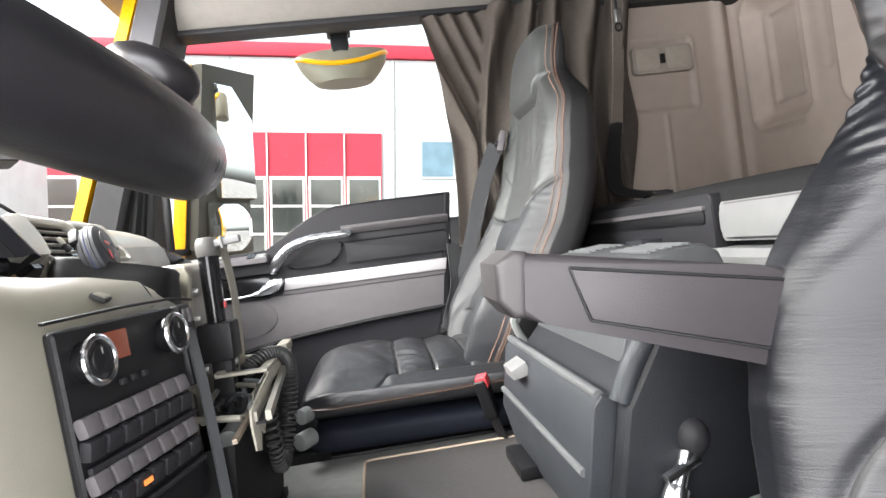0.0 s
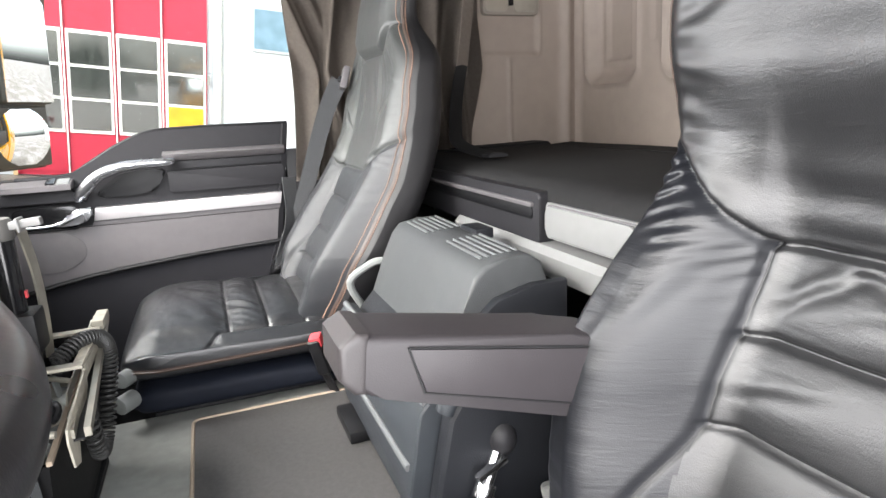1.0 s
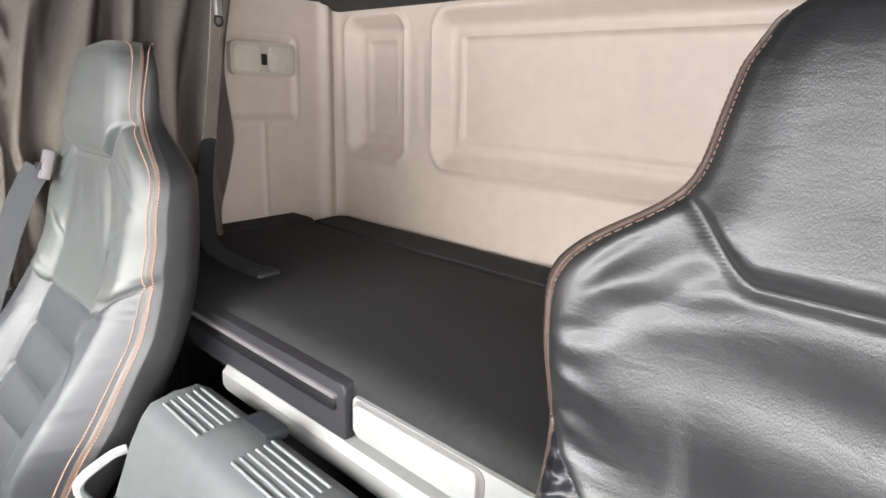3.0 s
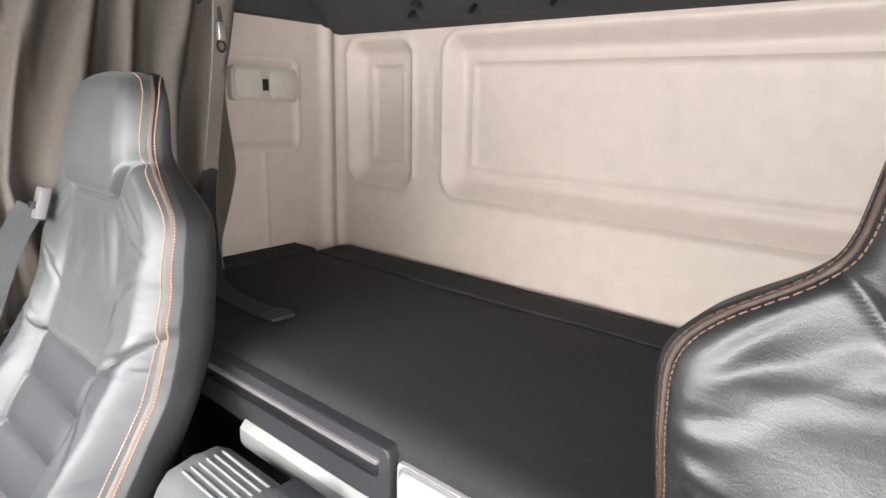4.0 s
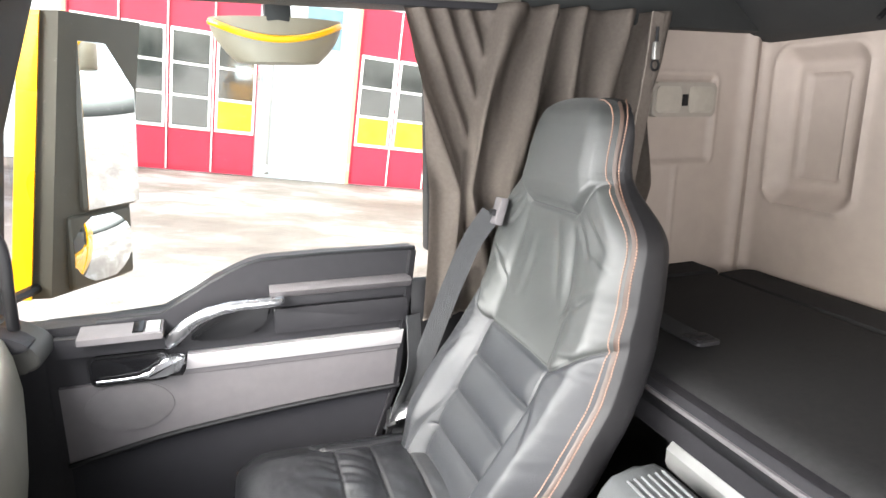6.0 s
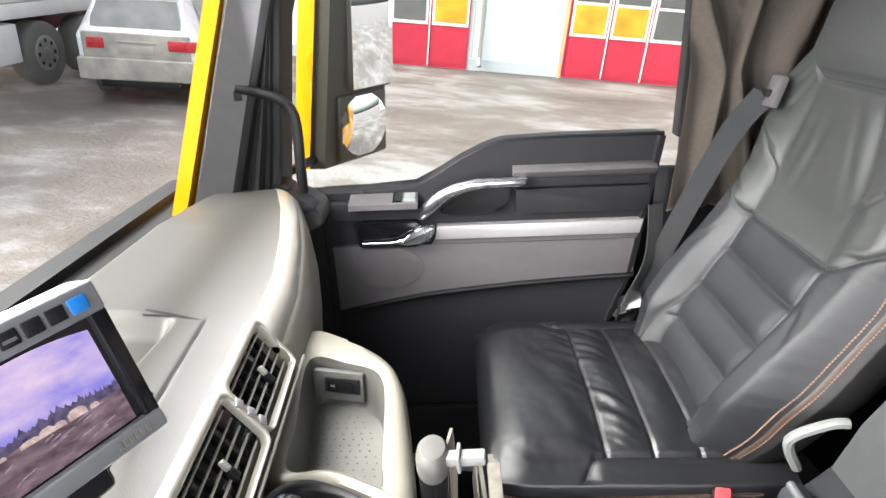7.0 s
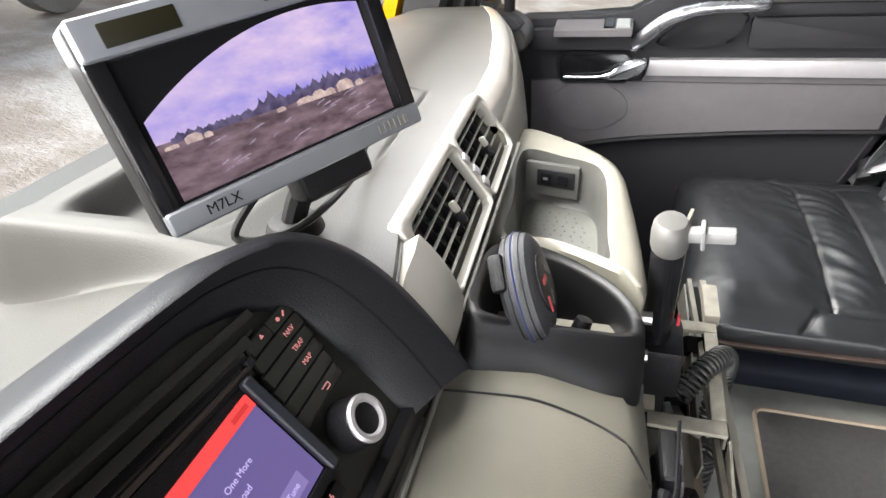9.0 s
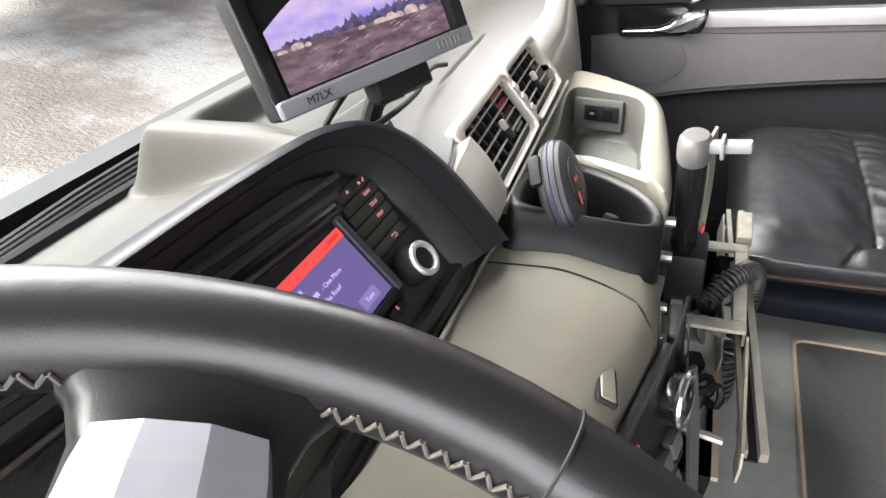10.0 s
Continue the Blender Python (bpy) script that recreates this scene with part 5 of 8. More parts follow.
vent_panel = part("vent_panel", vent_ring(-VW / 2 - 0.001, 0.013, (0.013, 0.003, 0.005, 0.012)), SATIN, dash, "satin champagne vent surround", sharp=60)
part("surround_ring", vent_ring(0.0135, VW / 2 + 0.001, (0.006, 0.003, 0.007, 0.012)), SATIN, vent_panel, sharp=60)
part("vent_well", obox(VM @ Matrix.Translation((0, 0, -0.030)), (VW - 0.01, VH - 0.006, 0.022)), GLOSS, vent_panel)
SLAT = mat("slat_grey", (0.30, 0.295, 0.26), 0.4, metal=0.3, vary=0.03)
for c, wv, tab in ((-0.069, 0.142, 0.010), (0.0855, 0.130, 0.006)):
    for k in range(5):
        o = -0.0270 + 0.0122 * k
        part("slat", obox(VM @ Matrix.Translation((c, o, -0.007)) @ pose(0, 0, 0, -20, 0, 0), (wv, 0.0024, 0.005), 0.0008, 1), SLAT, vent_panel)
    for k in range(5):
        part("back_vane", obox(VM @ Matrix.Translation((c - 0.048 + 0.024 * k, -0.004, -0.020)), (0.002, 0.055, 0.012)), BLACK, vent_panel)
    part("vent_tab", obox(VM @ Matrix.Translation((c + tab, 0.0, -0.001)), (0.0055, 0.012, 0.007), 0.0025, 3), SATIN, vent_panel, "pale vent tab")
    part("tab_stem", obox(VM @ Matrix.Translation((c + tab, -0.012, -0.002)), (0.008, 0.012, 0.008), 0.002), BLACK, vent_panel)
for k in range(3):
    part("badge_bar", obox(VM @ Matrix.Translation((0.012 + 0.003 * k, 0.014 - 0.016 * k, 0.0050)) @ pose(0, 0, 0, 0, 0, 25), (0.010, 0.010, 0.003), 0.001), SILVER, vent_panel)
# tail of the surround, running down to the driver
NV = VM.to_3x3() @ Vector((0, 0, 1))
tail = [[(-0.505, 0.853, 0.829), (-0.475, 0.856, 0.774)], [(-0.5025, 0.835, 0.8255), (-0.4715, 0.838, 0.772)], [(-0.501, 0.812, 0.8225), (-0.4685, 0.808, 0.7715)], [(-0.498, 0.790, 0.818), (-0.466, 0.779, 0.774)]]
tail_rows = []
for a, b in tail:
    a, b = Vector(a), Vector(b)
    tail_rows.append([a.lerp(b, k) + NV * (0.003 + 0.016 * k * (1 - k)) for k in (0, 0.2, 0.4, 0.6, 0.8, 1)] + [b - NV * 0.014, a - NV * 0.014])
part("surround_tail", loft(tail_rows), SATIN, vent_panel)
part("tail_edge", tube([(-0.499, 0.7885, 0.817), (-0.484, 0.782, 0.799), (-0.466, 0.7765, 0.772)], 0.0022, 8), SILVER, vent_panel, "bright edge")
part("slot_rod", tube([B0 + Vector((0.006, -0.004, -0.004)), V1 + (B0 - V0) + Vector((0.006, 0.02, -0.008))], 0.0022, 6), SLAT, dash)


def xr_(y):
    return lin(XR, y)


def edge_z(y):
    return min(0.826, lin(ZT, y))


gap = []
for x, y in ((-0.601, 1.1655), (-0.625, 1.1675), (-0.65, 1.170), (-0.672, 1.172), (-0.672, 1.160), (-0.65, 1.1615), (-0.625, 1.163)):
    gap.append(pad_point((x - lin(XB, y)) / (lin(XR, y) - lin(XB, y)), y) + Vector((0, 0, 0.0008)))
bm = bmesh.new()
bm.faces.new([bm.verts.new(p) for p in gap])
part("lid_gap", bm, BLACK, dash, "open gap at the lid's end")
strip_rows, face_rows = [], []
for y in steps(1.165, 1.88, 36):
    t = (y - 1.165) / 0.715
    wx, wz = 0.030 + 0.006 * t, 0.038 * (1 - t) + 0.014 * t
    a = Vector((xr_(y) - 0.003, y, edge_z(y) + 0.001))
    b = a + Vector((wx, 0, -wz))
    strip_rows.append([a, a + Vector((wx * 0.35, 0, -wz * 0.12)), a + Vector((wx * 0.75, 0, -wz * 0.5)), b, b + Vector((-0.004, 0, -0.01)), a + Vector((-0.004, 0, -0.01))])
    xx, zz = b.x, b.z
    face_rows.append([(xx - 0.003, y, zz + 0.003), (xx + 0.006, y, zz - 0.006), (xx + 0.016, y, zz - 0.04), (xx + 0.022, y, zz - 0.10), (xx + 0.012, y, zz - 0.20), (xx - 0.03, y, zz - 0.32), (xx - 0.12, y, zz - 0.45), (xx - 0.14, y, zz - 0.005)])
part("trim_strip", loft(strip_rows), SATIN, dash, "pale satin trim strip", sharp=60)
part("glovebox_face", loft(face_rows), BEIGE, dash, "beige glovebox face", sharp=60)
part("end_cap", slab([(p.x, p.y) for p in smooth_path([(-0.74, 0.765, 0), (-0.70, 0.80, 0), (-0.66, 0.795, 0), (-0.60, 0.762, 0), (-0.60, 0.72, 0), (-0.70, 0.72, 0)], 5, loop=True)], "y", 1.765, 1.875, 0.01, 3), PAD, dash)
part("end_vent", slab([(p.x, p.y) for p in smooth_path([(-0.675, 0.80, 0), (-0.64, 0.799, 0), (-0.60, 0.775, 0), (-0.62, 0.762, 0), (-0.66, 0.775, 0)], 5, loop=True)], "y", 1.75, 1.80, 0.004), DARK, dash)
part("end_socket", slab([(p.x, p.y) for p in smooth_path([(-0.72, 0.808, 0), (-0.70, 0.818, 0), (-0.67, 0.814, 0), (-0.66, 0.802, 0), (-0.70, 0.798, 0)], 5, loop=True)], "y", 1.79, 1.85, 0.004), BLACK, dash)

# storage tray
OUTL = smooth_path([(-0.496, 0.998, 0), (-0.43, 0.998, 0), (-0.362, 0.966, 0), (-0.338, 0.950, 0), (-0.344, 1.025, 0), (-0.356, 1.108, 0), (-0.364, 1.150, 0), (-0.380, 1.190, 0), (-0.411, 1.226, 0), (-0.455, 1.256, 0), (-0.515, 1.272, 0), (-0.507, 1.10, 0)], 6, loop=True)
INNL = smooth_path([(-0.474, 1.012, 0), (-0.430, 1.010, 0), (-0.388, 0.993, 0), (-0.372, 0.986, 0), (-0.376, 1.02, 0), (-0.379, 1.06, 0), (-0.384, 1.120, 0), (-0.390, 1.155, 0), (-0.404, 1.180, 0), (-0.438, 1.196, 0), (-0.493, 1.208, 0), (-0.481, 1.08, 0)], 6, loop=True)


def tray_z(y):
    return 0.742 + 0.02 * (y - 0.9)


mid = [a.lerp(b, 0.5) for a, b in zip(OUTL, INNL)]
tray = part("storage_tray", loft([[(p.x * 1.0 - 0.02, p.y, 0.50) for p in OUTL], [(p.x, p.y, tray_z(p.y) - 0.018) for p in OUTL], [(p.x - 0.004 * (1 if p.x > -0.45 else -1), p.y, tray_z(p.y) - 0.005) for p in OUTL], [(p.x, p.y, tray_z(p.y)) for p in mid], [(p.x, p.y, tray_z(p.y) - 0.004) for p in INNL]], caps=False), BEIGE, dash, "beige storage tray", sharp=60)
TRAY_MID = Vector((-0.432, 1.095, 0))
part("tray_well", loft([[(p.x, p.y, tray_z(p.y) - 0.004) for p in INNL], [(q.x, q.y, 0.705) for q in [a.lerp(TRAY_MID, 0.04) for a in INNL]], [(q.x, q.y, 0.684) for q in [a.lerp(TRAY_MID, 0.09) for a in INNL]], [(q.x, q.y, 0.680) for q in [a.lerp(TRAY_MID, 0.14) for a in INNL]]], caps=False), mat("tray_wall_grey", (0.085, 0.084, 0.076), 0.5, bump=0.3, bscale=700, kind="voronoi"), tray, "grey-beige tray wall", sharp=70)
floor_pts = [a.lerp(TRAY_MID, 0.11) for a in INNL]
part("tray_mat", slab([(p.x, p.y) for p in floor_pts], "z", 0.672, 0.6805, 0.001), mat("tray_rubber", (0.15, 0.15, 0.132), 0.65, bump=0.3, bscale=600), tray, "dotted grey rubber mat")
dots = bmesh.new()
for i in range(9):
    for j in range(22):
        x, y = -0.478 + 0.0115 * i + 0.003 * (j % 2), 1.010 + 0.0105 * j
        if -0.466 - 0.09 * (y - 0.95) < x < -0.384 - 0.09 * max(0, y - 0.98) - 0.25 * max(0, y - 1.1) and 1.015 < y < 1.168:
            cyl((x, y, 0.6804), (x, y, 0.6812), 0.0010, seg=6, bm=dots)
tagged(part("mat_studs", dots, GREY, tray), kind="stuff")
USB = frame_of((-0.450, 1.188, 0.716), (1, -0.22, 0.0), (0, 0.12, 1))
part("socket_wall", obox(USB @ Matrix.Translation((-0.004, -0.001, -0.003)), (0.070, 0.042, 0.010), 0.003), bpy.data.materials["tray_wall_grey"], tray)
usb = part("socket_plate", obox(USB @ Matrix.Translation((0.002, 0.002, 0.003)), (0.048, 0.021, 0.004), 0.0015), BLACK, tray, "black twin socket plate")
part("socket", obox(USB @ Matrix.Translation((-0.010, 0.002, 0.0055)), (0.012, 0.012, 0.002)), GLOSS, usb)
part("socket", obox(USB @ Matrix.Translation((0.012, 0.002, 0.0055)), (0.012, 0.012, 0.002)), GLOSS, usb)
part("socket_mark", obox(USB @ Matrix.Translation((-0.010, 0.002, 0.0067)), (0.006, 0.003, 0.0004)), GREY, usb)
part("side_filler", loft([[(-0.478 - 0.0965 * (y - 0.86) * 0.9, y, 0.772 - 0.06 * (y - 0.86)), (-0.484 - 0.08 * (y - 0.86), y, 0.752), (-0.486 - 0.06 * (y - 0.86), y, tray_z(y)), (-0.52, y, 0.70)] for y in steps(0.86, 1.24, 8)]), BEIGE, dash, sharp=60)

# cup holder
CUP = smooth_path([(-0.474, 0.860, 0), (-0.462, 0.843, 0), (-0.425, 0.850, 0), (-0.385, 0.861, 0), (-0.348, 0.874, 0), (-0.337, 0.892, 0), (-0.345, 0.93, 0), (-0.370, 0.966, 0), (-0.410, 0.992, 0), (-0.452, 1.000, 0), (-0.480, 0.975, 0), (-0.482, 0.91, 0)], 6, loop=True)
MID = Vector((-0.415, 0.922, 0))


def cup_z(p):
    return 0.768 - 0.19 * (p.x + 0.46) - 0.16 * (p.y - 0.842)


def cup_row(k, dz, lean=0.0):
    out = []
    for p in CUP:
        q = p.lerp(MID, k)
        out.append((q.x, q.y - lean * smoothstep(0.93, 0.87, p.y) - 0.008 * (1 if lean else 0) * smoothstep(-0.42, -0.36, p.x), cup_z(p) + dz))
    return out


part("cup_holder", loft([cup_row(0, -0.075, 0.030), cup_row(0, -0.034, 0.026), cup_row(0, -0.012, 0.006), cup_row(0.01, -0.004), cup_row(0.05, 0.0), cup_row(0.13, -0.001), cup_row(0.17, -0.006), cup_row(0.22, -0.03), cup_row(0.28, -0.085)]), mat("cup_black", (0.005, 0.005, 0.0055), 0.4, spec=0.35, bump=0.2, bscale=900), dash, "black moulded cup holder", sharp=60)

# lid under the cup holder and the centre stack
stack = part("centre_fascia", loft([[(-0.478, 0.855, 0.735), (-0.42, 0.855, 0.728), (-0.352, 0.858, 0.708), (-0.334, 0.86, 0.69), (-0.31, 0.85, 0.33), (-0.50, 0.85, 0.33)],
                                   [(-0.475, 0.785, 0.742), (-0.400, 0.780, 0.738), (-0.345, 0.776, 0.726), (-0.328, 0.778, 0.700), (-0.300, 0.77, 0.33), (-0.50, 0.77, 0.33)],
                                   [(-0.468, 0.70, 0.752), (-0.41, 0.70, 0.742), (-0.362, 0.70, 0.722), (-0.342, 0.70, 0.690), (-0.315, 0.69, 0.33), (-0.50, 0.69, 0.33)],
                                   [(-0.460, 0.60, 0.764), (-0.415, 0.60, 0.745), (-0.378, 0.60, 0.718), (-0.362, 0.60, 0.690), (-0.335, 0.59, 0.33), (-0.50, 0.59, 0.33)],
                                   [(-0.462, 0.56, 0.764), (-0.43, 0.55, 0.742), (-0.40, 0.55, 0.712), (-0.392, 0.55, 0.685), (-0.365, 0.545, 0.33), (-0.52, 0.54, 0.33)],
                                   [(-0.49, 0.50, 0.74), (-0.48, 0.50, 0.72), (-0.475, 0.50, 0.70), (-0.47, 0.50, 0.66), (-0.44, 0.49, 0.33), (-0.56, 0.48, 0.33)]]), BEIGE, dash, "beige centre fascia", sharp=50)
part("lid_seam", tube(smooth_path([(-0.474, 0.792, 0.7416), (-0.443, 0.798, 0.7391), (-0.413, 0.802, 0.7369), (-0.387, 0.801, 0.7320), (-0.364, 0.797, 0.7267), (-0.344, 0.788, 0.7215), (-0.3295, 0.776, 0.7005)], 4), 0.0009, 6), BLACK, stack)
part("lid_seam", tube([(-0.330, 0.772, 0.696), (-0.344, 0.70, 0.688), (-0.364, 0.60, 0.688), (-0.392, 0.552, 0.684)], 0.0014, 6), BLACK, stack)
GRIP = frame_of((-0.3555, 0.708, 0.7150), (-0.22, 1, 0.02), (-0.84, 0, 0.54))
part("grip_gap", obox(GRIP @ Matrix.Translation((0, 0, -0.0004)), (0.0435, 0.0165, 0.005), 0.002, 2), SEAM, stack)
part("lid_grip", obox(GRIP, (0.040, 0.013, 0.0066), 0.0025, 3), BEIGE, stack)
part("lid_edge", tube([(-0.476, 0.852, 0.738), (-0.474, 0.785, 0.744), (-0.467, 0.70, 0.754), (-0.459, 0.60, 0.766)], 0.0022, 8), SLAT, stack, "pale lid edge")
part("side_wall", box((-0.52, 0.775, 0.33), (-0.345, 0.94, 0.56), 0.01), BLACK, dash)
part("side_fascia", box((-0.52, 0.775, 0.562), (-0.343, 0.945, 0.70), 0.012, 3), BEIGE, dash, "beige side fascia")
for k in range(3):
    part("side_button", obox(pose(-0.339, 0.872 + 0.024 * k, 0.660 - 0.006 * k, 0, 6, 0), (0.010, 0.019, 0.030), 0.003, 2), CONSOLE_LIGHT if k != 2 else DARK, dash, "pale push switch" if k != 2 else "")
part("lower_wall", box((-0.56, 0.90, 0.306), (-0.40, 1.33, 0.52), 0.01), BLACK, dash)

# climate panel
FM = frame_of((-0.3315, 0.690, 0.655), (0.19, 0.98, 0.0), (-0.075, 0.015, 1))
panel = part("climate_panel", obox(FM @ Matrix.Translation((0, -0.075, -0.003)), (0.195, 0.225, 0.012), 0.006, 3), BLACK, dash, "black climate and switch panel")


def dial(u, v):
    d = part("rotary_dial", cyl(FM @ Vector((u, v, 0.002)), FM @ Vector((u, v, 0.020)), 0.0195, seg=32, bevel=0.003), GLOSS, panel, "black rotary dial with chrome ring")
    part("dial_ring", tube([FM @ Vector((u + 0.0205 * math.cos(t), v + 0.0205 * math.sin(t), 0.018)) for t in [2 * math.pi * k / 32 for k in range(32)]], 0.0034, 8, loop=True), CHROME, d)
    part("dial_face", cyl(FM @ Vector((u, v, 0.018)), FM @ Vector((u, v, 0.022)), 0.013, seg=24, bevel=0.002), BLACK, d)
    part("dial_mark", obox(FM @ Matrix.Translation((u, v + 0.008, 0.0222)), (0.0015, 0.006, 0.0006)), WHITE, d)


dial(-0.066, 0.004)
dial(0.068, 0.007)
part("display", obox(FM @ Matrix.Translation((-0.020, 0.012, 0.0055)), (0.034, 0.028, 0.003), 0.001), REDDISP, panel, "dim red display")
for k in range(3):
    part("small_button", obox(FM @ Matrix.Translation((-0.022 + 0.018 * k, -0.024, 0.006)), (0.009, 0.007, 0.005), 0.002), DARK, panel)
# Every other row is grey: the rockers' pale edge highlights, put into the colour.
for row, v in enumerate((-0.050, -0.070, -0.100, -0.122)):
    for k in range(7):
        u = -0.084 + 0.0255 * k
        part("rocker_switch", obox(FM @ Matrix.Translation((u, v, 0.008)) @ pose(0, 0, 0, 12 if row % 2 else -12, 0, 0), (0.0225, 0.019, 0.012), 0.004, 2), GREY if row % 2 == 0 else DARK, panel)
part("switch_mark", obox(FM @ Matrix.Translation((-0.03, -0.122, 0.0155)), (0.014, 0.005, 0.001)), glow("orange_mark", (1.0, 0.25, 0.05), 0.3), panel, "lit orange marking")
block = part("switch_block", obox(FM @ Matrix.Translation((0.127, -0.012, -0.006)) @ pose(0, 0, 0, 0, 14, 0), (0.046, 0.098, 0.014), 0.005, 3), BLACK, panel)
for r in range(4):
    for k in range(2):
        part("block_button", obox(FM @ Matrix.Translation((0.117 + 0.020 * k, 0.022 - 0.023 * r, 0.002 - 0.004 * k)) @ pose(0, 0, 0, 0, 14, 0), (0.0165, 0.018, 0.008), 0.003, 2), DARK if r % 2 else GREY, block)
part("fascia_seam", tube([FM @ Vector((-0.11, 0.045, 0.004)), FM @ Vector((0.0, 0.047, 0.005)), FM @ Vector((0.09, 0.046, 0.005)), FM @ Vector((0.155, 0.040, -0.004))], 0.0016, 6), BLACK, panel)
for v in (-0.0875, -0.142):
    part("panel_rib", obox(FM @ Matrix.Translation((0, v, 0.007)), (0.185, 0.006, 0.006), 0.002), DARK, panel)
part("side_blade", ribbon([(-0.300, 0.792, 0.66), (-0.292, 0.79, 0.60), (-0.283, 0.785, 0.50), (-0.278, 0.78, 0.44)], 0.012, 0.004, (0.6, 0.8, 0)), CONSOLE, dash, "grey bracket blade")

# instrument hood and media unit
NM = frame_of((-0.530, 0.676, 0.842), (0, 1, 0), (-0.61, 0, 0.79))


def nav(y, s, h=0.0):
    return NM @ Vector((y - 0.676, s, h))


hood = thing("instrument_hood", "black grained instrument hood over the media unit", "dashboard", (-0.55, 0.5, 0.70))
RIM = [(-0.08, 0.055), (0.30, 0.066), (0.55, 0.066), (0.68, 0.060), (0.73, 0.052), (0.763, 0.038), (0.785, 0.014), (0.797, -0.02), (0.799, -0.06), (0.794, -0.105)]
INN = [(-0.08, 0.030), (0.30, 0.046), (0.55, 0.048), (0.66, 0.044), (0.70, 0.036), (0.725, 0.022), (0.7395, 0.0), (0.7445, -0.03), (0.7455, -0.06), (0.7445, -0.092)]
RIM = smooth_path([(a, b, 0) for a, b in RIM], 6)
INN = smooth_path([(a, b, 0) for a, b in INN], 6)


def arch(pts, k, h, other=None):
    return [nav(*((a.lerp(b, k)).to_2d()), h) for a, b in zip(pts, other or pts)]


rows = [[nav(p.x + 0.008, p.y + 0.012, -0.035) for p in RIM], [nav(p.x + 0.003, p.y + 0.003, 0.008) for p in RIM], [nav(p.x - 0.003, p.y - 0.002, 0.018) for p in RIM], arch(RIM, 0.25, 0.019, INN), arch(RIM, 0.45, 0.010, INN), [nav(p.x, p.y, 0.002) for p in INN], [nav(p.x - 0.004, p.y - 0.004, -0.012) for p in INN]]
part("hood_shell", loft(rows, closed=False), mat("hood_grain", (0.0105, 0.011, 0.0135), 0.43, spec=0.42, bump=0.22, bscale=1100, kind="voronoi"), hood, sharp=70)
part("hood_seam", tube(arch(RIM, 0.55, 0.0085, INN), 0.0009, 5), BLACK, hood)
OLIVE = mat("panel_olive_black", (0.024, 0.025, 0.0205), 0.42, bump=0.2, bscale=900, kind="voronoi")
MED_UP = (-0.61, 0, 0.79)
media = part("media_panel", loft([[nav(y, s, -0.006) for s in (-0.105, 0.05)] for y in (-0.08, 0.752)], closed=False), OLIVE, hood)


def ridge(y0, s0, y1, s1, width, h, material):
    """A raised bar along the panel between two of its points."""
    a, b = nav(y0, s0, h), nav(y1, s1, h)
    return part("panel_ridge", obox(frame_of((a + b) / 2, b - a, MED_UP), ((b - a).length, width, 0.008), 0.0012), material, media)


# stepped bars between the hood and the screen, and the disc slot
ridge(0.30, 0.0640, 0.712, 0.0255, 0.0050, -0.0030, OLIVE)
ridge(0.30, 0.0560, 0.706, 0.0180, 0.0022, -0.0045, GLOSS)
ridge(0.34, 0.0490, 0.700, 0.0165, 0.0060, -0.0040, OLIVE)
ridge(0.36, 0.0410, 0.692, 0.0112, 0.0070, -0.0052, GLOSS)
ridge(0.42, 0.0290, 0.690, 0.0070, 0.0030, -0.0035, mat("slot_brown", (0.035, 0.026, 0.022), 0.6))
ridge(0.46, 0.0205, 0.688, 0.0040, 0.0040, -0.0040, BLACK)
part("slot_stud", obox(frame_of(nav(0.690, 0.0085, -0.001), (0, 1, 0), MED_UP), (0.006, 0.005, 0.004), 0.001), DARK, media)
SCY = 0.6235
screen_frame = part("screen_frame", obox(frame_of(nav(SCY, -0.026, -0.003), (0, 1, 0), MED_UP), (0.122, 0.074, 0.006), 0.003), BLACK, media)
part("frame_bar", obox(frame_of(nav(SCY + 0.0555, -0.027, 0.001), (0, 1, 0), MED_UP), (0.0075, 0.066, 0.006), 0.0025, 3), mat("frame_slate", (0.03, 0.032, 0.042), 0.35), screen_frame, "slate screen edge")
part("frame_bar", obox(frame_of(nav(SCY - 0.0560, -0.027, 0.001), (0, 1, 0), MED_UP), (0.0085, 0.066, 0.006), 0.0025, 3), bpy.data.materials["frame_slate"], screen_frame)
part("frame_bar", obox(frame_of(nav(SCY, -0.0580, 0.000), (0, 1, 0), MED_UP), (0.116, 0.005, 0.005), 0.0015), BLACK, screen_frame)
SCR = glow("screen_violet", (0.16, 0.12, 0.33), 0.20)
screen = part("screen", obox(frame_of(nav(SCY, -0.027, 0.0005), (0, 1, 0), MED_UP), (0.100, 0.055, 0.002)), SCR, media, "lit violet media screen")
part("screen_band", obox(frame_of(nav(SCY, -0.0027, 0.0012), (0, 1, 0), MED_UP), (0.100, 0.0074, 0.002)), glow("screen_red", (0.9, 0.07, 0.07), 0.24), screen, "red title band")
TXT = glow("screen_text", (0.50, 0.42, 0.80), 0.24)
BAND_TXT = glow("screen_band_text", (0.5, 0.03, 0.03), 0.3)
SM = lambda y, s: frame_of(nav(y, s, 0.0023), (0, 1, 0), MED_UP)
part("clock_bar", obox(SM(0.664, -0.0027), (0.012, 0.0026, 0.0006)), BAND_TXT, screen)
part("note_mark", obox(SM(0.5905, -0.0115), (0.0030, 0.0042, 0.0006)), TXT, screen)
for y, w in ((0.6005, 0.010), (0.6135, 0.006)):
    part("text_bar", obox(SM(y, -0.0115), (w, 0.0030, 0.0006)), TXT, screen)
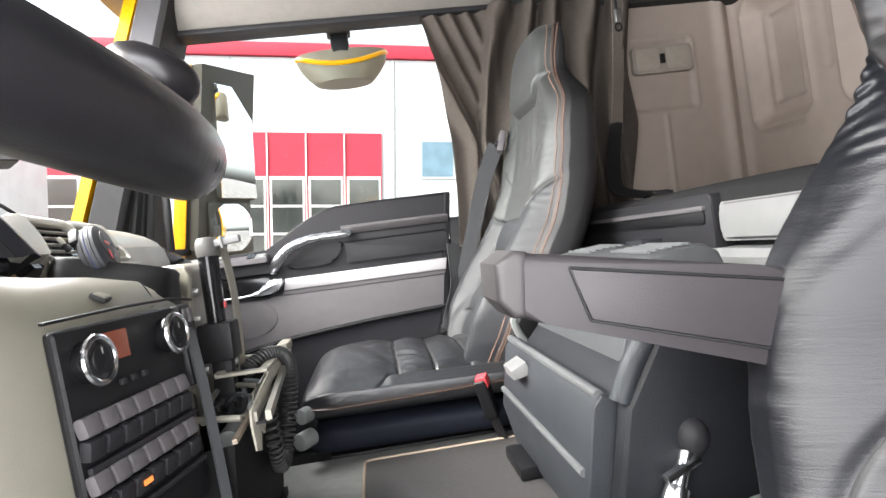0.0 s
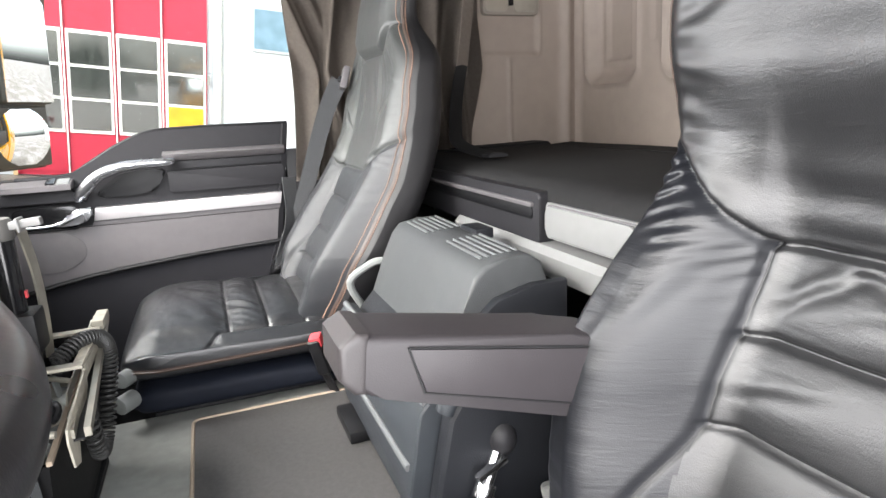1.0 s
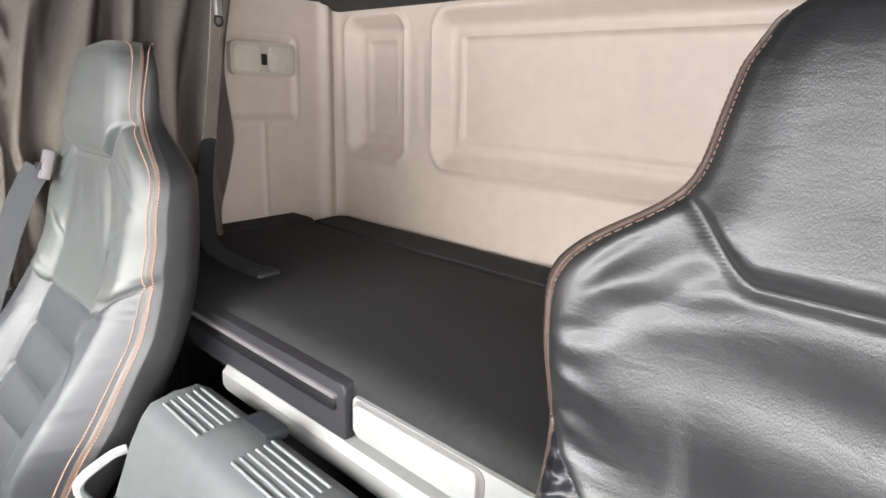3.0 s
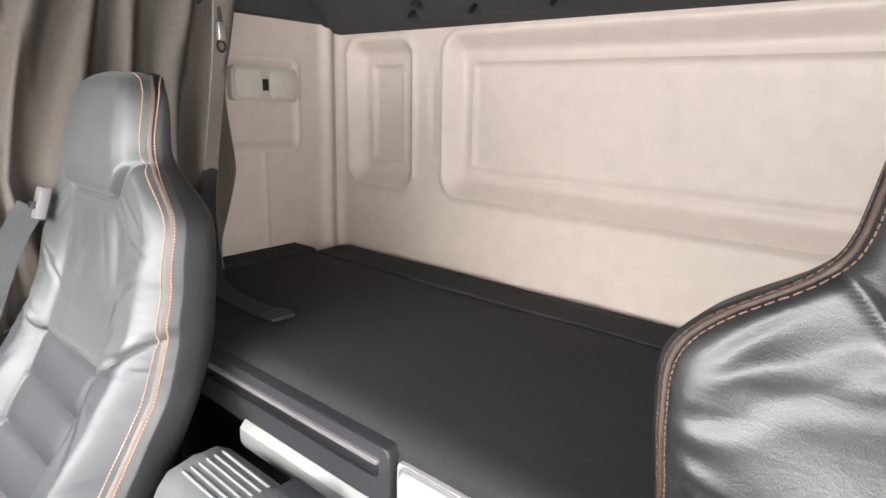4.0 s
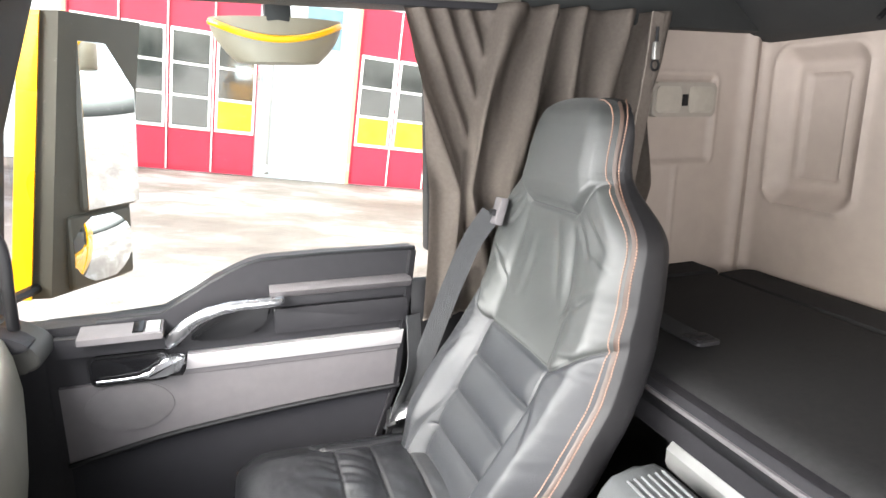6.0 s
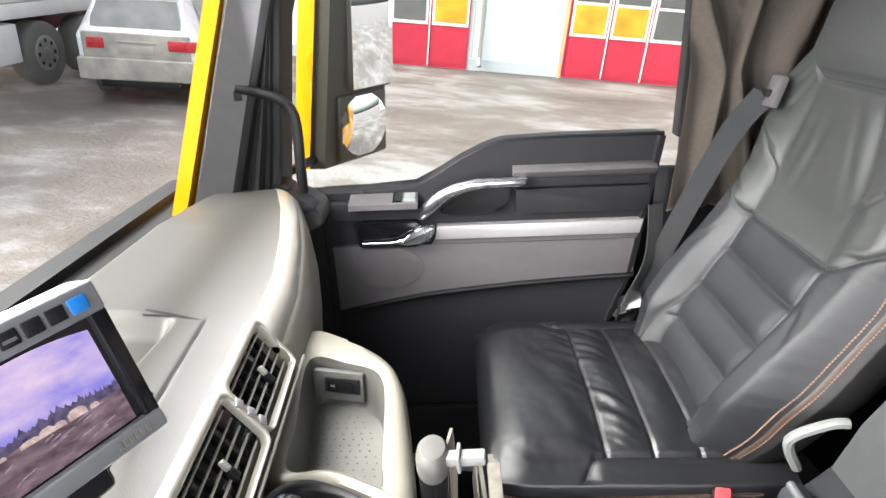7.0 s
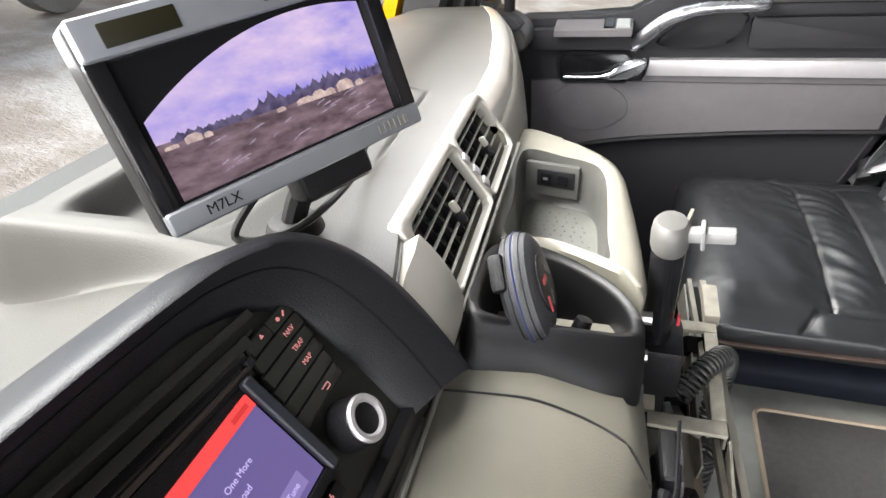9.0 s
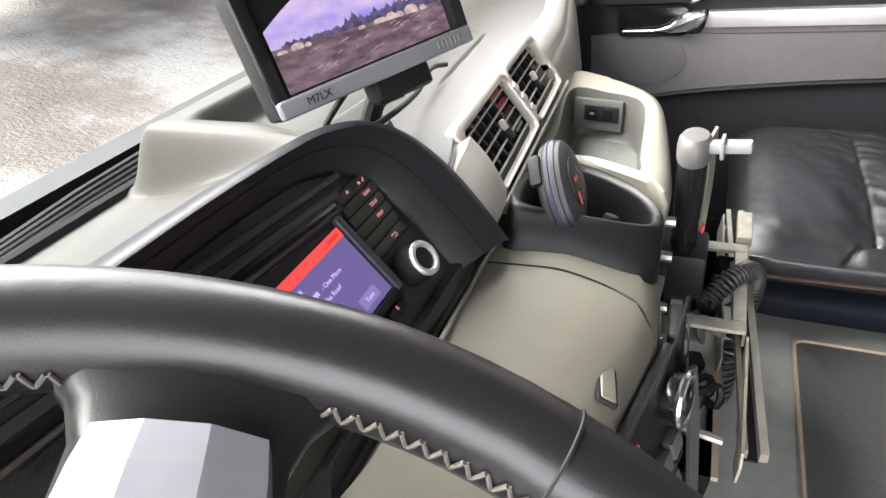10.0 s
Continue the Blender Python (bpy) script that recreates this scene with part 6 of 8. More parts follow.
for y, w in ((0.6005, 0.005), (0.6150, 0.020)):
    part("text_bar", obox(SM(y, -0.0195), (w, 0.0030, 0.0006)), TXT, screen)
words("- One More", 0.0046, SM(0.640, -0.0195), TXT, screen, "title_text")
words("Reggae For The Road", 0.0046, SM(0.6215, -0.0268), TXT, screen, "title_text")
KEYC = glow("soft_key", (0.27, 0.21, 0.50), 0.20)
for y, w, txt in ((0.6525, 0.019, "Tune"), (0.6250, 0.023, "PS List"), (0.5920, 0.020, "")):
    part("soft_key", obox(SM(y, -0.0465), (w, 0.0085, 0.0006)), KEYC, screen)
    if txt:
        words(txt, 0.0046, SM(y, -0.0465) @ Matrix.Translation((0, 0, 0.0006)), TXT, screen, "key_text")
LEG = glow("legend_red", (0.9, 0.34, 0.32), 0.15)
# column of long keys beside the screen
for k, txt in enumerate(("", "NAV", "TRAF", "MAP", "", "")):
    s, y = 0.0117 - 0.0089 * k, 0.7235 - 0.0024 * k
    y0, y1 = (0.714 if k == 0 else 0.693 - 0.0022 * k), 0.7355 - 0.0016 * k
    b = part("media_button", obox(frame_of(nav((y0 + y1) / 2, s, -0.003), (0, 1, 0), MED_UP), (y1 - y0, 0.0078, 0.006), 0.0012, 2), OLIVE, media)
    part("key_gap", obox(frame_of(nav((y0 + y1) / 2, s - 0.0044, -0.0043), (0, 1, 0), MED_UP), (y1 - y0 + 0.004, 0.0016, 0.005)), GLOSS, media)
    if txt:
        words(txt, 0.0043, frame_of(nav(y, s, 0.0001), (0, 1, 0), MED_UP), LEG, b, "button_text")
    elif k == 0:
        part("legend", cyl(nav(y - 0.0025, s, 0.0001), nav(y - 0.0025, s, 0.0007), 0.0013, seg=10), LEG, b)
        part("legend", obox(frame_of(nav(y + 0.003, s, 0.0004), (0, 1, 0), MED_UP) @ pose(0, 0, 0, 0, 0, 40), (0.0035, 0.001, 0.0005)), LEG, b)
    elif k == 5:
        part("legend", tube([nav(y - 0.003, s + 0.001, 0.0004), nav(y + 0.003, s + 0.001, 0.0004), nav(y + 0.003, s - 0.0015, 0.0004), nav(y - 0.001, s - 0.0015, 0.0004)], 0.0004, 5), LEG, b)
b = part("media_button", obox(frame_of(nav(0.7035, 0.0117, -0.003), (0, 1, 0), MED_UP), (0.0185, 0.0078, 0.006), 0.0012, 2), OLIVE, media)
part("legend", cyl(nav(0.7055, 0.0124, 0.0001), nav(0.7055, 0.0124, 0.0007), 0.0016, seg=3), LEG, b)
# row of station keys under the screen
for k in range(6):
    key = part("preset_key", obox(frame_of(nav(0.6655 - 0.0205 * k, -0.069, -0.003), (0, 1, 0), MED_UP), (0.0190, 0.0085, 0.006), 0.0015), BLACK, media)
    words(str(6 - k), 0.0046, frame_of(nav(0.6655 - 0.0205 * k, -0.067, 0.0001), (0, 1, 0), MED_UP), LEG, key, "key_digit")
part("phone_legend", obox(frame_of(nav(0.5515, 0.0174, 0.0022), (0, 1, 0), MED_UP) @ pose(0, 0, 0, 0, 0, 30), (0.008, 0.0035, 0.0008), 0.0003), LEG, media)
knob = part("volume_knob", cyl(nav(0.706, -0.058, -0.006), nav(0.706, -0.058, 0.012), 0.0155, 0.0140, seg=32, bevel=0.002), BLACK, media, "black volume knob with silver ring")
part("knob_ring", tube([nav(0.706 + 0.0112 * math.cos(t), -0.058 + 0.0112 * math.sin(t), 0.012) for t in [2 * math.pi * k / 28 for k in range(28)]], 0.0026, 8, loop=True), SILVER, knob)
part("lower_bezel", loft([[nav(y, -0.084, -0.004), nav(y, -0.088, 0.002), nav(y, -0.100, -0.004), nav(y, -0.118, -0.03)] for y in (-0.08, 0.3, 0.6, 0.765)], closed=False), GLOSS, hood)
gauges = part("cluster_glass", obox(frame_of(nav(0.17, -0.02, -0.001), (0, 1, 0), (-0.61, 0, 0.79)), (0.42, 0.09, 0.003), 0.002), GLOSS, media, "dark instrument cluster glass")

# ---- reversing monitor ----
MB, MR, MT = Vector((-0.597, 0.7285, 0.891)), Vector((-0.508, 0.8835, 0.903)), Vector((-0.628, 0.741, 1.002))
MW, MH = (MR - MB).length + 0.004, 0.118
MM = frame_of(MB, MR - MB, MT - MB)
MC = MM @ Matrix.Translation((MW / 2, MH / 2, 0))
monitor = thing("reversing_monitor", "silver and black reversing-camera monitor on the dash", "monitor", (-0.56, 0.80, 0.86))
part("housing", obox(MC @ Matrix.Translation((0, 0, -0.018)), (MW, MH, 0.030), 0.005, 3), BLACK, monitor)
part("top_band", obox(MC @ Matrix.Translation((0, MH / 2 - 0.0115, 0.001)), (MW - 0.002, 0.022, 0.010), 0.003, 3), mat("monitor_silver", (0.24, 0.25, 0.27), 0.4, metal=0.5), monitor, "silver-grey control band")
part("bottom_band", obox(MC @ Matrix.Translation((0, -MH / 2 + 0.0075, 0.001)), (MW - 0.002, 0.014, 0.010), 0.003, 3), bpy.data.materials["monitor_silver"], monitor, "silver-grey lower band")
for sx in (-1, 1):
    part("side_bezel", obox(MC @ Matrix.Translation((sx * (MW / 2 - 0.006), -0.004, -0.0005)), (0.011, MH - 0.034, 0.008), 0.002), GLOSS, monitor)
part("sensor_window", obox(MC @ Matrix.Translation((-MW / 2 + 0.034, MH / 2 - 0.012, 0.006)), (0.040, 0.012, 0.002), 0.0008), mat("sensor_olive", (0.014, 0.0125, 0.006), 0.45, spec=0.2), monitor)
for k in range(5):
    key = part("key", obox(MC @ Matrix.Translation((MW / 2 - 0.016 - 0.0145 * k, MH / 2 - 0.012, 0.0062)), (0.0115, 0.0105, 0.003), 0.001), BLACK if k else mat("key_blue", (0.01, 0.17, 0.55), 0.35), monitor, "" if k else "blue key")
    if k > 2:
        part("key_mark", obox(MC @ Matrix.Translation((MW / 2 - 0.016 - 0.0145 * k, MH / 2 - 0.013, 0.0079)), (0.008, 0.0022, 0.0005)), GREY, key)
words("M7LX", 0.0085, MC @ Matrix.Translation((-MW / 2 + 0.033, -MH / 2 + 0.0075, 0.0063)), BLACK, monitor)
for k in range(6):
    part("maker_bar", obox(MC @ Matrix.Translation((MW / 2 - 0.036 + 0.0042 * k, -MH / 2 + 0.0075, 0.0063)), (0.0026, 0.006, 0.0005)), STEEL, monitor)


def screen_mat(name, c0, c1, scale, strength, stretch=(1, 1, 1)):
    m = bpy.data.materials.new(name)
    m.use_nodes = True
    n, l = m.node_tree.nodes, m.node_tree.links
    b = n["Principled BSDF"]
    b.inputs["Base Color"].default_value = (0.01, 0.01, 0.012, 1)
    b.inputs["Roughness"].default_value = 0.3
    tc, mp, nz, cr = n.new("ShaderNodeTexCoord"), n.new("ShaderNodeMapping"), n.new("ShaderNodeTexNoise"), n.new("ShaderNodeValToRGB")
    mp.inputs["Scale"].default_value = stretch
    nz.inputs["Scale"].default_value, nz.inputs["Detail"].default_value, nz.inputs["Roughness"].default_value = scale, 6, 0.6
    cr.color_ramp.elements[0].color, cr.color_ramp.elements[1].color = (*c0, 1), (*c1, 1)
    cr.color_ramp.elements[0].position, cr.color_ramp.elements[1].position = 0.35, 0.68
    l.new(tc.outputs["Object"], mp.inputs[0])
    l.new(mp.outputs[0], nz.inputs["Vector"])
    l.new(nz.outputs["Fac"], cr.inputs[0])
    l.new(cr.outputs[0], b.inputs["Emission Color"])
    b.inputs["Emission Strength"].default_value = strength
    return m


def flat(pts, h):
    bm = bmesh.new()
    bm.faces.new([bm.verts.new(MC @ Vector((x, y, h))) for x, y in pts])
    return bm


sx0, sx1, sy0, sy1 = -MW / 2 + 0.0115, MW / 2 - 0.0115, -MH / 2 + 0.0150, MH / 2 - 0.0235
hz = lambda x: sy0 + (0.50 - 0.10 * (x - sx0) / (sx1 - sx0)) * (sy1 - sy0) * 0.92 - 0.003
display = part("display", flat([(sx0, sy0), (sx1, sy0), (sx1, sy1), (sx0, sy1)], -0.0025), GLOSS, monitor, "lit display showing a yard under a violet sky")
arc = [(x, sy1 - 0.002 - 0.022 * ((x - 0.030) / 0.09) ** 2) for x in steps(sx1 - 0.004, sx0 + 0.004, 24)]
part("picture_sky", flat([(sx0 + 0.004, hz(sx0)), (sx1 - 0.004, hz(sx1))] + arc, -0.0022), screen_mat("picture_sky", (0.17, 0.15, 0.50), (0.60, 0.46, 0.56), 14, 0.31, (1, 1, 2.2)), display)
part("picture_ground", flat([(sx0 + 0.004, sy0 + 0.001), (sx1 - 0.004, sy0 + 0.001), (sx1 - 0.004, hz(sx1)), (sx0 + 0.004, hz(sx0))], -0.0021), screen_mat("picture_ground", (0.055, 0.03, 0.04), (0.21, 0.14, 0.17), 55, 0.270, (1, 1, 3)), display)
random.seed(4)


def skyline(x0, x1, low, high, w0, w1, h):
    """A ragged row of crowns along the picture's horizon."""
    bm = bmesh.new()
    x = x0
    while x < x1:
        w, top = random.uniform(w0, w1), random.uniform(low, high)
        y = hz(x)
        bm.faces.new([bm.verts.new(MC @ Vector(p)) for p in ((x, y - 0.0015, h), (x + w, hz(x + w) - 0.0015, h), (x + w * 0.95, y + top * 0.45, h), (x + w * 0.62, y + top * 0.8, h), (x + w * 0.5, y + top, h), (x + w * 0.33, y + top * 0.75, h), (x + w * 0.05, y + top * 0.5, h))])
        x += w * random.uniform(0.35, 0.7)
    return bm


PTREE = screen_mat("picture_treeline", (0.025, 0.02, 0.05), (0.10, 0.08, 0.15), 160, 0.34)
tagged(part("picture_treeline", skyline(sx0 + 0.012, sx1 - 0.008, 0.0015, 0.0045, 0.002, 0.006, -0.0020), PTREE, display), kind="stuff")
tagged(part("picture_treeline", skyline(-0.014, 0.050, 0.004, 0.0105, 0.004, 0.010, -0.0020), PTREE, display), kind="stuff")
tagged(part("picture_treeline", skyline(0.042, sx1 - 0.006, 0.004, 0.0085, 0.0018, 0.0032, -0.0020), PTREE, display), kind="stuff")
PHOUSE = screen_mat("picture_house", (0.28, 0.20, 0.20), (0.55, 0.42, 0.38), 200, 0.30)
for x, w, hh in ((sx0 + 0.007, 0.008, 0.002), (sx0 + 0.019, 0.010, 0.0045), (sx0 + 0.030, 0.005, 0.003), (-0.004, 0.006, 0.0025), (0.010, 0.012, 0.0035), (0.022, 0.009, 0.0050), (0.031, 0.007, 0.0040), (0.040, 0.012, 0.0062), (0.054, 0.006, 0.0035)):
    y = hz(x) - 0.004
    part("picture_house", flat([(x, y), (x + w, hz(x + w) - 0.004), (x + w, y + hh * 0.6), (x + w * 0.75, y + hh), (x + w * 0.25, y + hh), (x, y + hh * 0.7)], -0.0018), PHOUSE, display)
bm = bmesh.new()
for k in range(26):
    x, y, w = random.uniform(sx0 + 0.02, sx1 - 0.02), random.uniform(sy0 + 0.006, hz(0) - 0.006), random.uniform(0.004, 0.014)
    bm.faces.new([bm.verts.new(MC @ Vector(p)) for p in ((x, y, -0.0019), (x + w, y + 0.0016, -0.0019), (x + w * 0.9, y + 0.0024, -0.0019), (x + w * 0.3, y + 0.0012, -0.0019))])
tagged(part("picture_ice", bm, screen_mat("picture_ice", (0.12, 0.09, 0.13), (0.30, 0.24, 0.30), 260, 0.34), display), kind="stuff")
part("hinge_block", obox(MC @ Matrix.Translation((0.02, -MH / 2 - 0.008, -0.018)), (0.055, 0.022, 0.026), 0.006, 3), BLACK, monitor)
part("stand", tube(smooth_path([MC @ Vector((0.02, -MH / 2 - 0.012, -0.018)), Vector((-0.575, 0.83, 0.872)), Vector((-0.585, 0.825, 0.850))], 6), 0.009, 10), BLACK, monitor)
part("stand_foot", cyl((-0.585, 0.825, 0.842), (-0.585, 0.825, 0.852), 0.022, 0.018, seg=24, bevel=0.003), BLACK, monitor)
part("rear_knob", cyl(MC @ Vector((0.012, MH / 2 - 0.016, -0.034)), MC @ Vector((0.012, MH / 2 - 0.001, -0.045)), 0.014, seg=20, bevel=0.005), BLACK, monitor)
part("cable", tube(smooth_path([MC @ Vector((-0.02, -MH / 2 + 0.002, -0.03)), Vector((-0.60, 0.78, 0.862)), Vector((-0.57, 0.80, 0.858)), Vector((-0.56, 0.87, 0.861)), Vector((-0.580, 0.95, 0.858)), Vector((-0.585, 1.0, 0.846))], 8), 0.0028, 8), RUBBER, monitor, "thin black cable")

# ---- things in the tray and beside the stack ----
pouch = thing("zip_pouch", "round grey zipped pouch with blue piping stuck in the cup holder", "pouch", (-0.43, 0.88, 0.74))
PM = frame_of((-0.430, 0.886, 0.770), (0.15, 0.50, -0.55), (-0.35, 0.45, 0.80))
prof = ((0.012, -0.0165), (0.030, -0.015), (0.038, -0.010), (0.0405, -0.003), (0.0412, 0.0), (0.0405, 0.003), (0.038, 0.010), (0.031, 0.0145), (0.012, 0.0155))
part("shell", loft([[PM @ Vector((r * 0.82 * math.cos(t), r * 1.12 * math.sin(t), h)) for t in [2 * math.pi * k / 40 for k in range(40)]] for r, h in prof]), mat("pouch_cloth", (0.030, 0.031, 0.035), 0.5, bump=0.5, bscale=500), pouch)
part("piping", tube([PM @ Vector((0.0412 * 0.82 * math.cos(t), 0.0412 * 1.12 * math.sin(t), 0.0)) for t in [2 * math.pi * k / 40 for k in range(40)]], 0.0008, 6, loop=True), mat("blue_piping", (0.012, 0.020, 0.085), 0.5), pouch, "blue zip piping")
for h in (-0.0055, 0.0055):
    part("seam", tube([PM @ Vector((0.0402 * 0.82 * math.cos(t), 0.0402 * 1.12 * math.sin(t), h)) for t in [2 * math.pi * k / 40 for k in range(40)]], 0.0007, 5, loop=True), BLACK, pouch)
part("face_print", cyl(PM @ Vector((0, 0, 0.0145)), PM @ Vector((0, 0.0, 0.0165)), 0.024, seg=24, bevel=0.001), BLACK, pouch)
for k, (u, v) in enumerate(((0.004, 0.012), (-0.008, 0.0), (0.008, -0.01), (-0.002, -0.018))):
    part("print_patch", obox(PM @ Matrix.Translation((u, v, 0.017)) @ pose(0, 0, 0, 0, 0, 40 * k), (0.012, 0.004, 0.001)), GREY if k % 2 == 0 else RED_PLASTIC, pouch)
part("tab", obox(PM @ Matrix.Translation((-0.031, 0.006, -0.012)), (0.010, 0.030, 0.012), 0.004), BLACK, pouch)
keys = thing("key_bunch", "black plug and keys lying in the cup holder", "keys", (-0.39, 0.89, 0.70))
part("plug", cyl((-0.40, 0.885, 0.69), (-0.385, 0.90, 0.735), 0.010, 0.007, bevel=0.002), BLACK, keys)
part("fob", obox(pose(-0.41, 0.875, 0.70, 30, 20, 40), (0.022, 0.04, 0.012), 0.004), BLACK, keys)

tester = thing("breath_tester", "black and grey handheld tester with a white mouthpiece in its cradle", "tester", (-0.32, 0.998, 0.63))
tr = [(0.636, 0.0150), (0.65, 0.0165), (0.70, 0.0175), (0.745, 0.0180), (0.752, 0.0180)]
part("body", loft([[(-0.322 + r * 0.82 * math.cos(t), 0.997 + r * 1.15 * math.sin(t), z) for t in [2 * math.pi * k / 28 for k in range(28)]] for z, r in tr]), GLOSS, tester)
tr = [(0.750, 0.0184), (0.754, 0.0200), (0.766, 0.0204), (0.774, 0.0190), (0.778, 0.0155), (0.779, 0.0080)]
part("cap", loft([[(-0.322 + r * 0.82 * math.cos(t), 0.997 + r * 1.15 * math.sin(t), z) for t in [2 * math.pi * k / 28 for k in range(28)]] for z, r in tr]), mat("cap_grey", (0.105, 0.102, 0.096), 0.5, bump=0.3, bscale=700), tester, "pale grey cap")
part("mouthpiece", obox(pose(-0.290, 0.99, 0.770, 0, -6, -5), (0.040, 0.014, 0.011), 0.003), WHITE, tester, "white plastic mouthpiece")
part("mouthpiece_flange", obox(pose(-0.296, 0.991, 0.769, 0, -6, -5), (0.004, 0.024, 0.019), 0.002), WHITE, tester)
part("lamp", obox(pose(-0.3045, 0.990, 0.675), (0.003, 0.008, 0.010), 0.001), RED_PLASTIC, tester)
cradle = thing("tester_cradle", "black cradle on a steel stalk beside the stack", "bracket", (-0.32, 0.99, 0.45))
part("cup", box((-0.346, 0.968, 0.592), (-0.296, 1.026, 0.650), 0.006), BLACK, cradle)
part("strut", box((-0.335, 0.985, 0.306), (-0.305, 1.01, 0.595), 0.004), BLACK, cradle)
for yy, zz in ((0.955, 0.70), (0.95, 0.66), (0.958, 0.585), (0.952, 0.545)):
    part("bolt", cyl((-0.345, yy, zz), (-0.33, yy, zz), 0.006, seg=8, bevel=0.001), STEEL, cradle)
frame_h = thing("folding_frame", "bare pale steel folding bracket frame with black clips", "bracket", (-0.26, 1.02, 0.42))
PALE = mat("pale_zinc", (0.38, 0.36, 0.305), 0.36, metal=0.55, vary=0.14, scale=30, bump=0.2, bscale=200)
RA, RB = Vector((-0.256, 1.222, 0.560)), Vector((-0.227, 0.815, 0.541))
for o, w in ((0.0, 0.0075), (-0.0165, 0.0055)):
    part("rail", ribbon([RA + Vector((o, 0, 0)), RA.lerp(RB, 0.5) + Vector((o, 0, 0)), RB + Vector((o, 0, 0))], w, 0.012, (1, 0, 0)), PALE, frame_h)
part("channel", ribbon([RA + Vector((-0.010, 0, -0.008)), RB + Vector((-0.010, 0, -0.008))], 0.012, 0.003, (1, 0, 0)), BLACK, frame_h)
# slotted plate on top, its tab and the torn plate before it
WORN = mat("worn_cream_paint", (0.36, 0.335, 0.275), 0.5, vary=0.18, scale=70, bump=0.5, bscale=260)
slot = bmesh.new()
for x0, x1, y0, y1 in ((-0.328, -0.248, 1.100, 1.118), (-0.322, -0.248, 0.946, 0.964), (-0.328, -0.315, 0.9645, 1.0995), (-0.262, -0.248, 0.9645, 1.0995)):
    box((x0, y0, 0.572), (x1, y1, 0.577), 0.0015, bm=slot)
part("slotted_plate", slot, WORN, frame_h, "worn cream slotted plate")
part("plate_tab", box((-0.262, 1.119, 0.570), (-0.244, 1.185, 0.586), 0.003), WORN, frame_h)
part("plate_web", box((-0.2505, 0.95, 0.553), (-0.2475, 1.118, 0.5715), 0.001), WORN, frame_h)
part("torn_plate", slab([(0.946, 0.572), (0.944, 0.548), (0.915, 0.538), (0.900, 0.512), (0.882, 0.526), (0.868, 0.505), (0.850, 0.520), (0.838, 0.492), (0.812, 0.500), (0.802, 0.535), (0.806, 0.552), (0.860, 0.560)], "x", -0.2475, -0.2445, 0.001), WORN, frame_h, "torn cream side plate")
part("plate", slab([(-0.338, 1.030), (-0.288, 1.035), (-0.270, 0.99), (-0.262, 0.90), (-0.285, 0.885), (-0.300, 0.935), (-0.325, 0.955), (-0.345, 1.0)], "z", 0.522, 0.527, 0.0015), PALE, frame_h, "worn bare plate")
part("tube_body", cyl((-0.292, 0.865, 0.500), (-0.290, 1.01, 0.512), 0.017, seg=18, bevel=0.004), CONSOLE_LIGHT, frame_h, "pale plastic tube")
part("stay", tube([(-0.335, 1.05, 0.552), (-0.330, 0.95, 0.545), (-0.322, 0.87, 0.53)], 0.004, 8), PALE, frame_h)
part("stay", tube([(-0.335, 0.835, 0.545), (-0.262, 0.825, 0.540)], 0.0045, 8), PALE, frame_h)
for k, (xx, yy, zz) in enumerate(((-0.30, 0.93, 0.535), (-0.292, 1.03, 0.54), (-0.318, 1.10, 0.545), (-0.27, 1.10, 0.552))):
    part("clip", obox(pose(xx, yy, zz, 10 * k, 15, 20), (0.028, 0.022, 0.018), 0.004), BLACK, frame_h)
part("side_sheet", ribbon([(-0.270, 0.93, 0.532), (-0.274, 1.06, 0.537), (-0.280, 1.215, 0.545)], 0.034, 0.002, (0.12, 0, 1)), PALE, frame_h, "worn bare side sheet")
part("cross_bar", tube([(-0.302, 0.985, 0.552), (-0.288, 0.975, 0.553), (-0.268, 0.965, 0.550)], 0.0038, 8), PALE, frame_h)
part("strap_loop", tube(smooth_path([(-0.300, 1.01, 0.545), (-0.290, 0.985, 0.528), (-0.280, 0.955, 0.520), (-0.282, 0.925, 0.525)], 6), 0.0055, 8, flat=0.5), CONSOLE_LIGHT, frame_h)
for k, (xx, yy, zz) in enumerate(((-0.287, 0.888, 0.545), (-0.278, 0.874, 0.548), (-0.296, 0.872, 0.542))):
    part("clamp", tube([(xx + 0.011 * math.cos(t), yy + 0.006 * math.sin(2 * t), zz + 0.011 * math.sin(t)) for t in steps(0, 2 * math.pi * 15 / 16, 15)], 0.0042, 6, loop=True), BLACK, frame_h, "black plastic clamp")
part("blade", ribbon(smooth_path([(-0.306, 1.022, 0.770), (-0.305, 1.036, 0.735), (-0.304, 1.050, 0.690), (-0.306, 1.060, 0.620), (-0.310, 1.062, 0.560)], 5), 0.018, 0.003, (0.3, 1, 0.2)), PALE, frame_h, "pale steel blade")
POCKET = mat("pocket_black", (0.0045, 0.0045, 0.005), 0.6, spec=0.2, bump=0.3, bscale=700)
pocket = thing("side_pocket", "dark plastic pocket below the steel frame", "pocket", (-0.32, 1.0, 0.31))
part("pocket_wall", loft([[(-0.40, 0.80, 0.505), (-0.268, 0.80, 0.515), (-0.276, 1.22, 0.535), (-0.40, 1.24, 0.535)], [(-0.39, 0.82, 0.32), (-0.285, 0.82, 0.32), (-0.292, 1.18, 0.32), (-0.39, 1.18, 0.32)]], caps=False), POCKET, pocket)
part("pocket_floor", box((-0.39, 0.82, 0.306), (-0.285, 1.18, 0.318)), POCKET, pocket)
